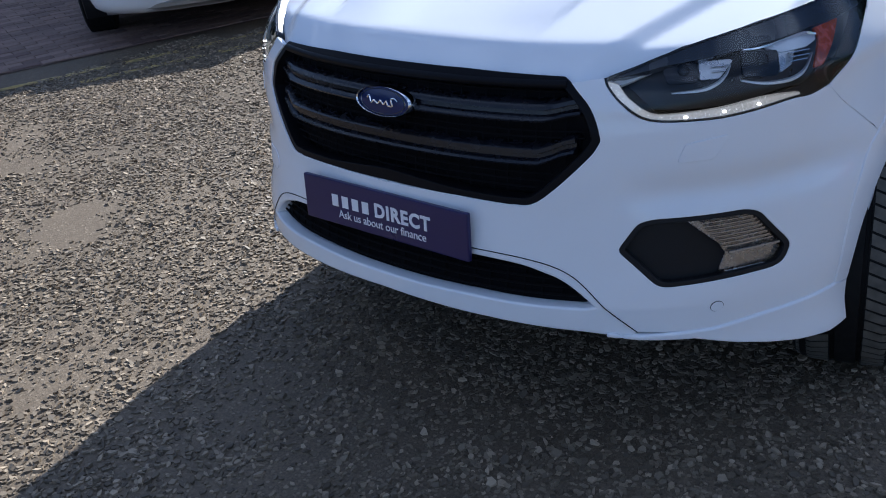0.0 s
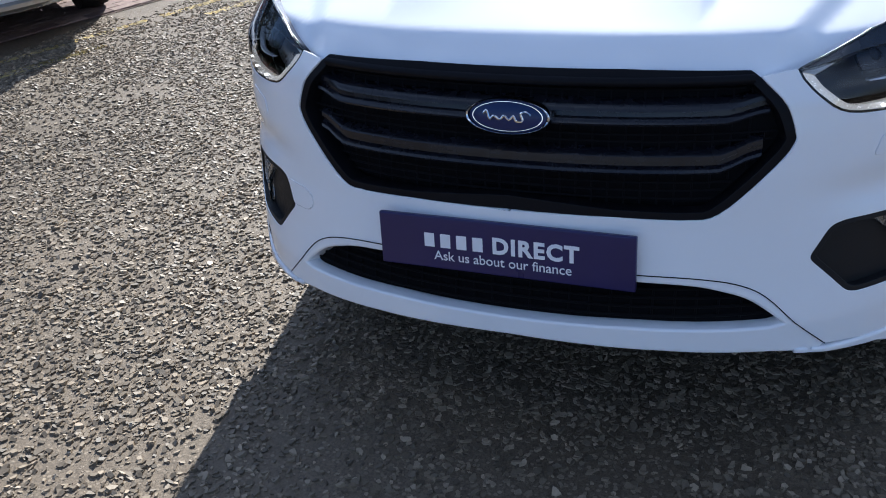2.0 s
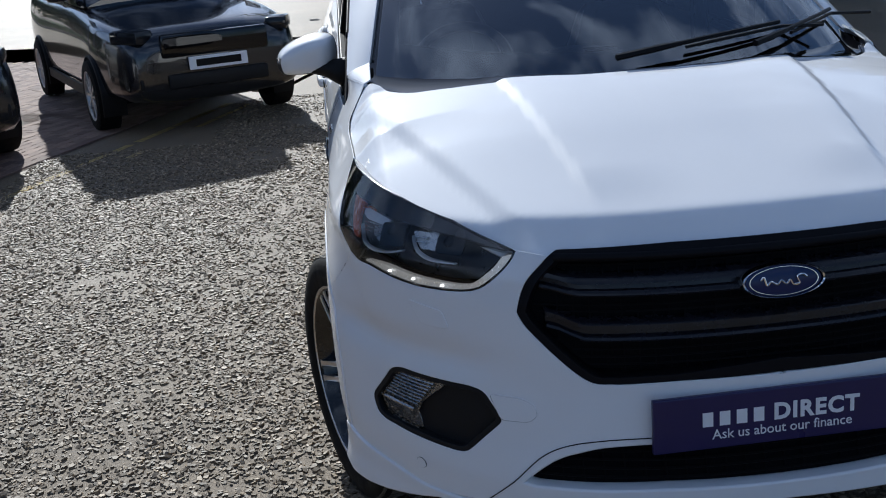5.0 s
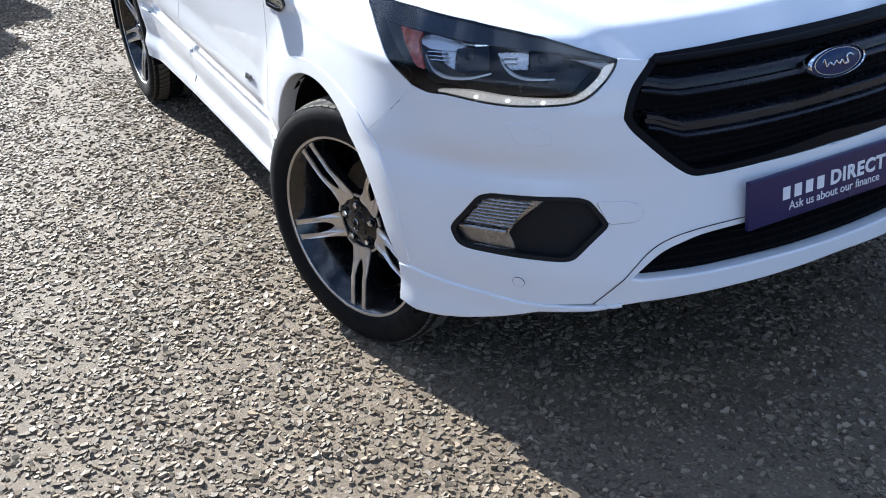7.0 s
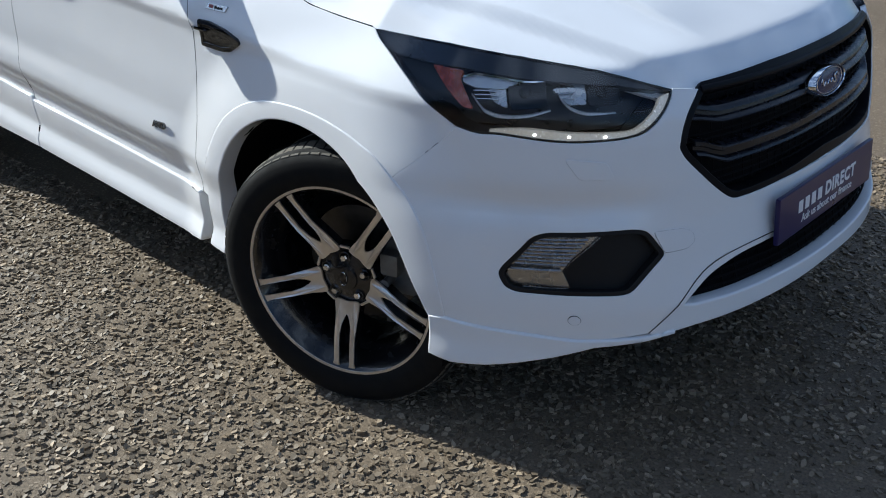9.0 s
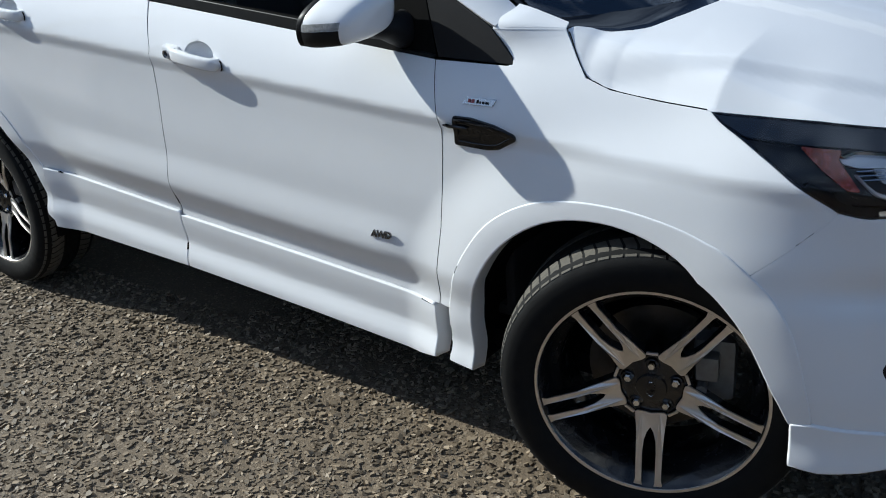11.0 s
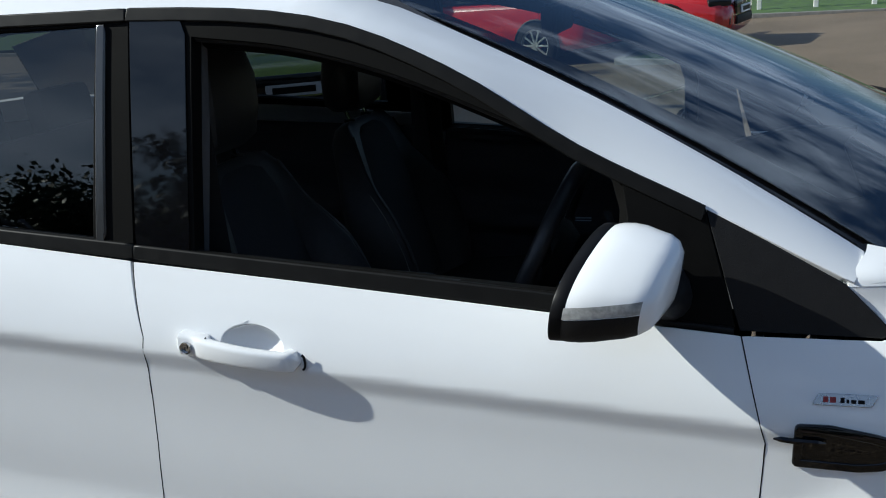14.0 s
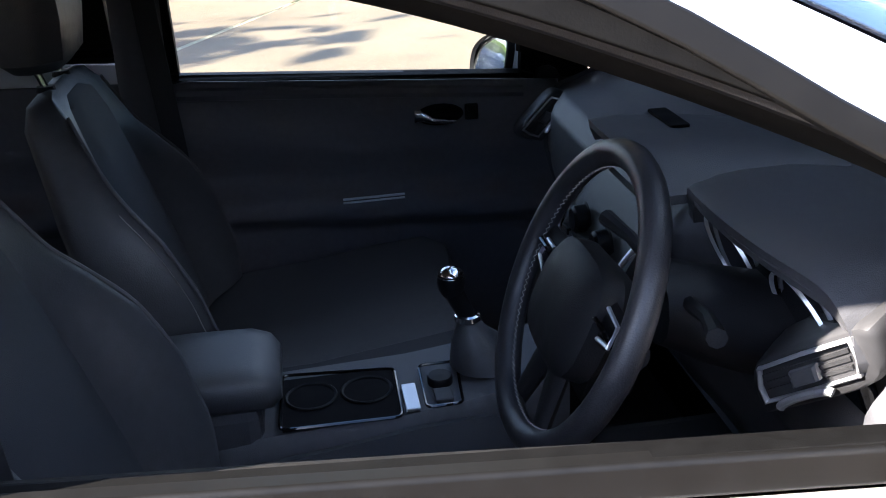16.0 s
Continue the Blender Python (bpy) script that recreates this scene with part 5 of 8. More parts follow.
for s in (-1, 1):
    L = sided(LAMP, s)
    L = L if area2(L) > 0 else L[::-1]
    unit = skin("headlight", L, bfn, BLACK_GLOSS, car, 1.4, holes=[shrink(L, 0.28)], gap=0.22, lip=0.05, lift=-0.001, label="headlight with dark housing and clear lens")
    skin("lens", shrink(L, 0.22), bfn, LENS, unit, 1.6, gap=0, lip=0.004, lift=-0.0005, label="clear headlight lens")
    skin("housing", shrink(L, 0.3), lamp_fn(0.075), LAMP_DARK, unit, 3, gap=0, lip=0.003, label="black headlight housing")
    def flat(name, pts, depth, material, label, r=0.4, lip=0.006):
        q = rounded(sided([U(*p) for p in pts], s), r)
        return skin(name, q, lamp_fn(depth), material, unit, 0.8, gap=0.0, lip=lip, round_edge=0.001, label=label)

    def ribbon(name, pts, widths, depth, material, label):
        """A rolled blade along a line of (x, z) points, of a varying height."""
        fine_ = smooth_line([(*p, w) for p, w in zip(pts, widths)], 5)
        rings_ = []
        for x, z, h in fine_:
            c = Vector(body(u_at(x, z, s), z)) - Vector((depth * 0.8, s * depth * 0.55, 0))
            out_ = Vector((0.75, s * 0.62, 0.22)).normalized()
            rings_.append([c + Vector((0, 0, h / 2)) - out_ * 0.006, c + Vector((0, 0, h * 0.3)) + out_ * 0.003, c + Vector((0, 0, -h * 0.3)) + out_ * 0.004, c + Vector((0, 0, -h / 2)) - out_ * 0.002, c - out_ * 0.010])
        return part(name, lofted(rings_), material, unit, label, True)

    lid = [U(0.125, 0.984), U(0.22, 0.985), U(0.32, 0.982), U(0.46, 0.967), U(0.58, 0.942), U(0.680, 0.901), U(0.676, 0.897), U(0.616, 0.914), U(0.574, 0.919), U(0.485, 0.929), U(0.374, 0.941), U(0.294, 0.944), U(0.201, 0.950)]
    skin("lamp_lid", sided(lid, s), lamp_fn(0.008), LID, unit, 1.6, gap=0.1, lip=0.02, label="dark grey upper lamp cover")
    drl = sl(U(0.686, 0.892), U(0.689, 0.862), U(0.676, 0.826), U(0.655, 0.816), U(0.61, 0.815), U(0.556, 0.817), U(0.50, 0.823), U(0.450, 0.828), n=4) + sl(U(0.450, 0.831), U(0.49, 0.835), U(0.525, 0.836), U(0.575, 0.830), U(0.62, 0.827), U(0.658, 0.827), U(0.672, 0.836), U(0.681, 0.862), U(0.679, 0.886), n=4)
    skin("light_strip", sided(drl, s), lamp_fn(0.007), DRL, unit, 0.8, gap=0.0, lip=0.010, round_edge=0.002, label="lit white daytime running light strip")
    for x, z in ((0.527, 0.8275), (0.580, 0.8235), (0.630, 0.8210)):
        spot = bmesh.new()
        bmesh.ops.create_uvsphere(spot, u_segments=12, v_segments=8, radius=0.0036)
        bmesh.ops.scale(spot, verts=spot.verts, vec=(1.0, 1.4, 0.8))
        part("led_spot", moved(spot, Matrix.Translation(Vector(lamp_fn(0.006)(*[np.array(q) for q in sided([U(x, z)], s)[0]])))), LED, unit, "lit warm white light spot", True)
    flat("side_reflector", [(0.305, 0.940), (0.372, 0.936), (0.371, 0.922), (0.388, 0.905), (0.418, 0.872), (0.398, 0.874), (0.352, 0.905)], 0.012, AMBER, "amber side reflector")
    # main module: silver blade and wedge, dark glass front, chrome tick below
    flat("module_wedge", [(0.378, 0.925), (0.402, 0.929), (0.437, 0.926), (0.480, 0.920), (0.462, 0.908), (0.410, 0.908), (0.384, 0.915)], 0.022, BRACKET, "satin silver wedge above the lamp")
    ribbon("chrome_bracket", [(0.376, 0.926), (0.399, 0.932), (0.437, 0.929), (0.489, 0.923), (0.522, 0.925)], (0.006, 0.010, 0.008, 0.006, 0.004), 0.014, CHROME, "chrome lamp bracket")
    ribbon("chrome_bracket", [(0.408, 0.897), (0.428, 0.880), (0.447, 0.867), (0.474, 0.860), (0.515, 0.863), (0.547, 0.874)], (0.006, 0.009, 0.010, 0.009, 0.007, 0.005), 0.014, BRACKET, "satin silver lamp bracket")
    flat("module_reflector", [(0.436, 0.906), (0.464, 0.910), (0.482, 0.874), (0.456, 0.884)], 0.026, REFLECTOR, "warm silver reflector block")
    flat("module_glass", [(0.464, 0.914), (0.519, 0.920), (0.541, 0.880), (0.488, 0.873)], 0.016, PROJ_GLASS, "dark glass lamp front", 0.6)
    ribbon("module_rim", [(0.520, 0.921), (0.531, 0.900), (0.541, 0.879)], (0.010, 0.010, 0.010), 0.017, CHROME_DARK, "silver module rim")
    # second module
    flat("module_reflector", [(0.538, 0.909), (0.581, 0.912), (0.597, 0.881), (0.573, 0.881)], 0.024, REFLECTOR, "warm silver reflector block")
    flat("module_glass", [(0.584, 0.911), (0.625, 0.907), (0.635, 0.880), (0.600, 0.880)], 0.016, PROJ_GLASS, "dark glass lamp front", 0.6)
    ribbon("chrome_bracket", [(0.547, 0.903), (0.561, 0.888), (0.578, 0.875), (0.602, 0.866), (0.637, 0.865)], (0.004, 0.008, 0.009, 0.008, 0.004), 0.014, BRACKET, "satin silver lamp bracket")
    for za, xa, xb in ((0.903, 0.408, 0.448), (0.896, 0.414, 0.454), (0.889, 0.420, 0.458), (0.902, 0.550, 0.572), (0.893, 0.556, 0.576)):
        ribbon("reflector_fin", [(xa, za), ((xa + xb) / 2, za + 0.001), (xb, za + 0.001)], (0.003, 0.003, 0.003), 0.020, CHROME_DARK, "")
    for xa, za in ((0.503, 0.897), (0.610, 0.894)):
        c = Vector(body(u_at(xa, za, s), za)) - Vector((0.024, s * 0.018, 0.0))
        dome = spun([(0.0001, 0.016), (0.008, 0.0145), (0.014, 0.010), (0.018, 0.002)], 24, "x")
        part("projector_lens", moved(dome, Matrix.Translation(c) @ Matrix.Rotation(s * radians(36), 4, "Z")), PROJ_GLASS, unit, "glass projector lens", True)

# ---------------------------------------------------------------- door handles
def dish_fn(c, rx, rz, depth, s):
    def fn(u, v):
        p = bfn(u, v)
        r2 = ((np.asarray(u) - c[0]) / rx) ** 2 + ((np.asarray(v) - c[1]) / rz) ** 2
        return p - np.stack([0 * r2, s * depth * np.clip(1.0 - r2, 0, 1) ** 0.6, 0 * r2], -1)
    return fn


def grip(x0, x1, z0, z1, s):
    """The pull: a bowed bar standing off the door."""
    rings = []
    for k, t in enumerate(np.linspace(0, 1, 26)):
        x, z = x0 + (x1 - x0) * t, z0 + (z1 - z0) * t
        y = float(flank(x, z))
        stand = 0.007 + 0.015 * math.sin(math.pi * min(1, max(0, (t - 0.16) / 0.84))) ** 0.6
        h = 0.0190 - 0.0030 * t
        end = min(1, t / 0.03, (1 - t) / 0.05) ** 0.5
        h, d = h * max(end, 0.15), 0.0110 * max(end, 0.2)
        back = 0.014 if t < 0.26 or t > 0.90 else 0.0
        sq = lambda q: math.copysign(abs(q) ** 0.55, q)
        rings.append([(x, s * (y + stand + d * sq(math.cos(a)) * (1 if math.cos(a) > 0 else 1 + 2.2 * back / 0.014)), z + h * sq(math.sin(a))) for a in np.linspace(0, 2 * math.pi, 20, endpoint=False)])
    return lofted(rings)


for s in (-1, 1):
    for x0, x1, z0, z1, cup, rim_c, key in ((-1.432, -1.205, 0.995, 0.973, CUP_F, (-1.296, 0.992), True), (-2.330, -2.120, 1.062, 1.048, CUP_R, (-2.218, 1.060), False)):
        c = U(*rim_c)
        handle = part("door_handle", grip(x0, x1, z0, z1, s), PAINT, car, "white door pull", True)
        skin("handle_cup", sided(cup, s), dish_fn((s * c[0], c[1]), 5.9, 3.6, 0.034, s), PAINT, handle, 0.9, gap=-0.05, lip=0.003, label="white hollow behind the pull")
        gap_ = [(x1 + 0.004, s * (float(flank(x1, z1)) + 0.006), z1 + 0.013 * math.cos(a)) for a in (0, 0.8, 1.57, 2.3, 3.14)]
        part("handle_seal", tube([(p[0] + 0.005 * math.sin(a), p[1], p[2]) for p, a in zip(gap_, (0, 0.8, 1.57, 2.3, 3.14))], 0.0022, 6), BLACK_SATIN, handle)
        if key and s < 0:
            kx, kz = -1.408, 0.9905
            ky = -float(flank(kx, kz)) - 0.0205
            jx, jz = -1.376, 0.9895
            part("handle_joint", tube([(jx + 0.004 * math.sin(a), -float(flank(jx, jz)) - 0.0075 - 0.0118 * abs(math.cos(a)) ** 0.55, jz + 0.0186 * math.copysign(abs(math.sin(a)) ** 0.55, math.sin(a))) for a in np.linspace(-1.45, 1.45, 15)], 0.0009, 5), BLACK_SATIN, handle)
            part("key_lock", moved(spun([(0.0001, 0.002), (0.0075, 0.002), (0.008, -0.001), (0.0105, -0.0015), (0.011, 0.004)], 24), Matrix.Translation((kx, ky, kz))), CHROME_DARK, handle, "steel key lock", True)
            part("key_slot", box(0.0016, 0.001, 0.006, 0, (kx, ky - 0.0016, kz)), CAVITY, handle)

# ---------------------------------------------------------------- wing mirrors
def mz(z, s):
    return 1.210 + (z - 1.238) * 0.87 - (0.115 if s > 0 else 0)


def mirror_rings(grow=1.0, s=-1):
    base = smooth_line([(0.862, 1.108), (0.925, 1.094), (0.986, 1.092), (1.004, 1.104), (1.010, 1.146), (1.000, 1.180), (0.966, 1.212), (0.912, 1.236), (0.868, 1.238), (0.850, 1.212), (0.848, 1.150), (0.862, 1.108)], 5)[:-1]
    c = np.array([0.955, 1.145])
    rings = []
    for x, k, dz in ((-0.741, 0.90, 0), (-0.750, 0.955, 0), (-0.735, 0.985, 0.0), (-0.715, 0.985, 0.0), (-0.692, 0.955, 0.0), (-0.668, 0.895, 0.0), (-0.646, 0.845, 0.0), (-0.628, 0.76, 0.0), (-0.615, 0.63, 0.0), (-0.608, 0.42, 0.0), (-0.605, 0.12, 0.0)):
        r = (base - c) * k * (grow if k > 0.3 else 1) + c
        rings.append([((x + 0.32 * (0.965 - y)) * 0.815 - 0.114 - (grow - 1) * 0.1 + 0.16 * (z - 1.215), s * (0.985 - (1.007 - y) * 1.20), mz(z + dz, s)) for y, z in r])
    return rings


def cut(bm, co, no):
    """Keeps what lies on the side that the normal points away from."""
    bmesh.ops.bisect_plane(bm, geom=list(bm.verts) + list(bm.edges) + list(bm.faces), plane_co=co, plane_no=no, clear_outer=True)
    return bm


for s in (-1, 1):
    shell = part("wing_mirror", lofted(mirror_rings(1.0, s), True), PAINT, car, "white wing mirror shell", True)
    low = cut(lofted(mirror_rings(1.012, s)), (-0.74, 0, mz(1.136, s)), (-0.07, 0, 1))
    part("mirror_base", low, BLACK_PLASTIC, shell, "black lower mirror casing", True)
    lamp = cut(cut(cut(cut(lofted(mirror_rings(1.014, s)), (-0.74, 0, mz(1.156, s)), (-0.07, 0.0, 1)), (-0.74, 0, mz(1.137, s)), (0.07, 0, -1)), (0, s * 0.85, 0), (0, -s, 0)), (-0.612, 0, 0), (1, 0, 0))
    part("indicator", lamp, INDICATOR, shell, "clear side indicator", True)
    rim = lofted([[(p[0] + dx, p[1], p[2]) for p in mirror_rings(gr, s)[1]] for dx, gr in ((0.006, 1.0), (0.004, 1.030), (-0.010, 1.026), (-0.015, 1.0), (-0.013, 0.94))], False)
    part("mirror_rim", rim, BLACK_SATIN, shell, "black mirror rim", True)
    g = mirror_rings(0.97, s)[1]
    bm = bmesh.new()
    bm.faces.new([bm.verts.new((p[0] - 0.006 + 0.10 * (p[2] - mz(1.16, s)), p[1], p[2])) for p in g])
    bmesh.ops.solidify(bm, geom=list(bm.faces), thickness=0.003)
    part("mirror_glass", bm, MIRROR, shell, "silver mirror glass")
    arm = lofted([[(x + 0.035 * math.cos(a), s * y, z + h * math.sin(a)) for a in np.linspace(0, 2 * math.pi, 14, endpoint=False)] for x, y, z, h in [(x, y, z - (0.115 if s > 0 else 0.006), h) for x, y, z, h in ((-0.63, 0.760, 1.095, 0.050), (-0.625, 0.80, 1.100, 0.040), (-0.640, 0.84, 1.112, 0.026), (-0.660, 0.90, 1.125, 0.022))]])
    part("mirror_arm", arm, BLACK_PLASTIC, shell, "black mirror foot", True)

# ---------------------------------------------------------------- wing vent and badges
for s in (-1, 1):
    v_out = rounded(sided([U(-0.444, 0.925), U(-0.40, 0.926), U(-0.337, 0.917), U(-0.288, 0.902), U(-0.284, 0.893), U(-0.33, 0.866), U(-0.36, 0.861), U(-0.446, 0.862)], s), 0.5)
    v_out = v_out if area2(v_out) > 0 else v_out[::-1]
    vent = skin("wing_vent", v_out, bfn, BLACK_GLOSS, car, 1.0, gap=0, lip=0.012, lift=0.006, round_edge=0.003, holes=[shrink(v_out, 0.75)], label="gloss black wing vent")
    skin("vent_floor", shrink(v_out, 0.6), bfn, BLACK_GLOSS, vent, 1.5, gap=0, lip=0.003, lift=0.0035)
    for z, xa, xb in ((0.9045, -0.475, -0.405),):
        part("vent_blade", tube([tuple(np.array([x, s * (float(flank(x, z)) + 0.006 + (0.002 if x > -0.46 else 0)), z])) for x in np.linspace(xa, xb, 8)], [0.0012] + [0.0042] * 6 + [0.0015], 6), BLACK_GLOSS, vent)
    b_out = sided([U(-0.424, 0.955), U(-0.416, 0.969), U(-0.340, 0.969), U(-0.348, 0.955)], s)
    bd = skin("side_badge", b_out, bfn, REFLECTOR, car, 1.0, gap=0, lip=0.003, lift=0.003, round_edge=0.001, label="silver side badge")
    for xa, xb, za, zb, mm in ((-0.4105, -0.404, 0.9585, 0.9655, BADGE_RED), (-0.4015, -0.394, 0.9585, 0.9655, BADGE_RED), (-0.388, -0.383, 0.9585, 0.965, BLACK_SATIN), (-0.380, -0.377, 0.9585, 0.963, BLACK_SATIN), (-0.374, -0.368, 0.9585, 0.963, BLACK_SATIN), (-0.365, -0.357, 0.9585, 0.963, BLACK_SATIN)):
        skin("badge_bar", sided([U(xa, za), U(xa, zb), U(xb, zb), U(xb, za)], s), bfn, mm, bd, 1, gap=0, lip=0.001, lift=0.0042, round_edge=0.0002)

SIDE_TEXT = Matrix(((1, 0, 0, 0), (0, 0, -1, 0), (0, 1, 0, 0), (0, 0, 0, 1)))
awd = lettering("AWD", 0.0265, Matrix.Translation((-0.690, -float(flank(-0.69, 0.594)) - 0.004, 0.594)) @ Matrix.Rotation(radians(-3), 4, "Y") @ SIDE_TEXT, BADGE_CHROME, car, "door_badge", 0.002, 0.0007, shear=0.25)
awd["label"] = "small chrome letters on the door"

# ---------------------------------------------------------------- cowl and wipers
def cowl_fn(u, v):
    y, b = np.asarray(u, float) / 100, np.asarray(v, float) / 100
    h = hood_fn(100 * cowl_x(y), 100 * y) - [0.004, 0, 0.006]
    w = ws_fn(100 * np.clip(y / 0.70, -1, 1), 0 * y + 2) - [0, 0, 0.004]
    k = b[..., None]
    rise = ws_fn(100 * np.clip(y / 0.70, -1, 1), 0 * y + 12) - w - [0, 0, 0.004]
    mid = w - rise * (0.55 * np.linalg.norm(h - w, axis=-1) / np.linalg.norm(rise, axis=-1))[..., None]
    return h * (1 - k) ** 2 + 2 * mid * k * (1 - k) + w * k * k


skin("scuttle_panel", [(-70, 0), (0, 0), (70, 0), (70, 100), (0, 100), (-70, 100)], lambda u, v: cowl_fn(u, v), BLACK_GLOSS, car, 5, gap=0, lip=0.01, label="black scuttle panel below the windscreen")
for y0, y1, b1 in ((-0.08, 0.42, 10), (0.30, 0.66, 9)):
    pts = []
    for t in np.linspace(0, 1, 9):
        y = y0 + (y1 - y0) * t
        b = 1.5 + 0.8 * (b1 - 1.5) * math.sin(t * 1.2)
        p = ws_fn(np.array(100 * y / 0.69), np.array(b))
        pts.append(tuple(p + [0.02, 0, 0.022 + 0.004 * math.sin(math.pi * t)]))
    wiper = part("wiper", tube(pts, [0.009] * 3 + [0.006] * 6, 6), BLACK_SATIN, car, "black wiper arm", True)
    blade = [(p[0] - 0.012, p[1] + 0.01, p[2] - 0.014) for p in pts[3:]] + [(pts[-1][0] - 0.02, pts[-1][1] + 0.14, pts[-1][2] - 0.02)]
    part("wiper_blade", tube(blade, 0.005, 6), BLACK_PLASTIC, wiper, "", True)

# the white foot of each windscreen pillar, between wing, glass and bonnet
for s in (-1, 1):
    line = smooth_line([(-0.380, 1.1075), (-0.34, 1.109), (-0.28, 1.109), (-0.223, 1.108)], 6)
    high = smooth_line([(-0.352, 0.708, 1.151), (-0.315, 0.710, 1.144), (-0.27, 0.712, 1.132), (-0.226, 0.714, 1.120)], 6)
    bm = bmesh.new()
    cols = []
    for (x, z), end in zip(line, high):
        z_ = np.array([z - 0.012, z, z + 0.012])
        under = bfn(np.array([U(x, q)[0] for q in z_]), 100 * z_)
        start = under[1] + [0, 0.0006, 0]
        d_ = np.linalg.norm(end - start)
        up_ = (under[2] - under[0]) / np.linalg.norm(under[2] - under[0])
        c1, c2 = start + up_ * 0.30 * d_, end + np.array([0, 0.80, -0.45]) * 0.30 * d_
        cols.append([bm.verts.new((p[0], s * p[1], p[2])) for k in np.linspace(0, 1, 10) for p in [start * (1 - k) ** 3 + 3 * c1 * k * (1 - k) ** 2 + 3 * c2 * k * k * (1 - k) + end * k ** 3]])
    rows = list(zip(*cols))
    for r0, r1 in zip(rows, rows[1:]):
        for i in range(len(r0) - 1):
            bm.faces.new((r0[i], r0[i + 1], r1[i + 1], r1[i]))
    bmesh.ops.recalc_face_normals(bm, faces=bm.faces)
    bmesh.ops.solidify(bm, geom=list(bm.faces), thickness=0.004)
    part("pillar_foot", bm, PAINT, car, "white foot of the windscreen pillar", True)

# ---------------------------------------------------------------- cabin shell
part("cabin_floor", box(2.3, 1.40, 0.03, 0.01, (-1.45, 0, 0.37)), CARPET, car, "dark carpeted cabin floor")
part("footwell_wall", box(0.03, 1.40, 0.40, 0.01, (-0.42, 0, 0.57)), CARPET, car, "dark footwell wall")
part("floor_tunnel", box(1.6, 0.20, 0.16, 0.03, (-1.2, 0, 0.45)), CARPET, car, "dark carpeted tunnel")
skin("headliner", [(118, -50), (116, 0), (118, 50), (175, 54), (310, 52), (325, 0), (310, -52), (175, -54)], roof_fn, HEADLINER, car, 8, gap=0, lip=0.004, lift=-0.03, label="pale roof lining")

for s in (-1, 1):
    # door lining: a soft upper roll, a sunk middle and an armrest
    def lining(u, v, s=s):
        x, z = -np.asarray(u, float) / 100, np.asarray(v, float) / 100
        top = np.interp(x, [-2.4, -1.4, -0.66], [1.12, 1.075, 1.015]) + (0.015 if s < 0 else -0.012)
        q = top - z
        y = 0.735 - 0.020 * smooth(0.0, 0.05, q) - 0.012 * smooth(0.04, 0.13, q) + 0.012 * smooth(0.13, 0.19, q) - 0.045 * smooth(0.20, 0.26, q) + 0.05 * smooth(0.28, 0.33, q)
        y = y + 0.008 * np.sin((x + 1.0) * 9 + z * 14) * smooth(0.05, 0.12, q) * smooth(0.24, 0.18, q)
        return np.stack([x, s * y, z], -1)
    for xa, xb in ((-1.43, -0.62), (-2.35, -1.52)):
        za, zb = float(np.interp(xa, [-2.4, -1.4, -0.66], [1.12, 1.075, 1.015])), float(np.interp(xb, [-2.4, -1.4, -0.66], [1.12, 1.075, 1.015]))
        up = 0.015 if s < 0 else -0.012
        lin = skin("door_lining", [(-100 * xb, 42), (-100 * xa, 42), (-100 * xa, 100 * (za + up)), (-100 * (xa + xb) / 2, 50 * (za + zb) + 100 * up), (-100 * xb, 100 * (zb + up))], lining, LINING, car, 1.8, gap=0, lip=0.01, round_edge=0.006, label="dark grey padded door lining")
        if xa > -1.5:
            part("accent_strip", joined(box(0.135, 0.006, 0.004, 0.001, (-1.043, s * 0.668, 0.797)), box(0.135, 0.006, 0.003, 0.001, (-1.043, s * 0.668, 0.789))), SATIN_SILVER, lin, "silver accent strip")
            # convex near-black dome: the hollow's shade is put into its colour
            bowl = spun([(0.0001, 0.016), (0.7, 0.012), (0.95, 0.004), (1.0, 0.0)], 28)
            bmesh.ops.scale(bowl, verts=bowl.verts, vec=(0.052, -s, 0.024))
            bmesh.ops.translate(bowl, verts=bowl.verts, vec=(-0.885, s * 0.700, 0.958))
            part("pull_bowl", bowl, CAVITY, lin, "near-black dome for the shade in the handle hollow", True)
            lever = lofted([[(x + 0.0, s * (0.690 - dy) + 0.006 * math.cos(a), z + h * math.sin(a)) for a in np.linspace(0, 2 * math.pi, 10, endpoint=False)] for x, dy, z, h in ((-0.942, 0.004, 0.962, 0.014), (-0.928, 0.012, 0.964, 0.013), (-0.905, 0.016, 0.953, 0.007), (-0.870, 0.012, 0.946, 0.005), (-0.852, 0.004, 0.945, 0.004))])
            part("door_lever", lever, CHROME, lin, "chrome inner door lever", True)
            sw = joined(box(0.03, 0.006, 0.036, 0.004, (-0.815, s * 0.703, 0.958)), box(0.018, 0.008, 0.012, 0.002, (-0.815, s * 0.702, 0.965)))
            part("lock_switch", sw, BLACK_PLASTIC, lin, "", False)
    # sill rubber along the window opening
    seal = [(x, s * (float(glasshouse(x, z)) - 0.020), z) for x, z in ((-0.695, 1.070), (-0.83, 1.082), (-1.1, 1.104), (-1.43, 1.128))]
    part("window_seal", tube([(p[0], p[1], p[2] - 0.012 - (0.055 if s > 0 else 0)) for p in seal], 0.010, 8), SILL, car, "dusty rubber window seal", True)
    part("window_seal", tube([(p[0], p[1] - s * 0.030, p[2] - 0.030 - (0.055 if s > 0 else 0)) for p in seal], 0.014, 8), SILL if s < 0 else LINING, car, "soft dark sill roll", True)
    up = FRONT_WIN[:-4]
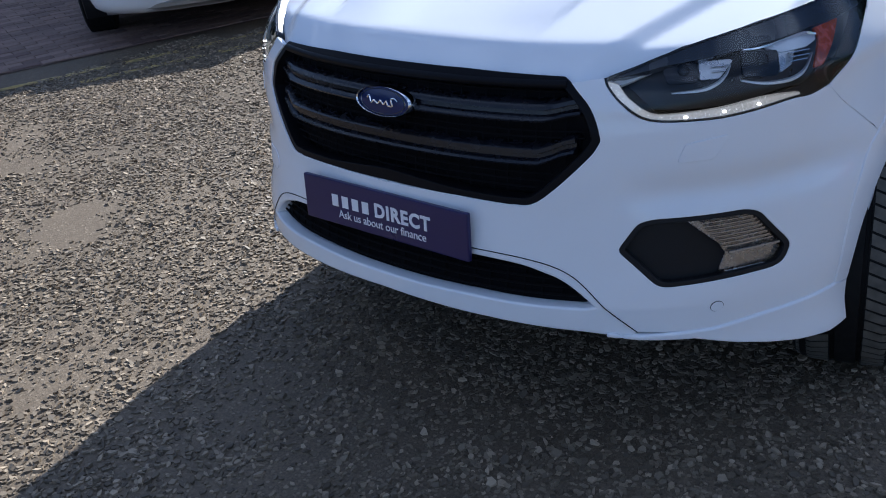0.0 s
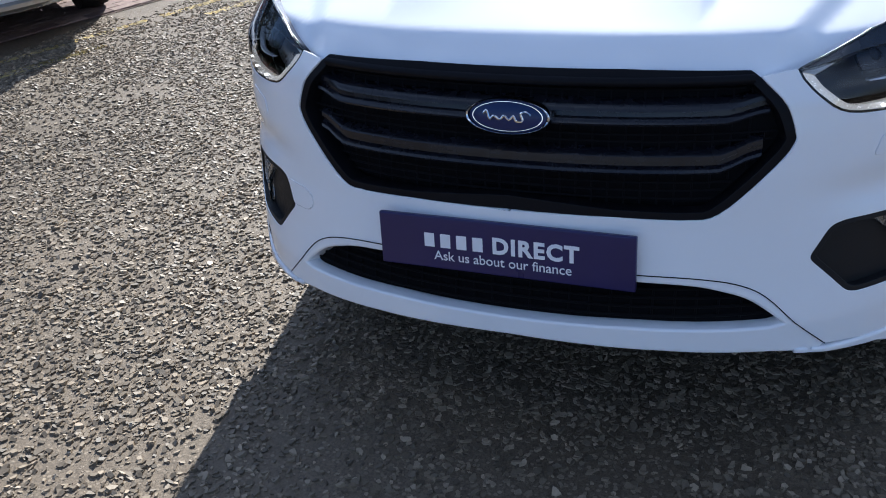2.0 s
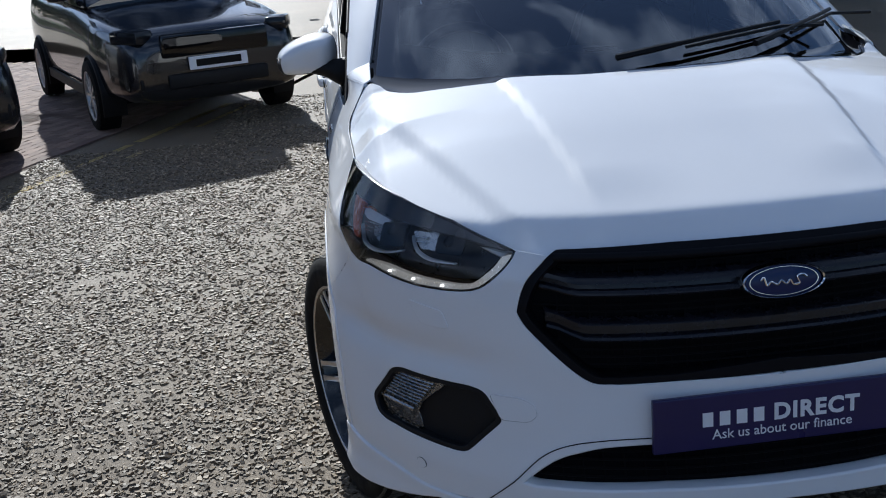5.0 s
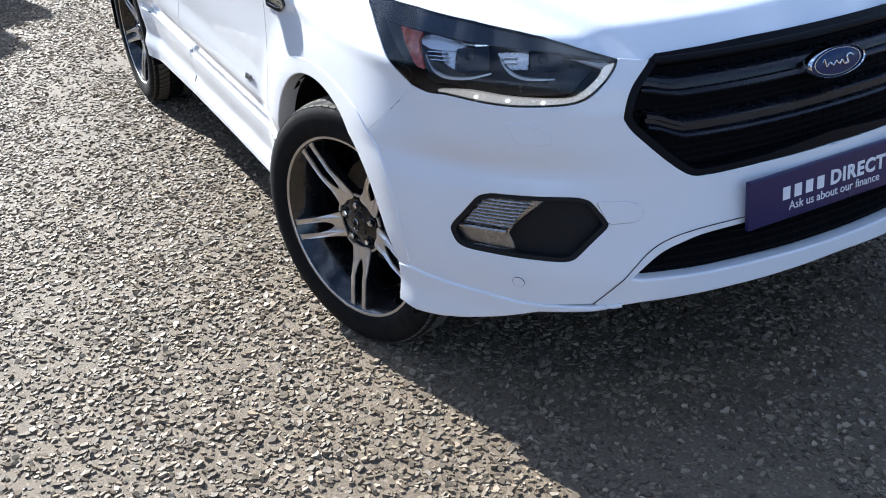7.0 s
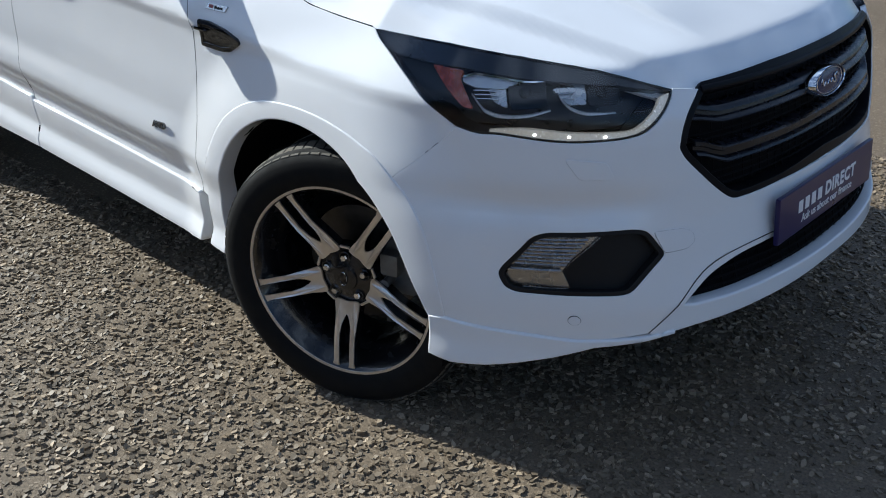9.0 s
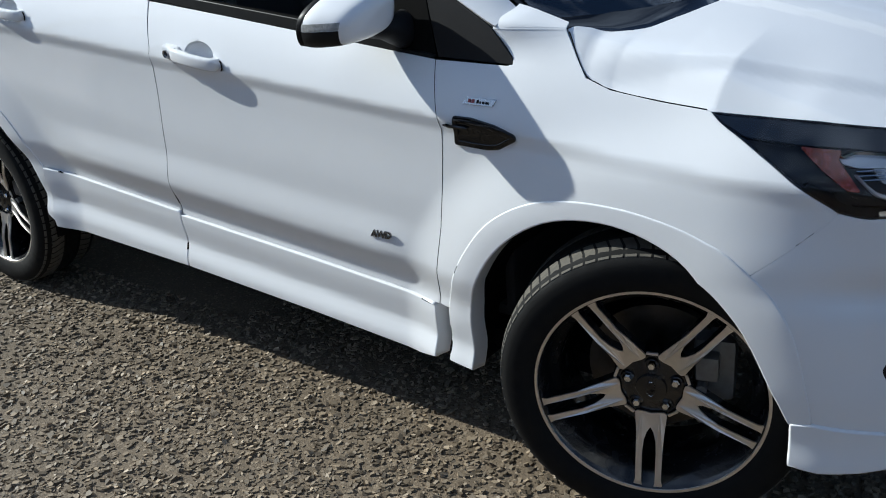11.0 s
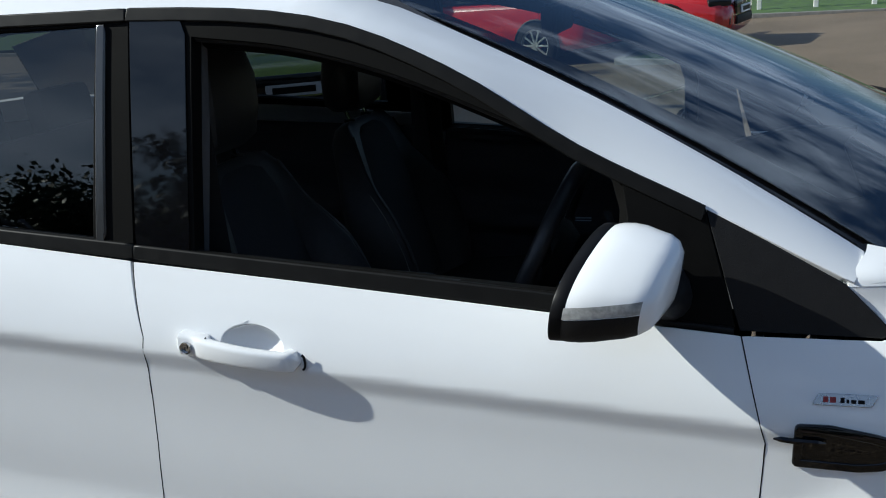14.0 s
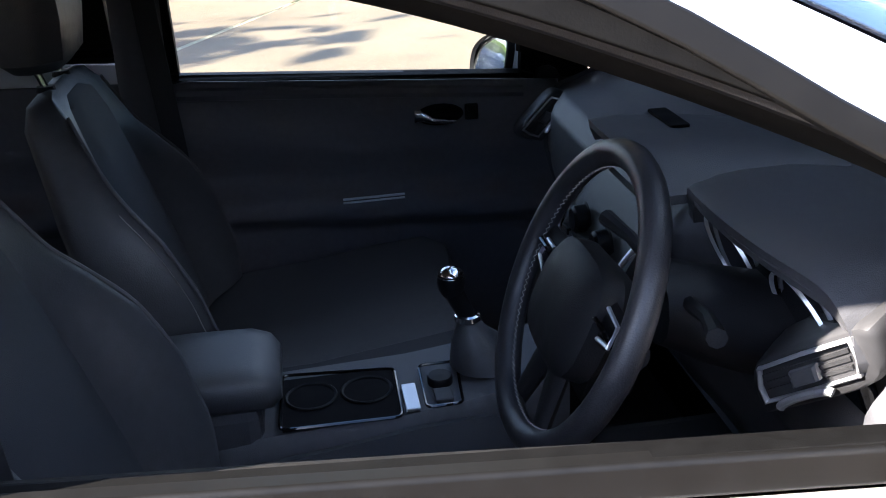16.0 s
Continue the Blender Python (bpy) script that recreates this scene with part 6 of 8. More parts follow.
    part("window_seal", tube([(-u / 100, s * (float(glasshouse(-u / 100, v / 100)) - 0.016), v / 100 - 0.002) for u, v in up], 0.009, 8), BLACK_PLASTIC, car, "black rubber window seal", True)
    # the door frame's depth inside the opening
    edge_ = [(-u / 100, v / 100) for u, v in FRONT_WIN[:-4]] + [(-0.680, 1.20), (-0.682, 1.075)]
    rings_ = []
    for k, (x, z) in enumerate(edge_):
        (xa, za), (xb, zb) = edge_[max(k - 1, 0)], edge_[min(k + 1, len(edge_) - 1)]
        d_ = Vector((xb - xa, zb - za)).normalized()
        n_ = Vector((d_.y, -d_.x))
        if n_.dot(Vector((-1.1 - x, 1.25 - z))) < 0:
            n_ = -n_
        g_ = float(glasshouse(x, z))
        rings_.append([(x + n_.x * i, s * (g_ - o), z + n_.y * i) for i, o in ((-0.012, 0.014), (0.006, 0.016), (0.012, 0.024), (0.010, 0.034), (0.020, 0.040), (0.026, 0.052), (0.020, 0.066), (-0.012, 0.070))])
    part("inner_door_frame", lofted(rings_), FRAME_BLACK, car, "black inner window frame", True)
    # inner pillar covers and belt
    part("pillar_cover", lofted([[(x + 0.05 * math.cos(a), s * (y + 0.02 * math.sin(a)), z) for a in np.linspace(0, 2 * math.pi, 12, endpoint=False)] for x, y, z in ((-1.50, 0.715, 0.55), (-1.49, 0.705, 1.10), (-1.475, 0.67, 1.32), (-1.47, 0.635, 1.53))]), DASH, car, "dark inner pillar cover", True)
    belt_pts = [(-1.462, s * 0.645, 1.42), (-1.455, s * 0.650, 1.20), (-1.44, s * 0.655, 0.95), (-1.42, s * 0.66, 0.62)]
    bm = lofted([[(x + 0.022, y, z), (x - 0.022, y, z), (x - 0.022, y - s * 0.002, z), (x + 0.022, y - s * 0.002, z)] for x, y, z in belt_pts])
    part("seat_belt", bm, BELT, car, "black seat belt")
    part("front_pillar_cover", tube([(-0.40, s * 0.675, 1.13), (-0.62, s * 0.655, 1.245), (-0.85, s * 0.61, 1.36), (-1.18, s * 0.55, 1.53)], 0.032, 8), HEADLINER if s > 0 else DASH, car, "inner windscreen pillar cover", True)

# ---------------------------------------------------------------- seats
def seat_section(w, d, bol, centre):
    """Half-closed section of a backrest: (forward, across) pairs."""
    pts = [(-d, -w * 0.75), (-d, 0), (-d, w * 0.75), (-d * 0.5, w), (0.02, w * 1.02), (bol, w * 0.93), (bol * 0.86, w * 0.78), (centre, w * 0.52), (centre * 0.9, 0), (centre, -w * 0.52), (bol * 0.86, -w * 0.78), (bol, -w * 0.93), (0.02, -w * 1.02), (-d * 0.5, -w)]
    return smooth_line(pts + [pts[0]], 4)[:-1]


def car_seat(y0, lift=0.0):
    hub = new("front_seat")
    hub.parent = car
    hub["label"] = "dark grey cloth and leather front seat"
    ax = Vector((-0.30, 0, 0.954)).normalized()      # up along the backrest
    fw = Vector((0.954, 0, 0.30)).normalized()
    base = Vector((-1.422, y0, 0.655 + lift))
    rings = []
    for h, w, d, bol, cen in ((0.0, 0.235, 0.05, 0.085, 0.020), (0.08, 0.250, 0.06, 0.100, 0.020), (0.20, 0.258, 0.065, 0.105, 0.022), (0.30, 0.252, 0.065, 0.092, 0.024), (0.38, 0.232, 0.06, 0.066, 0.026), (0.44, 0.205, 0.055, 0.048, 0.028), (0.50, 0.185, 0.05, 0.040, 0.030), (0.555, 0.165, 0.045, 0.034, 0.028), (0.590, 0.135, 0.030, 0.020, 0.018), (0.600, 0.10, 0.012, 0.010, 0.008)):
        rings.append([base + ax * (h * 0.89) + fw * f + Vector((0, a, 0)) for f, a in seat_section(w, d, bol, cen)])
    part("backrest", lofted(rings), LEATHER, hub, "charcoal leather backrest with side bolsters", True)
    # cloth middle
    ins = []
    for h, w, c in ((0.03, 0.150, 0.028), (0.15, 0.155, 0.031), (0.28, 0.150, 0.033), (0.40, 0.135, 0.036), (0.50, 0.120, 0.038), (0.555, 0.10, 0.034), (0.575, 0.07, 0.02)):
        ins.append([base + ax * (h * 0.89) + fw * (c + 0.004 - 0.012 * abs(t) ** 4) + Vector((0, w * t, 0)) for t in np.linspace(-1, 1, 9)] + [base + ax * (h * 0.89) + fw * 0.0 + Vector((0, w * t, 0)) for t in np.linspace(1, -1, 9)])
    part("cloth_panel", lofted(ins), FABRIC, hub, "dark blue-grey cloth panel", True)
    for sgn in (-1, 1):
        seam = [base + ax * (h * 0.89) + fw * (b + 0.001) + Vector((0, sgn * w * 0.93, 0)) for h, w, b in ((0.02, 0.240, 0.088), (0.08, 0.250, 0.101), (0.14, 0.254, 0.104), (0.20, 0.258, 0.106), (0.30, 0.252, 0.093), (0.38, 0.232, 0.067), (0.44, 0.205, 0.049), (0.50, 0.185, 0.041), (0.555, 0.165, 0.035))]
        part("piping", tube(smooth_line([tuple(p) for p in seam], 4), 0.0032, 6), PIPING, hub, "grey leather piping", True)
        dots = smooth_line([tuple(p - fw * 0.014 + Vector((0, sgn * 0.012, 0))) for p in seam[:6]], 6)
        part("stitching", tube(dots, 0.0010, 4), STITCH, hub)
    # cushion
    rings = []
    for x, w, top, low in ((-1.40, 0.23, 0.655, 0.52), (-1.30, 0.25, 0.675, 0.50), (-1.15, 0.262, 0.685, 0.50), (-1.00, 0.262, 0.705, 0.51), (-0.90, 0.255, 0.715, 0.54), (-0.855, 0.245, 0.695, 0.58), (-0.840, 0.22, 0.65, 0.60)):
        sec = [(-w, low), (-w * 1.03, (low + top) / 2), (-w * 1.0, top + 0.020), (-w * 0.86, top + 0.038), (-w * 0.66, top + 0.010), (-w * 0.3, top), (0, top - 0.002), (w * 0.3, top), (w * 0.66, top + 0.010), (w * 0.86, top + 0.038), (w, top + 0.020), (w * 1.03, (low + top) / 2), (w, low)]
        rings.append([(x - 0.05, y0 + a, z - 0.3 * lift - (0.03 if y0 > 0 else 0)) for a, z in sec])
    part("cushion", lofted(rings), CUSHION, hub, "charcoal seat cushion", True)
    part("seat_base", box(0.50, 0.44, 0.14, 0.03, (-1.13, y0, 0.455)), BLACK_PLASTIC, hub, "")
    # headrest on two posts
    hb = base + ax * 0.600 + fw * 0.005
    hr = []
    for h, w, f0, f1 in ((-0.035, 0.085, -0.030, 0.045), (-0.015, 0.118, -0.045, 0.062), (0.05, 0.132, -0.050, 0.066), (0.11, 0.130, -0.046, 0.060), (0.155, 0.112, -0.036, 0.046), (0.172, 0.075, -0.020, 0.026)):
        ring = [(f1 * 0.92, -w * 0.7), (f1, 0), (f1 * 0.92, w * 0.7), ((f0 + f1) / 2, w), (f0, w * 0.7), (f0, -w * 0.7), ((f0 + f1) / 2, -w)]
        hr.append([hb + Vector((0.08, 0, 1)).normalized() * h + Vector((f, a, 0)) for f, a in smooth_line(ring + [ring[0]], 4)[:-1]])
    rest = part("headrest", lofted(hr), LEATHER, hub, "charcoal padded headrest", True)
    for sgn in (-1, 1):
        part("headrest_post", tube([base + ax * 0.51 + Vector((0, sgn * 0.06, 0)), base + ax * 0.58 + Vector((0, sgn * 0.06, 0))], 0.006, 8), CHROME, rest, "chrome headrest post", True)
        part("post_collar", moved(spun([(0.0001, 0.006), (0.014, 0.005), (0.016, -0.004)], 14, "z"), Matrix.Translation(base + ax * 0.535 + Vector((0, sgn * 0.06, 0)))), BLACK_PLASTIC, rest)
    return hub


car_seat(-0.375, 0.035)
car_seat(0.375)
# rear bench
bench = part("rear_seat", joined(box(0.50, 1.20, 0.16, 0.05, (-2.15, 0, 0.62)), moved(box(0.14, 1.22, 0.58, 0.05), Matrix.Translation((-2.47, 0, 0.88)) @ Matrix.Rotation(radians(-20), 4, "Y"))), FABRIC, car, "dark grey rear bench seat", True)
for y in (-0.40, 0.0, 0.40):
    part("rear_headrest", moved(box(0.08, 0.24, 0.15, 0.03), Matrix.Translation((-2.60, y, 1.20)) @ Matrix.Rotation(radians(-10), 4, "Y")), FABRIC, bench, "", True)

# ---------------------------------------------------------------- dashboard
def dash_fn(u, v):
    """u across (y), v along the section from the windscreen to the knees."""
    y, t = np.asarray(u, float) / 100, np.asarray(v, float) / 100
    a = np.abs(y)
    wing = smooth(0.42, 0.70, a)
    px = np.interp(t, [0, 0.25, 0.45, 0.55, 0.62, 0.75, 0.88, 1.0], [-0.30, -0.46, -0.61, -0.675, -0.695, -0.690, -0.66, -0.56])
    px = px + 0.075 * smooth(0.22, 0.17, np.abs(y + 0.375)) * smooth(0.40, 0.62, t)
    pz = np.interp(t, [0, 0.25, 0.45, 0.55, 0.62, 0.75, 0.88, 1.0], [1.055, 1.060, 1.055, 1.035, 1.00, 0.90, 0.78, 0.64])
    bulge = 0.012 * np.sin(np.pi * np.clip((t - 0.55) / 0.4, 0, 1))
    return np.stack([px - bulge + 0.055 * wing, y, pz - 0.035 * wing * smooth(0.2, 0.5, t)], -1)


skin("dashboard", [(-69, 0), (69, 0), (69, 100), (-69, 100)], dash_fn, DASH, car, 2.2, gap=0, lip=0.01, label="dark grey moulded dashboard")
# instrument hood
rings = []
for x, h in ((-0.40, 0.030), (-0.48, 0.064), (-0.57, 0.078), (-0.640, 0.077), (-0.672, 0.073), (-0.680, 0.0695), (-0.700, 0.064), (-0.709, 0.058), (-0.706, 0.049)):
    top = [(x + 0.030 * abs(c) ** 5, -0.384 + 0.208 * c, 1.030 + (h + 0.012 * smooth(0.2, -1.0, c)) * (1 - min(1, abs(c)) ** 11)) for c in np.sin(np.linspace(-math.pi / 2, math.pi / 2, 33))]
    rings.append(top + [(p[0] + 0.006, p[1] + (0.004 if p[1] < -0.384 else -0.004), max(p[2] - 0.016, 1.018)) for p in top[::-1]])
part("instrument_hood", lofted(rings), DASH, car, "black hood over the instruments", True)
part("instrument_panel", moved(box(0.02, 0.35, 0.15, 0.008), Matrix.Translation((-0.648, -0.375, 1.005)) @ Matrix.Rotation(radians(-22), 4, "Y")), SCREEN, car, "dark glass instrument panel")
for y in (-0.465, -0.285):
    dial = spun([(0.060, 0.0), (0.061, 0.004), (0.0635, 0.004), (0.065, 0.0)], 40, "x")
    part("dial_ring", moved(dial, Matrix.Translation((-0.663, y, 1.010)) @ Matrix.Rotation(radians(180 - 25), 4, "Y")), SATIN_SILVER, car, "silver dial ring", True)
part("column_shroud", lofted([[(x, -0.37 + w * math.cos(a), z + h * math.sin(a)) for a in np.linspace(0, 2 * math.pi, 14, endpoint=False)] for x, z, w, h in ((-0.62, 0.945, 0.075, 0.07), (-0.74, 0.985, 0.062, 0.06), (-0.80, 1.01, 0.055, 0.052))]), BLACK_PLASTIC, car, "black steering column shroud", True)
for s, z in ((-1, 1.025), (1, 1.02)):
    st = tube([(-0.775, -0.37 + s * 0.05, z), (-0.785, -0.37 + s * 0.12, z + 0.018), (-0.80, -0.37 + s * 0.175, z + 0.026)], [0.009, 0.008, 0.011], 8)
    part("column_stalk", st, BLACK_PLASTIC, car, "black column stalk", True)

# steering wheel
WC, WT = Vector((-0.895, -0.374, 1.028)), radians(24)
E1, E2 = Vector((0, 1, 0)), Vector((math.sin(WT), 0, math.cos(WT)))
NW = Vector((-math.cos(WT), 0, math.sin(WT)))


def on_wheel(a, r, out=0.0):
    return WC + E1 * (r * math.cos(a)) + E2 * (r * math.sin(a)) + NW * out


wheel_ob = part("steering_wheel", tube([on_wheel(a, 0.169) for a in np.linspace(0, 2 * math.pi, 56, endpoint=False)], 0.0165, 12, True), WHEEL_LEATHER, car, "black leather steering wheel", True)
part("rim_stitching", tube([on_wheel(a, 0.1520, 0.0018 * (-1) ** k) for k, a in enumerate(np.linspace(0, 2 * math.pi, 240, endpoint=False))], 0.0006, 4, True), STITCH, wheel_ob)
pad = lofted([[WC + E1 * (w * math.copysign(abs(math.cos(a)) ** 0.6, math.cos(a))) + E2 * (h * math.copysign(abs(math.sin(a)) ** 0.6, math.sin(a)) - 0.012) + NW * o for a in np.linspace(0, 2 * math.pi, 24, endpoint=False)] for w, h, o in ((0.060, 0.055, -0.05), (0.088, 0.070, -0.02), (0.086, 0.068, 0.006), (0.070, 0.055, 0.018), (0.03, 0.02, 0.022))])
part("airbag_pad", pad, BLACK_PLASTIC, wheel_ob, "black centre pad", True)
for a0 in (0.10, math.pi - 0.10, 1.5 * math.pi - 0.28, 1.5 * math.pi + 0.28):
    sp = lofted([[on_wheel(a0, r, -0.012) + (E2 if abs(math.sin(a0)) < 0.5 else E1) * (h * math.cos(b)) + NW * (0.010 * math.sin(b)) for b in np.linspace(0, 2 * math.pi, 10, endpoint=False)] for r, h in ((0.06, 0.030), (0.11, 0.022), (0.15, 0.016), (0.172, 0.014))])
    part("wheel_spoke", sp, BLACK_PLASTIC, wheel_ob, "", True)
for a0 in (0.08, math.pi - 0.08):
    tr = tube([on_wheel(a0 + d, r, 0.002) for d, r in ((0.10, 0.10), (0.06, 0.130), (-0.12, 0.134), (-0.24, 0.10))], 0.0028, 6)
    part("spoke_trim", tr, SATIN_SILVER, wheel_ob, "silver spoke trim", True)
    part("wheel_buttons", moved(box(0.006, 0.034, 0.030, 0.003), Matrix.Translation(on_wheel(a0, 0.112, 0.003)) @ Matrix.Rotation(-WT, 4, "Y")), BLACK_GLOSS, wheel_ob, "")

# end vents, angled up along the wings of the dash
def end_vent(a, along, upv, face=(-1, 0, 0)):
    """A framed louvre: a is its lower inner corner."""
    A, x, u = Vector(a), Vector(along), Vector(upv)
    n = x.cross(u).normalized()
    if n.dot(Vector(face)) < 0:
        n = -n

    def P(i, j, o=0.0):
        return A + x * i + u * j + n * o

    bezel = lofted([[P(0.5 + (i - 0.5) * (1 + g), 0.5 + (j - 0.5) * (1 + 2.2 * g), o) for i, j in ((0, 0), (0.5, -0.02), (1, 0), (1.03, 0.5), (1, 1), (0.5, 1.03), (0.03, 1), (-0.02, 0.5))] for g, o in ((0.10, 0.002), (0.085, 0.007), (0.03, 0.009), (0.0, 0.006), (-0.01, -0.008))], False)
    vent = part("dash_vent", bezel, SATIN_SILVER, car, "silver framed dash vent")
    bm = bmesh.new()
    bm.faces.new([bm.verts.new(P(i, j, -0.012)) for i, j in ((0, 0), (1, 0), (1, 1), (0, 1))])
    part("vent_back", bm, CAVITY, vent)
    for j in (0.27, 0.52, 0.77):
        part("vent_slat", lofted([[P(i, j + dj, o) for dj, o in ((0.07, 0.006), (-0.07, 0.005), (-0.12, -0.010), (0.0, -0.010))] for i in (0.02, 0.5, 0.98)]), DASH_GREY, vent)
    for i in (0.18, 0.80):
        part("vent_slat", tube([P(i, 0.03, 0.001), P(i, 0.97, 0.001)], 0.0018, 5), DASH_GREY, vent)
    tab_ = lofted([[P(i, j, o) for i, j in ((0.34 + e_, 0.20 + e_), (0.66 - e_, 0.20 + e_), (0.66 - e_, 0.72 - e_), (0.34 + e_, 0.72 - e_))] for e_, o in ((0.0, 0.003), (0.01, 0.010), (0.04, 0.012))])
    part("vent_tab", tab_, PIPING, vent, "grey vent tab")
    wheel_ = tube([P(0.45 + 0.30 * math.cos(t), -0.26 + 0.16 * math.sin(t), 0.010) for t in np.linspace(0, math.pi, 9)], 0.005, 8)
    part("vent_wheel", wheel_, SATIN_SILVER, vent, "silver vent thumbwheel", True)
    face_ = [(-0.12, -0.45), (0.5, -0.52), (1.12, -0.40), (1.22, 0.5), (1.12, 1.22), (0.5, 1.30), (0.0, 1.22), (-0.16, 0.5)]
    face_ = [tuple(q) for q in smooth_line(face_ + [face_[0]], 4)[:-1]]
    pod = lofted([[P(0.5 + (i - 0.5) * k, 0.4 + (j - 0.4) * k, o) for i, j in face_] for o, k in ((-0.06, 1.10), (-0.03, 1.08), (-0.006, 1.04), (0.001, 0.98), (0.003, 0.90))])
    part("vent_pod", pod, DASH_GREY, vent, "grey vent pod", True)
    return vent


end_vent((-0.703, -0.481, 0.932), (0.036, -0.098, 0.082), (-0.013, 0.002, 0.037), (-1, -0.6, 0.3))
end_vent((-0.693, 0.600, 0.921), (0.062, 0.006, 0.061), (-0.030, 0.004, 0.013), (-0.2, -1, 0.2))

part("dash_slot", box(0.030, 0.10, 0.006, 0.002, (-0.628, 0.04, 1.1005)), CAVITY, car, "black dash top vent slot")
part("light_sensor", moved(spun([(0.0001, 0.018), (0.012, 0.016), (0.020, 0.008), (0.022, -0.004)], 24, "z"), Matrix.Translation((-0.60, -0.10, 1.066))), BLACK_GLOSS, car, "black dash light sensor", True)
part("sensor_ring", tube([(-0.60 + 0.023 * math.cos(a), -0.10 + 0.023 * math.sin(a), 1.066) for a in np.linspace(0, 2 * math.pi, 24, endpoint=False)], 0.0025, 6, True), SATIN_SILVER, car, "silver sensor ring", True)

# centre stack: screen hood, panel, knobs
rings = []
for x, h in ((-0.42, 0.020), (-0.60, 0.050), (-0.70, 0.060), (-0.745, 0.056)):
    top = [(x + 0.03 * abs(y / 0.15) ** 3, y, 1.045 + h * (1 - abs(y / 0.165) ** 4)) for y in np.linspace(-0.16, 0.16, 11)]
    rings.append(top + [(p[0] + 0.003, p[1], max(p[2] - 0.013, 1.035)) for p in top[::-1]])
part("screen_hood", lofted(rings), DASH, car, "black hood over the centre screen", True)
part("centre_screen", moved(box(0.012, 0.25, 0.085, 0.006), Matrix.Translation((-0.675, 0, 1.045)) @ Matrix.Rotation(radians(-20), 4, "Y")), SCREEN, car, "dark centre screen")
stack = part("centre_panel", lofted([[(x, w * t, z) for t in np.linspace(-1, 1, 7)] + [(x + 0.08, w * t, z) for t in np.linspace(1, -1, 7)] for x, w, z in ((-0.705, 0.135, 1.01), (-0.745, 0.145, 0.955), (-0.770, 0.135, 0.90), (-0.775, 0.115, 0.84), (-0.78, 0.095, 0.78), (-0.80, 0.085, 0.70))]), DASH_GREY, car, "grey centre control panel", True)
for y, z, r in ((-0.055, 0.945, 0.022), (0.055, 0.945, 0.022), (0.0, 0.875, 0.018), (-0.07, 0.875, 0.018), (0.07, 0.875, 0.018)):
    kn = spun([(0.0001, 0.022), (0.8 * r, 0.022), (r, 0.018), (r * 1.05, 0.0), (r * 1.25, -0.002)], 24, "x")
    bmesh.ops.scale(kn, verts=kn.verts, vec=(-1, 1, 1))
    part("control_knob", moved(kn, Matrix.Translation((-0.752 - 0.1 * (0.95 - z), y, z))), BLACK_SATIN if z > 0.9 else SATIN_SILVER, stack, "", True)
for k in range(6):
    part("control_button", box(0.008, 0.030, 0.012, 0.002, (-0.770, -0.10 + 0.04 * k, 0.912)), BLACK_SATIN, stack)
for y in (-0.105, 0.105):
    part("stack_edge", tube([(-0.712, y * 1.28, 1.0), (-0.755, y * 1.34, 0.955), (-0.782, y * 1.2, 0.90), (-0.79, y * 1.0, 0.83)], 0.004, 6), SATIN_SILVER, stack, "silver stack edge", True)

# ---------------------------------------------------------------- centre console
console = part("centre_console", lofted([[(x, -w, z - 0.20), (x, -w, z - 0.02), (x, -w + 0.015, z), (x, w - 0.015, z), (x, w, z - 0.02), (x, w, z - 0.20)] for x, w, z in ((-1.44, 0.105, 0.70), (-1.25, 0.108, 0.715), (-1.05, 0.108, 0.722), (-0.95, 0.105, 0.735), (-0.82, 0.095, 0.760))]), DASH, car, "dark centre console", True)
tray = rounded([(-1.257, -0.095), (-1.076, -0.100), (-1.073, 0.045), (-1.252, 0.065)], 0.012)
part("tray_rim", tube([(x, y, 0.724) for x, y in tray], 0.0026, 6, True), BLACK_GLOSS, console, "gloss black tray rim", True)
# the console is solid: a near-black sheet gives the tray's shade
part("tray_floor", box(0.176, 0.145, 0.004, 0, (-1.165, -0.022, 0.7215)), CAVITY, console, "flat near-black sheet for the shade in the tray")
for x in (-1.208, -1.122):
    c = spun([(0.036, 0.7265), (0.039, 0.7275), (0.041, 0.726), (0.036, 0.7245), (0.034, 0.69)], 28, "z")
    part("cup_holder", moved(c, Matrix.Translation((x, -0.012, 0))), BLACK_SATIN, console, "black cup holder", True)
    # flush disc, the shade inside the cup put into its colour
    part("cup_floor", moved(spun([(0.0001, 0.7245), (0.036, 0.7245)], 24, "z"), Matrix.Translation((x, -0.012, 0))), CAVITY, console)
part("tray_bar", box(0.022, 0.075, 0.006, 0.002, (-1.058, -0.055, 0.7275)), SATIN_SILVER, console, "silver tray bar")
sq_ = rounded([(-1.040, -0.105), (-0.985, -0.105), (-0.975, 0.020), (-1.036, 0.020)], 0.010)
part("tray_rim", tube([(x, y, 0.738) for x, y in sq_], 0.0024, 6, True), BLACK_GLOSS, console, "gloss black switch surround", True)
part("console_knob", moved(spun([(0.0001, 0.014), (0.018, 0.013), (0.020, 0.010), (0.020, 0.0)], 24, "z"), Matrix.Translation((-1.008, -0.025, 0.730))), BLACK_SATIN, console, "round console switch", True)
part("console_switch", box(0.028, 0.036, 0.008, 0.003, (-1.010, -0.075, 0.736)), DASH_GREY, console, "grey console switch")
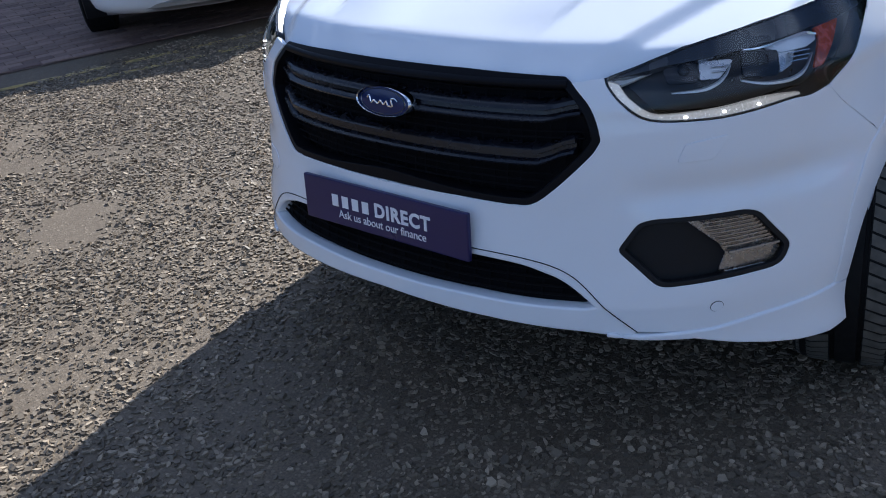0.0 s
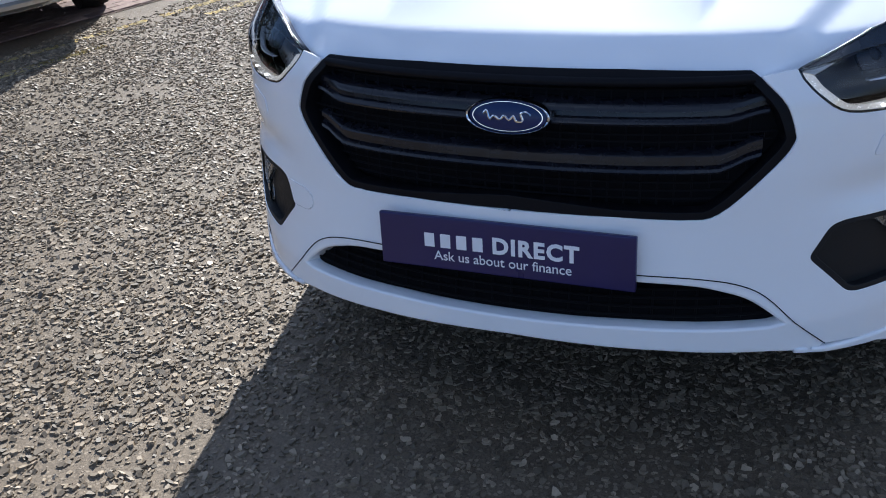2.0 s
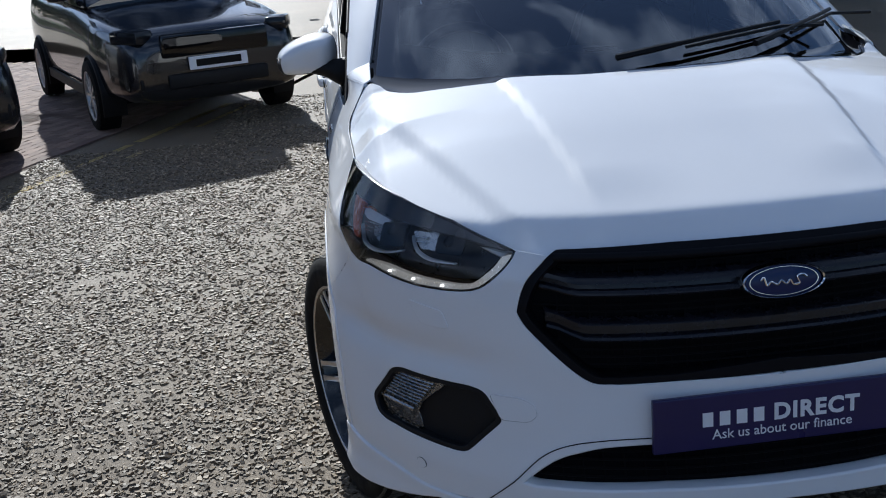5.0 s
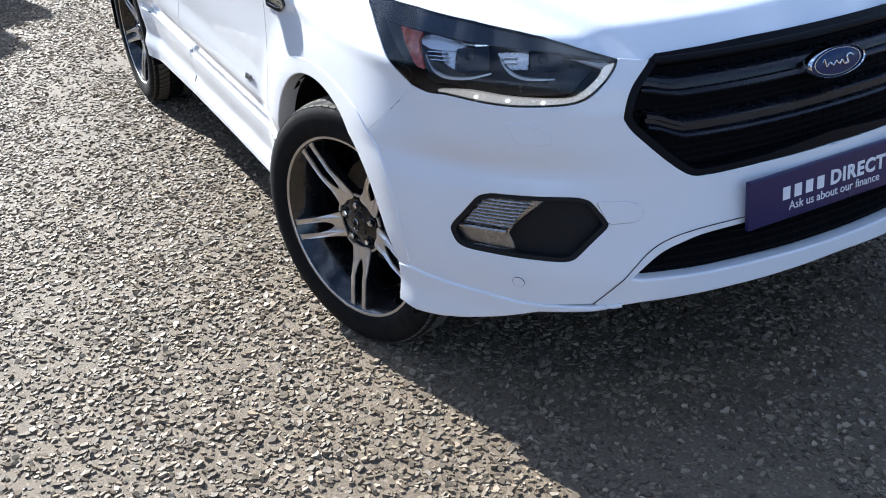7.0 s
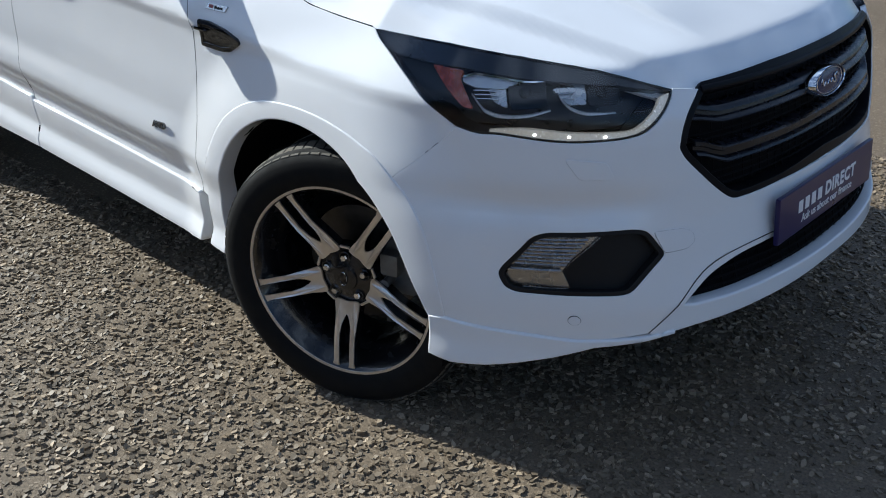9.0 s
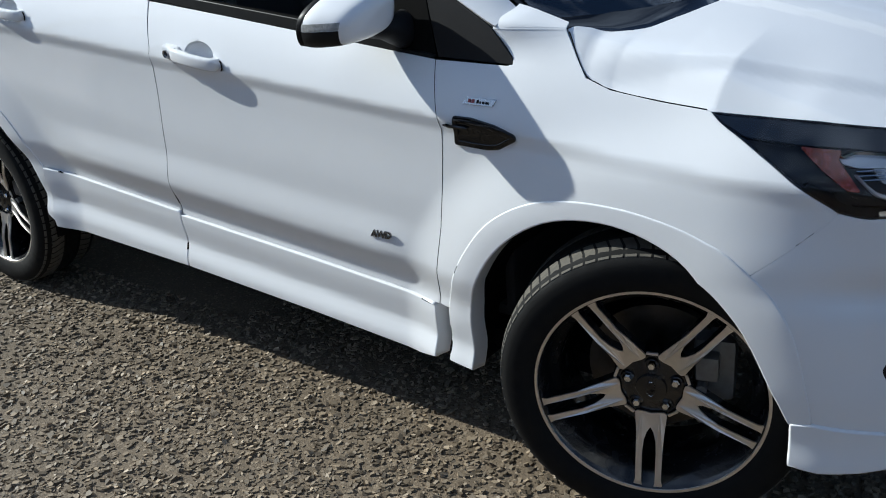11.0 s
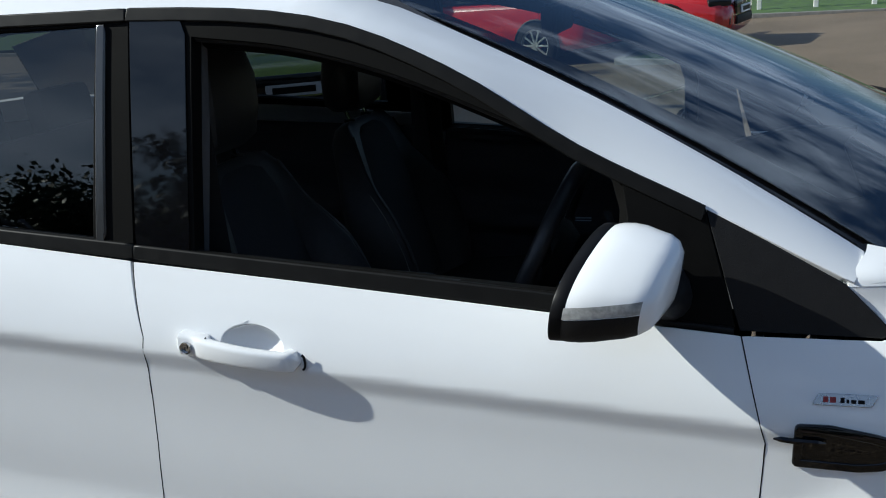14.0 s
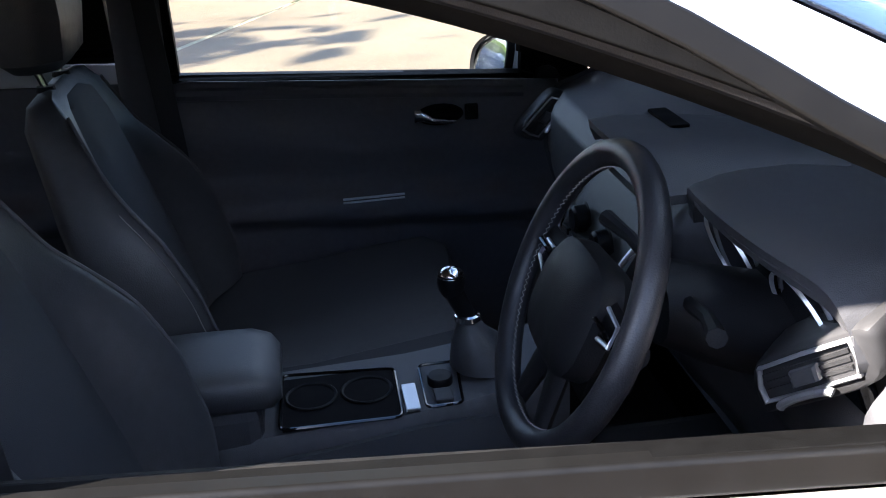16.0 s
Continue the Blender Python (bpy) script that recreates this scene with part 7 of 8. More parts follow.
# armrest
part("armrest", lofted([[(x, 0.095 * w * math.copysign(abs(math.cos(a)) ** 0.5, math.cos(a)) - 0.01, z + 0.035 * h * math.copysign(abs(math.sin(a)) ** 0.6, math.sin(a))) for a in np.linspace(0, 2 * math.pi, 20, endpoint=False)] for x, w, h, z in ((-1.56, 0.7, 0.6, 0.785), (-1.54, 1, 1, 0.785), (-1.38, 1, 1.0, 0.788), (-1.29, 1, 0.95, 0.786), (-1.262, 0.93, 0.8, 0.782), (-1.248, 0.75, 0.45, 0.778))]), LEATHER, car, "charcoal padded centre armrest", True)
part("armrest_box", box(0.26, 0.17, 0.10, 0.02, (-1.41, -0.01, 0.715)), DASH, car, "")
# gear lever
boot = lofted([[(-0.93 + dx + r * math.cos(a), 0.005 + r * math.sin(a), z) for a in np.linspace(0, 2 * math.pi, 16, endpoint=False)] for r, z, dx in ((0.058, 0.742, 0), (0.050, 0.76, -0.006), (0.040, 0.782, -0.012), (0.026, 0.80, -0.02), (0.018, 0.815, -0.024))])
gear = part("gear_lever", boot, LEATHER, car, "gear lever with leather gaiter and silver knob", True)
part("gear_ring", moved(spun([(0.018, 0.0), (0.022, 0.003), (0.020, 0.010), (0.016, 0.012)], 20, "z"), Matrix.Translation((-0.955, 0.008, 0.815))), CHROME, gear, "chrome gaiter ring", True)
part("gear_shaft", tube([(-0.955, 0.008, 0.82), (-0.975, 0.011, 0.868)], [0.014, 0.016], 12), BLACK_SATIN, gear, "", True)
part("gear_knob", moved(spun([(0.0001, 0.024), (0.012, 0.022), (0.020, 0.014), (0.0225, 0.002), (0.020, -0.012), (0.015, -0.022)], 24, "z"), Matrix.Translation((-0.977, 0.012, 0.882))), BLACK_SATIN, gear, "", True)
part("knob_cap", moved(spun([(0.0001, 0.0255), (0.011, 0.0235), (0.019, 0.0165), (0.021, 0.010)], 24, "z"), Matrix.Translation((-0.977, 0.012, 0.882))), CHROME, gear, "silver knob cap", True)
# rear-view mirror
part("inner_mirror", joined(box(0.03, 0.24, 0.065, 0.012, (-0.93, 0.0, 1.44)), tube([(-0.90, 0, 1.46), (-0.83, 0, 1.50)], 0.012, 8)), BLACK_PLASTIC, car, "black interior mirror", True)

# ---------------------------------------------------------------- paving, lines, kerbs
EDGE = Vector((-0.953, 0.303, 0.0))            # along the edge of the block paving
OUT = Vector((-0.303, -0.953, 0.0))            # away from the yard
E0 = Vector((-0.40, -4.615, 0.0))


def at_edge(a, b, up=0.0):
    p = E0 + EDGE * a + OUT * b
    return (p.x, p.y, ground_z(max(-8, min(8, p.x))) + up)


def strip(a0, a1, b0, b1, up, n=1):
    bm = bmesh.new()
    for k in range(n):
        s0, s1 = a0 + (a1 - a0) * k / n, a0 + (a1 - a0) * (k + 1) / n
        bm.faces.new([bm.verts.new(at_edge(a, b, up)) for a, b in ((s0, b0), (s1, b0), (s1, b1), (s0, b1))])
    bmesh.ops.solidify(bm, geom=list(bm.faces), thickness=-0.004)
    return bm


paving = part("pavement", strip(-5, 14, 0.12, 9, 0.004, 40), BLOCK, None)
tagged(paving, "reddish brown block paving beside the yard", "paving", kind="structure")
rng = random.Random(4)
block_me = []
for v in range(3):
    bm = box(0.196, 0.096, 0.014, 0.004, (0, 0, 0), 1)
    me = bpy.data.meshes.new("paving_block")
    bm.to_mesh(me)
    bm.free()
    me.materials.append(BLOCK_PIECE)
    block_me.append(me)
ang = math.atan2(EDGE.y, EDGE.x)
for i in range(30):
    for j in range(10):
        a, b = 0.1 + 0.2 * i + 0.1 * (j % 2), 0.2 + 0.1 * j
        ob = new("paving_block", block_me[(i * 7 + j * 3) % 3])
        ob.parent = paving
        p = at_edge(a, b, 0.006 + rng.uniform(-0.0012, 0.0012))
        ob.matrix_basis = Matrix.Translation(p) @ Matrix.Rotation(ang, 4, "Z")
# the rest of the blocks, joined
verts, faces = [], []
for i in range(-10, 60):
    for j in range(0, 60):
        if 0 <= i < 30 and j < 10:
            continue
        a, b = 0.1 + 0.2 * i + 0.1 * (j % 2), 0.2 + 0.1 * j
        up = 0.010 + rng.uniform(-0.0015, 0.0015)
        q = [at_edge(a + da, b + db, up) for da, db in ((-0.097, -0.047), (0.097, -0.047), (0.097, 0.047), (-0.097, 0.047))]
        w = [at_edge(a + da, b + db, 0.0) for da, db in ((-0.099, -0.049), (0.099, -0.049), (0.099, 0.049), (-0.099, 0.049))]
        k = len(verts)
        verts += q + w
        faces += [(k, k + 1, k + 2, k + 3)] + [(k + c, k + (c + 1) % 4, k + 4 + (c + 1) % 4, k + 4 + c) for c in range(4)]
rest = part("paving_blocks", mesh_of("paving_blocks", verts, faces), BLOCK_ISLE, paving)
rest["kind"] = "stuff"
# worn double yellow line, broken into pieces
rng = random.Random(9)
for b0 in (-0.26, -0.53):
    a = -4.0
    while a < 9.5:
        ln = rng.uniform(0.25, 1.3)
        if rng.random() < (0.92 if b0 > -0.4 else 0.72):
            ob = part("yellow_line", strip(a, a + ln, b0, b0 - rng.uniform(0.06, 0.09), 0.003), YELLOW_PAINT, None)
            tagged(ob, "worn yellow line painted on the asphalt", "road line", "yellow line pieces", "structure")
        a += ln + rng.uniform(0.02, 0.12)


def ground_patch(name, pts, up, material, label, category, thick=0.004):
    bm = bmesh.new()
    bm.faces.new([bm.verts.new((x, y, ground_z(max(-8, min(8, x))) + up)) for x, y in pts])
    bmesh.ops.solidify(bm, geom=list(bm.faces), thickness=-thick)
    return tagged(part(name, bm, material, None), label, category, kind="structure")


for x0, y0, x1, y1 in ((-2.75, 5.9, -0.9, 9.6), (0.1, 5.4, 2.0, 9.1), (-5.8, 6.4, -3.9, 10.1)):
    d = Vector((x1 - x0, y1 - y0)).normalized() * 0.035
    ground_patch("bay_line", [(x0 - d.y, y0 + d.x), (x0 + d.y, y0 - d.x), (x1 + d.y, y1 - d.x), (x1 - d.y, y1 + d.x)], 0.003, LINE_PAINT, "worn pale yellow parking bay line", "road line")
# grass verges with kerbs
for name, pts in (("verge", [(-2.3, 11.3), (-0.95, 10.9), (-0.55, 11.25), (-0.6, 11.8), (-1.0, 12.1), (-2.2, 12.35)]), ("verge", [(-0.6, 17.6), (30, 16.4), (30, 40), (-40, 40), (-40, 18.0)]), ("verge", [(-40, -13.0), (40, -13.0), (40, -30), (-40, -30)])):
    ob = ground_patch(name, pts, 0.075, GRASS, "mown green grass verge", "grass", 0.2)
    n_ = len(pts)
    for k in range(n_):
        (xa, ya), (xb, yb) = pts[k], pts[(k + 1) % n_]
        if max(abs(xa), abs(xb)) > 29 and abs(ya) > 20:
            continue
        ln = math.hypot(xb - xa, yb - ya)
        kb = box(ln + 0.05, 0.12, 0.13, 0.015, (0, 0, 0))
        moved(kb, Matrix.Translation(((xa + xb) / 2, (ya + yb) / 2, ground_z(max(-8, min(8, xa))) + 0.02)) @ Matrix.Rotation(math.atan2(yb - ya, xb - xa), 4, "Z"))
        tagged(part("kerb", kb, KERB, None), "grey concrete kerb stone", "kerb", "kerbs", "structure")
# small white posts on the far verge
for x in (-0.5, 0.55, 1.6, 2.7):
    bm = joined(box(0.09, 0.09, 0.75, 0.01, (x, 18.6, 0.47)), box(0.13, 0.13, 0.05, 0.01, (x, 18.6, 0.86)))
    tagged(part("verge_post", bm, WHITE_POST, None), "short white post on the grass verge", "post", "verge posts")

# ---------------------------------------------------------------- other cars
def simple_wheel(parent, x, y, side):
    r = 0.325
    tyre = part("wheel", moved(spun([(0.215, -0.09 * side), (0.23, -0.105 * side), (0.29, -0.108 * side), (0.318, -0.095 * side), (r, -0.06 * side), (r, 0.09 * side), (0.22, 0.10 * side)], 40), Matrix.Translation((x, y, r - 0.004))), RUBBER, parent, "black tyre on a silver alloy rim", True)
    rim = spun([(0.205, -0.060 * side), (0.215, -0.098 * side), (0.228, -0.104 * side)], 40)
    part("rim", moved(rim, Matrix.Translation((x, y, r - 0.004))), SILVER_TRIM, tyre, "silver rim", True)
    part("rim_back", moved(spun([(0.0001, -0.03 * side), (0.21, -0.03 * side)], 24), Matrix.Translation((x, y, r - 0.004))), CAVITY, tyre)
    for k in range(10):
        a = 2 * math.pi * k / 10
        sp = box(0.19, 0.018, 0.026, 0.004, (0.115, -0.085 * side, 0))
        part("rim_spoke", moved(sp, Matrix.Translation((x, y, r - 0.004)) @ Matrix.Rotation(a, 4, "Y")), SILVER_TRIM, tyre)
    part("rim_cap", moved(spun([(0.0001, -0.095 * side), (0.03, -0.095 * side), (0.04, -0.08 * side)], 16), Matrix.Translation((x, y, r - 0.004))), SILVER_TRIM, tyre)


def other_car(label, paint, at, heading, length=4.2, height=1.5, base_z=0.20, trim=None, suv=False, back=False):
    """A parked car: front axle at x 0, nose to +x; then turned and moved."""
    car_ = new("car")
    tagged(car_, label, "car")
    wb, fo = 0.60 * length, 0.20 * length
    tail = -(wb + 0.20 * length)
    bonnet, belt = base_z + 0.66 + (0.12 if suv else 0), base_z + 0.74 + (0.12 if suv else 0)
    half = 0.89

    def section(x, zt, w, zb):
        pts = [(-w * 0.92, zb), (-w, zb + 0.12), (-w * 1.0, (zb + zt) / 2), (-w * 0.97, zt - 0.10), (-w * 0.86, zt - 0.015), (-w * 0.45, zt + 0.012), (0, zt + 0.018), (w * 0.45, zt + 0.012), (w * 0.86, zt - 0.015), (w * 0.97, zt - 0.10), (w, (zb + zt) / 2), (w, zb + 0.12), (w * 0.92, zb)]
        return [(x, a, z) for a, z in pts]

    st = [(fo, bonnet - 0.30, 0.60, base_z + 0.12), (fo - 0.04, bonnet - 0.20, 0.70, base_z + 0.04), (fo - 0.15, bonnet - 0.10, 0.82, base_z), (0.25, bonnet - 0.03, half, base_z), (0.0, bonnet, half + 0.01, base_z), (-0.35, bonnet + 0.04, half, base_z), (-0.9, belt + 0.01, half, base_z), (-wb * 0.75, belt + 0.03, half, base_z), (-wb, belt + 0.05, half + 0.01, base_z), (tail + 0.25, belt + 0.05, half - 0.02, base_z), (tail + 0.06, belt - 0.02, 0.80, base_z + 0.05), (tail, belt - 0.15, 0.72, base_z + 0.12)]
    shell_ = part("body", lofted([section(*q) for q in st]), paint, car_, "", True)
    soft = shell_.modifiers.new("soft", "SUBSURF")
    soft.levels = soft.render_levels = 2

    def cab(x, zb, zt, wb_, wt):
        return [(x, -wb_, zb), (x, -wb_ * 0.98, zb + 0.5 * (zt - zb)), (x, -wt, zt - 0.06), (x, -wt * 0.8, zt), (x, wt * 0.8, zt), (x, wt, zt - 0.06), (x, wb_ * 0.98, zb + 0.5 * (zt - zb)), (x, wb_, zb)]

    top = height
    cs = [(-0.50, belt - 0.04, belt + 0.01, 0.80, 0.76), (-0.85, belt - 0.02, belt + 0.28, 0.82, 0.70), (-1.25, belt, top - 0.03, 0.83, 0.62), (-1.9, belt, top, 0.83, 0.61), (-wb + 0.0, belt, top - 0.03, 0.83, 0.60), (tail + 0.45, belt, top - 0.14, 0.80, 0.58), (tail + 0.12, belt - 0.02, belt + 0.08, 0.74, 0.62)]
    part("windows", lofted([cab(*q) for q in cs]), SCREEN, car_, "dark glass", True)
    rf = [(-1.22, 0.64), (-1.9, 0.64), (-wb, 0.62), (tail + 0.42, 0.60)]
    part("roof", lofted([[(x, -w, z - 0.07), (x, -w * 0.8, z + 0.012), (x, w * 0.8, z + 0.012), (x, w, z - 0.07), (x, w * 0.9, z - 0.09), (x, -w * 0.9, z - 0.09)] for (x, w), z in zip(rf, (top - 0.02, top, top - 0.03, top - 0.15))]), paint, car_, "", True)
    for s in (-1, 1):
        part("front_pillar", tube([(-0.48, s * 0.80, belt), (-0.85, s * 0.735, belt + 0.27), (-1.22, s * 0.655, top - 0.05)], 0.035, 6), paint, car_, "", True)
        part("middle_pillar", tube([(-1.65, s * 0.835, belt), (-1.62, s * 0.80, belt + 0.25), (-1.6, s * 0.64, top - 0.05)], 0.03, 6), BLACK_SATIN, car_, "", True)
        part("rear_pillar", tube([(tail + 0.55, s * 0.80, belt), (tail + 0.62, s * 0.76, belt + 0.24), (tail + 0.75, s * 0.62, top - 0.10)], 0.06, 6), paint, car_, "", True)
        for x in (0.0, -wb):
            w_ = spun([(0.37, 0.70), (0.37, 0.905), (0.355, 0.912)], 28)
            bmesh.ops.delete(w_, geom=[v for v in w_.verts if v.co.z < -0.20], context="VERTS")
            bmesh.ops.scale(w_, verts=w_.verts, vec=(1, s, 1))
            part("wheel_arch", moved(w_, Matrix.Translation((x, 0, 0.32))), BLACK_PLASTIC, car_, "", True)
            disc = spun([(0.0001, 0.902), (0.365, 0.902)], 28)
            bmesh.ops.delete(disc, geom=[v for v in disc.verts if v.co.z < -0.13], context="VERTS")
            bmesh.ops.scale(disc, verts=disc.verts, vec=(1, s, 1))
            part("arch_shadow", moved(disc, Matrix.Translation((x, 0, 0.32))), CAVITY, car_)
            simple_wheel(car_, x, s * 0.835, -s)
        part("headlight", moved(box(0.34, 0.20, 0.12, 0.04), Matrix.Translation((fo - 0.20, s * 0.66, bonnet - 0.17)) @ Matrix.Rotation(s * radians(-28), 4, "Z")), PROJ_GLASS, car_, "clear headlight", True)
        part("tail_light", box(0.12, 0.16, 0.24, 0.03, (tail + 0.07, s * 0.68, belt - 0.12)), AMBER if not back else RED_PAINT, car_, "red tail light", True)
        part("mirror", box(0.12, 0.18, 0.12, 0.04, (-0.62, s * 0.98, belt + 0.08)), paint, car_, "", True)
        part("fog_pocket", moved(box(0.06, 0.22, 0.11, 0.025), Matrix.Translation((fo - 0.085, s * 0.58, base_z + 0.22)) @ Matrix.Rotation(s * radians(-20), 4, "Z")), BLACK_PLASTIC, car_, "", True)
        part("sill", box(wb - 0.75, 0.03, 0.10, 0.01, (-wb / 2, s * (half - 0.01), base_z + 0.05)), BLACK_PLASTIC if suv else paint, car_)
    part("grille", box(0.06, 0.95, 0.20, 0.03, (fo - 0.01, 0, bonnet - 0.26)), BLACK_GLOSS, car_, "black grille", True)
    part("lower_grille", box(0.06, 0.90, 0.13, 0.03, (fo - 0.005, 0, base_z + 0.22)), BLACK_PLASTIC, car_, "", True)
    if trim:
        part("skid_plate", lofted([[(fo - 0.17 * abs(y / 0.75) ** 2 + dx, y, z) for dx, z in ((0.005, base_z + 0.115), (0.022, base_z + 0.10), (0.018, base_z + 0.075), (-0.03, base_z + 0.05))] for y in np.linspace(-0.72, 0.72, 15)]), trim, car_, "silver lower bumper trim", True)
    part("number_plate", box(0.02, 0.52, 0.11, 0.004, (fo + 0.03, 0, base_z + 0.36)), WHITE_PRINT, car_, "white number plate")
    part("plate_bar", box(0.004, 0.40, 0.06, 0, (fo + 0.041, 0, base_z + 0.36)), BLACK_SATIN, car_)
    part("rear_plate", box(0.02, 0.52, 0.11, 0.004, (tail - 0.01, 0, base_z + 0.45)), PLATE_YELLOW, car_, "yellow number plate")
    part("plate_bar", box(0.004, 0.40, 0.06, 0, (tail - 0.022, 0, base_z + 0.45)), BLACK_SATIN, car_)
    part("underside", box(wb + 0.6, 1.5, 0.08, 0.02, (-wb / 2, 0, base_z + 0.03)), CAVITY, car_)
    car_.matrix_basis = Matrix.Translation((at[0], at[1], ground_z(max(-8, min(8, at[0]))) + (0.10 if len(at) > 2 else 0.004))) @ Matrix.Rotation(heading, 4, "Z")
    return car_


H0 = math.atan2(0.40, 0.92)
other_car("white hatchback with silver bumper trim, parked on block paving", PAINT, (-2.15, -4.80), radians(55), 4.7, 1.48, 0.19, SILVER_TRIM)
other_car("black SUV with silver lower trim, parked on block paving", BLACK_PAINT, (-5.45, -4.32), radians(38), 4.4, 1.62, 0.24, SILVER_TRIM, True)
# unseen van, placed and sized so that its shadow crosses the yard
other_car("tall dark van out of view past the paved row, added for its shadow", BLACK_PAINT, (-7.15, -2.20), H0, 4.8, 2.75, 0.26, None, True)
other_car("red hatchback seen from behind, parked by the verge", RED_PAINT, (-4.6, 16.8), radians(97), 4.0, 1.48, 0.19, back=True)
other_car("red saloon with silver alloy wheels, parked by the verge", RED_PAINT, (-1.60, 13.3), radians(-12), 4.5, 1.42, 0.18)
other_car("lime green small car parked in a far bay", LIME_PAINT, (-4.95, 6.67), radians(-60), 3.7, 1.48, 0.19)
other_car("red car with a yellow rear plate parked in the far row", RED_PAINT, (-5.5, 13.35), radians(159.5), 4.1, 1.46, 0.19, back=True)

# ---------------------------------------------------------------- trees, lamp posts
def tree(label, x, y, h, spread, seed, leaves=1500):
    rng = np.random.default_rng(seed)
    t = new("tree")
    tagged(t, label, "tree", "trees along the verge")
    z0 = 0.08
    lean = rng.normal(0, 0.03, 2)
    trunk = [(x + lean[0] * k * h, y + lean[1] * k * h, z0 + k * h * 0.75) for k in np.linspace(0, 1, 7)]
    bms = [tube(trunk, [0.16 * (1 - 0.8 * k) * h / 6 for k in np.linspace(0, 1, 7)], 8)]
    ends = [trunk[-1]]
    for k in range(9):
        a, b = rng.uniform(0, 6.28), rng.uniform(0.3, 0.7)
        s = np.array(trunk[int(b * 6)])
        e = s + np.array([math.cos(a), math.sin(a), rng.uniform(0.25, 0.9)]) * spread * rng.uniform(0.5, 0.85)
        m_ = (s + e) / 2 + rng.normal(0, 0.1, 3)
        bms.append(tube([s, m_, e], [0.05 * h / 6, 0.035 * h / 6, 0.012], 6))
        ends += [tuple(e), tuple(m_)]
    part("trunk", joined(*bms), BARK, t, "brown bark", True)
    c = []
    for e in ends:
        n = leaves // len(ends)
        c.append(np.array(e) + rng.normal(0, 0.33 * spread, (n, 3)) * [1, 1, 0.75])
    for k in range(14):
        n = leaves // 14
        o = np.array([x, y, z0 + h * 0.62]) + rng.normal(0, 1, 3) * [0.5 * spread, 0.5 * spread, 0.20 * h]
        c.append(o + rng.normal(0, 0.22 * spread, (n, 3)))
    c = np.vstack(c)
    c = c[c[:, 2] > z0 + 0.25]
    n = len(c)
    size = rng.uniform(0.08, 0.20, n)[:, None] * (h / 5)
    a = rng.normal(0, 1, (n, 3))
    a /= np.linalg.norm(a, axis=1)[:, None]
    b = np.cross(a, rng.normal(0, 1, (n, 3)))
    b /= np.linalg.norm(b, axis=1)[:, None]
    quad = np.stack([c - a * size, c + b * size * 0.55, c + a * size, c - b * size * 0.55], 1).reshape(-1, 3)
    part("crown", mesh_of("crown", quad, np.arange(4 * n).reshape(-1, 4)), LEAF, t, "dark green leaves")
    return t


k = 0
for x in np.arange(-40, 26, 3.1):
    k += 1
    rr = random.Random(k)
    tree("dense green roadside tree" if k % 3 else "tall green roadside tree", x + rr.uniform(-0.8, 0.8), -17.5 + rr.uniform(-2.5, 1.5), rr.uniform(3.6, 5.6), rr.uniform(1.5, 2.1), k, 2800)
for x, y, h in ((-14, 4.5, 7.5), (-17, 8.0, 8.0), (-19, 1.0, 7.0), (-14.5, 12.5, 7.0)):
    k += 1
    tree("large green tree shading the bays", x, y, h, 2.4, k, 2400)


def lamp_post(x, y, h, heads):
    """A floodlight mast."""
    t = new("lamp_post")
    tagged(t, "tall grey floodlight mast", "lamp post", "yard masts")
    part("pole", tube([(x, y, 0), (x, y, h * 0.5), (x, y, h)], [0.10, 0.075, 0.05], 12), POLE, t, "grey steel pole", True)
    if heads:
        part("cross_arm", tube([(x - 1.1, y, h - 1.2), (x + 1.1, y, h - 1.2)], 0.04, 8), POLE, t, "", True)
        for dx in (-1.1, 1.1):
            part("floodlight", moved(box(0.65, 0.16, 0.48, 0.03), Matrix.Translation((x + dx, y + 0.12, h - 0.95)) @ Matrix.Rotation(radians(35), 4, "X")), POLE, t, "grey floodlight head")
        part("camera_dome", moved(spun([(0.0001, -0.22), (0.12, -0.16), (0.15, 0.0), (0.10, 0.10)], 16, "z"), Matrix.Translation((x, y, h))), POLE, t, "", True)
    else:
        part("lamp_head", moved(box(0.75, 0.26, 0.14, 0.04), Matrix.Translation((x + 0.35, y, h)) @ Matrix.Rotation(radians(-8), 4, "Y")), POLE, t, "grey street lamp head", True)
    return t


lamp_post(-14.5, -11.0, 7.5, True)
lamp_post(-13.2, -8.0, 8.5, False)

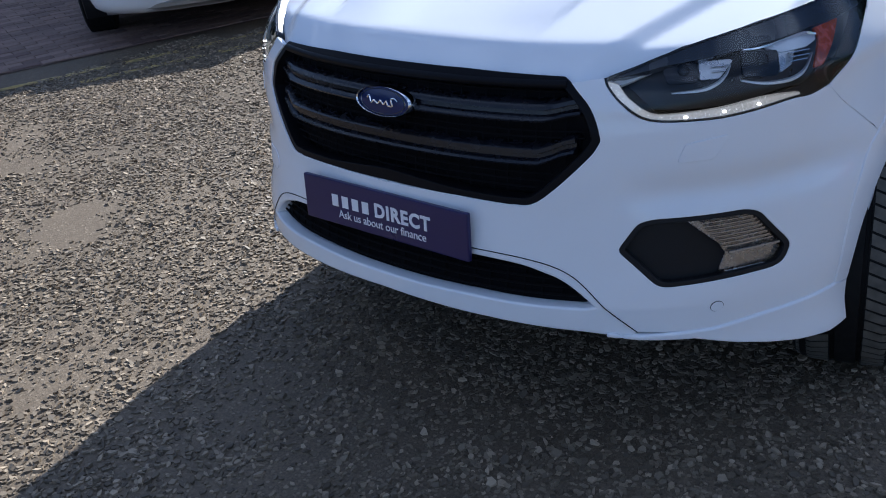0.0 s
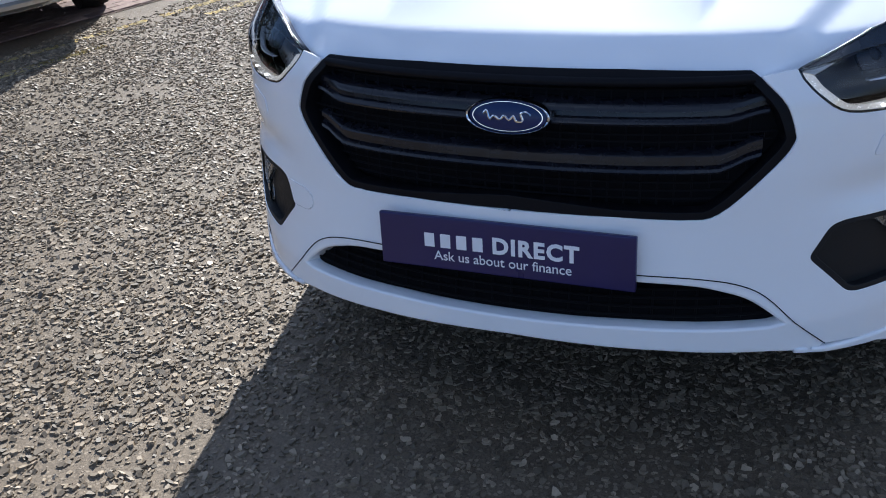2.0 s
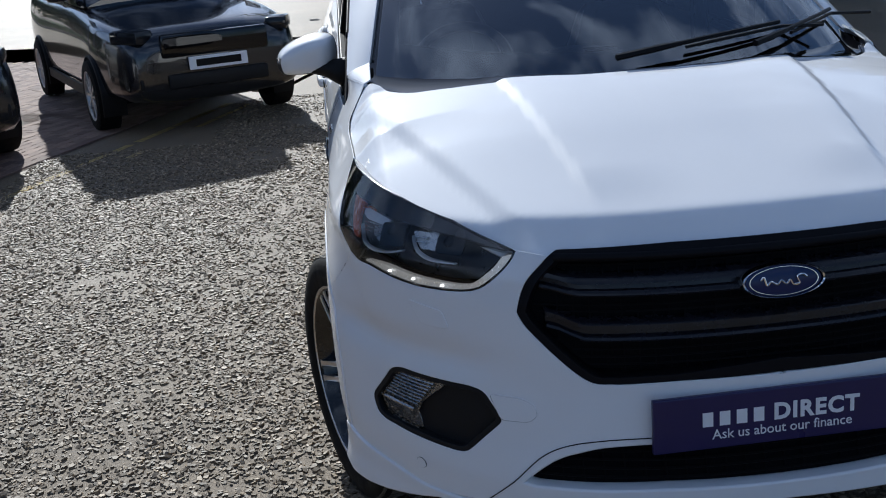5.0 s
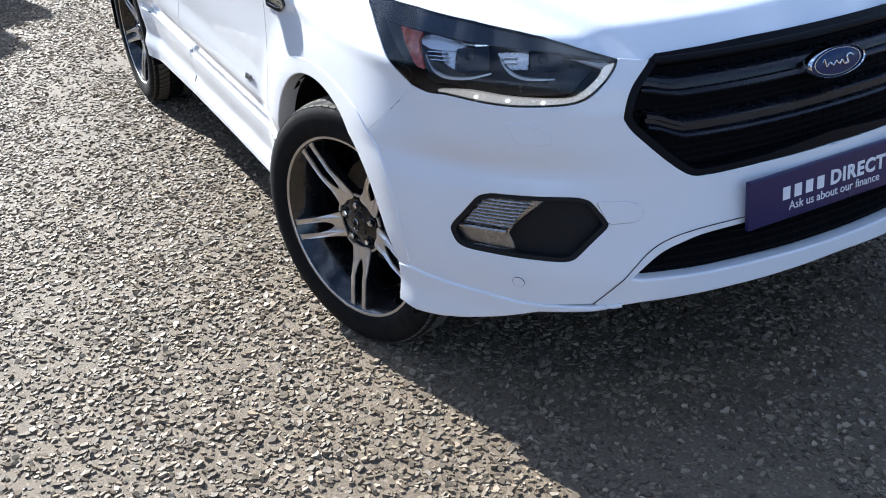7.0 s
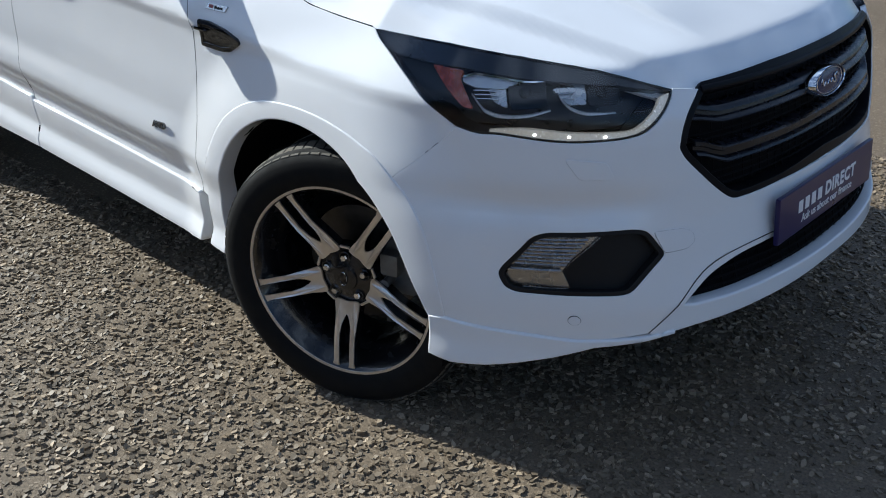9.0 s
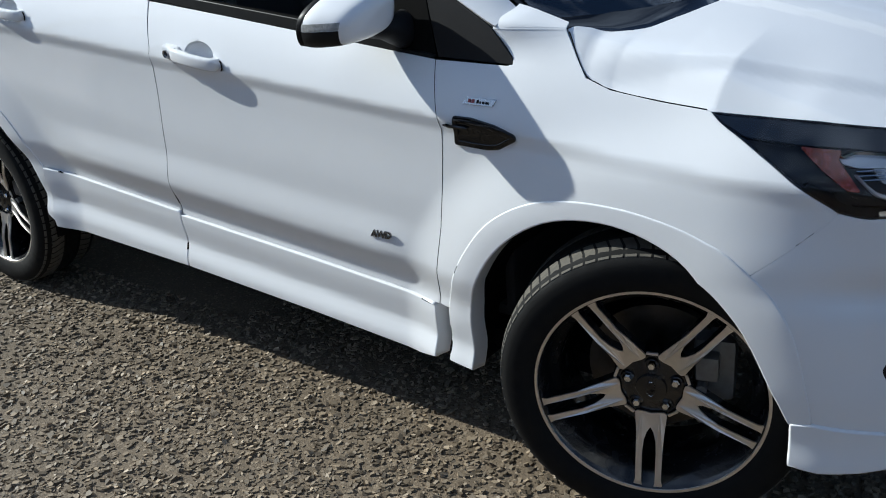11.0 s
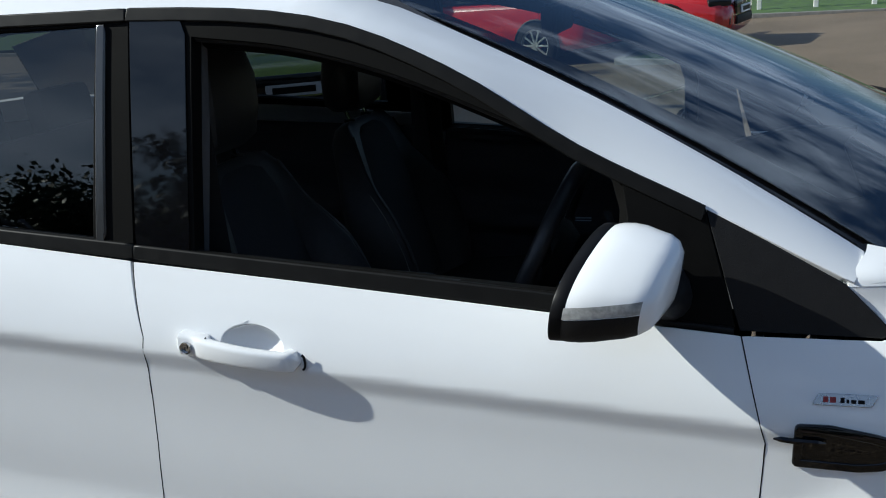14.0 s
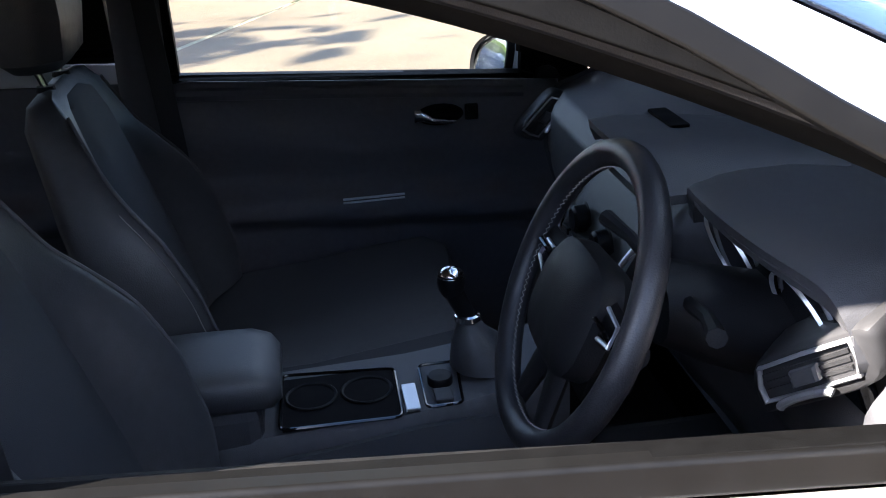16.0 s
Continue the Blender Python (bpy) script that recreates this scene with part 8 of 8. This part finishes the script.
# ---------------------------------------------------------------- stone chippings bedded in the asphalt
def chippings(seed, x0, x1, y0, y1, per_m2, size0, size1, lump):
    """Flat angular stones, joined: too many to count."""
    rng = np.random.default_rng(seed)
    n = int((x1 - x0) * (y1 - y0) * per_m2)
    px, py = rng.uniform(x0, x1, n), rng.uniform(y0, y1, n)
    # patches where the stones have worn away
    keep = np.array([noise.noise((x * 1.3, y * 1.3, 3.1)) + 0.5 * noise.noise((x * 5, y * 5, 7.7)) for x, y in zip(px, py)]) > -0.36 + rng.uniform(-0.34, 0.34, n)
    px, py = px[keep], py[keep]
    n = len(px)
    size = 1.3 * rng.uniform(size0, size1, n) * rng.uniform(0.6, 1.15, n)
    k = 5
    ang = (np.arange(k) * 2 * np.pi / k)[None] + rng.uniform(0, 6.28, n)[:, None] + rng.uniform(-0.36, 0.36, (n, k))
    rad = size[:, None] * rng.uniform(0.66, 1.15, (n, k))
    long = rng.uniform(0.40, 0.85, n)[:, None]
    turn = rng.uniform(0, 6.28, n)[:, None]
    dx, dy = rad * np.cos(ang), rad * np.sin(ang) * long
    rx, ry = dx * np.cos(turn) - dy * np.sin(turn), dx * np.sin(turn) + dy * np.cos(turn)
    high = rng.uniform(0.22, 0.56, n)[:, None] * size[:, None] * lump
    sx, sy = rng.normal(0, 0.22, n)[:, None], rng.normal(0, 0.22, n)[:, None]
    gz = TILT * (px + 1.25)
    top = np.stack([px[:, None] + rx * 0.94, py[:, None] + ry * 0.94, gz[:, None] + high + sx * rx + sy * ry], -1)
    low = np.stack([px[:, None] + rx, py[:, None] + ry, gz[:, None] - 0.002 + 0 * rx], -1)
    verts = np.concatenate([top, low], 1).reshape(-1, 3)
    base = (np.arange(n) * 2 * k)[:, None]
    faces, loops = [], []
    caps = base + np.arange(k)[None]
    i = np.arange(k)
    sides = np.stack([base + i, base + k + i, base + k + (i + 1) % k, base + (i + 1) % k], -1).reshape(-1, 4)
    me = bpy.data.meshes.new("chippings")
    nl = caps.size + sides.size
    me.vertices.add(len(verts))
    me.vertices.foreach_set("co", verts.ravel())
    me.loops.add(nl)
    me.loops.foreach_set("vertex_index", np.concatenate([caps.ravel(), sides.ravel()]).astype(np.int32))
    starts = np.concatenate([np.arange(n) * k, caps.size + np.arange(len(sides)) * 4]).astype(np.int32)
    me.polygons.add(len(starts))
    me.polygons.foreach_set("loop_start", starts)
    me.polygons.foreach_set("use_smooth", np.zeros(len(starts), dtype=bool))
    me.update(calc_edges=True)
    me.validate()
    me.materials.append(STONE)
    return me


for seed, x0, x1, y0, y1, d, a, b, lump in (
        (1, -1.6, 2.4, -2.5, 0.5, 5600, 0.0052, 0.0105, 1.0), (4, -0.6, 2.4, 0.5, 1.7, 4600, 0.006, 0.0105, 1.0),
        (2, -3.6, -1.6, -3.72, -0.6, 4600, 0.0058, 0.0110, 1.0), (3, -1.6, 1.0, -4.3, -2.5, 4200, 0.0062, 0.0115, 1.0),
        (5, -5.6, -3.6, -3.2, -0.3, 3300, 0.007, 0.0125, 1.0), (6, -2.6, -1.6, -4.0, -3.72, 3300, 0.007, 0.012, 1.0), (7, -8.0, -5.6, -1.9, 0.0, 1500, 0.009, 0.014, 1.0), (8, 1.0, 2.6, -3.6, -2.5, 3600, 0.007, 0.0115, 1.0)):
    ob = part("chippings", chippings(seed, x0, x1, y0, y1, d, a, b, lump), STONE, None)
    tagged(ob, "pale stone chippings bedded in the worn asphalt", "chippings", kind="stuff")
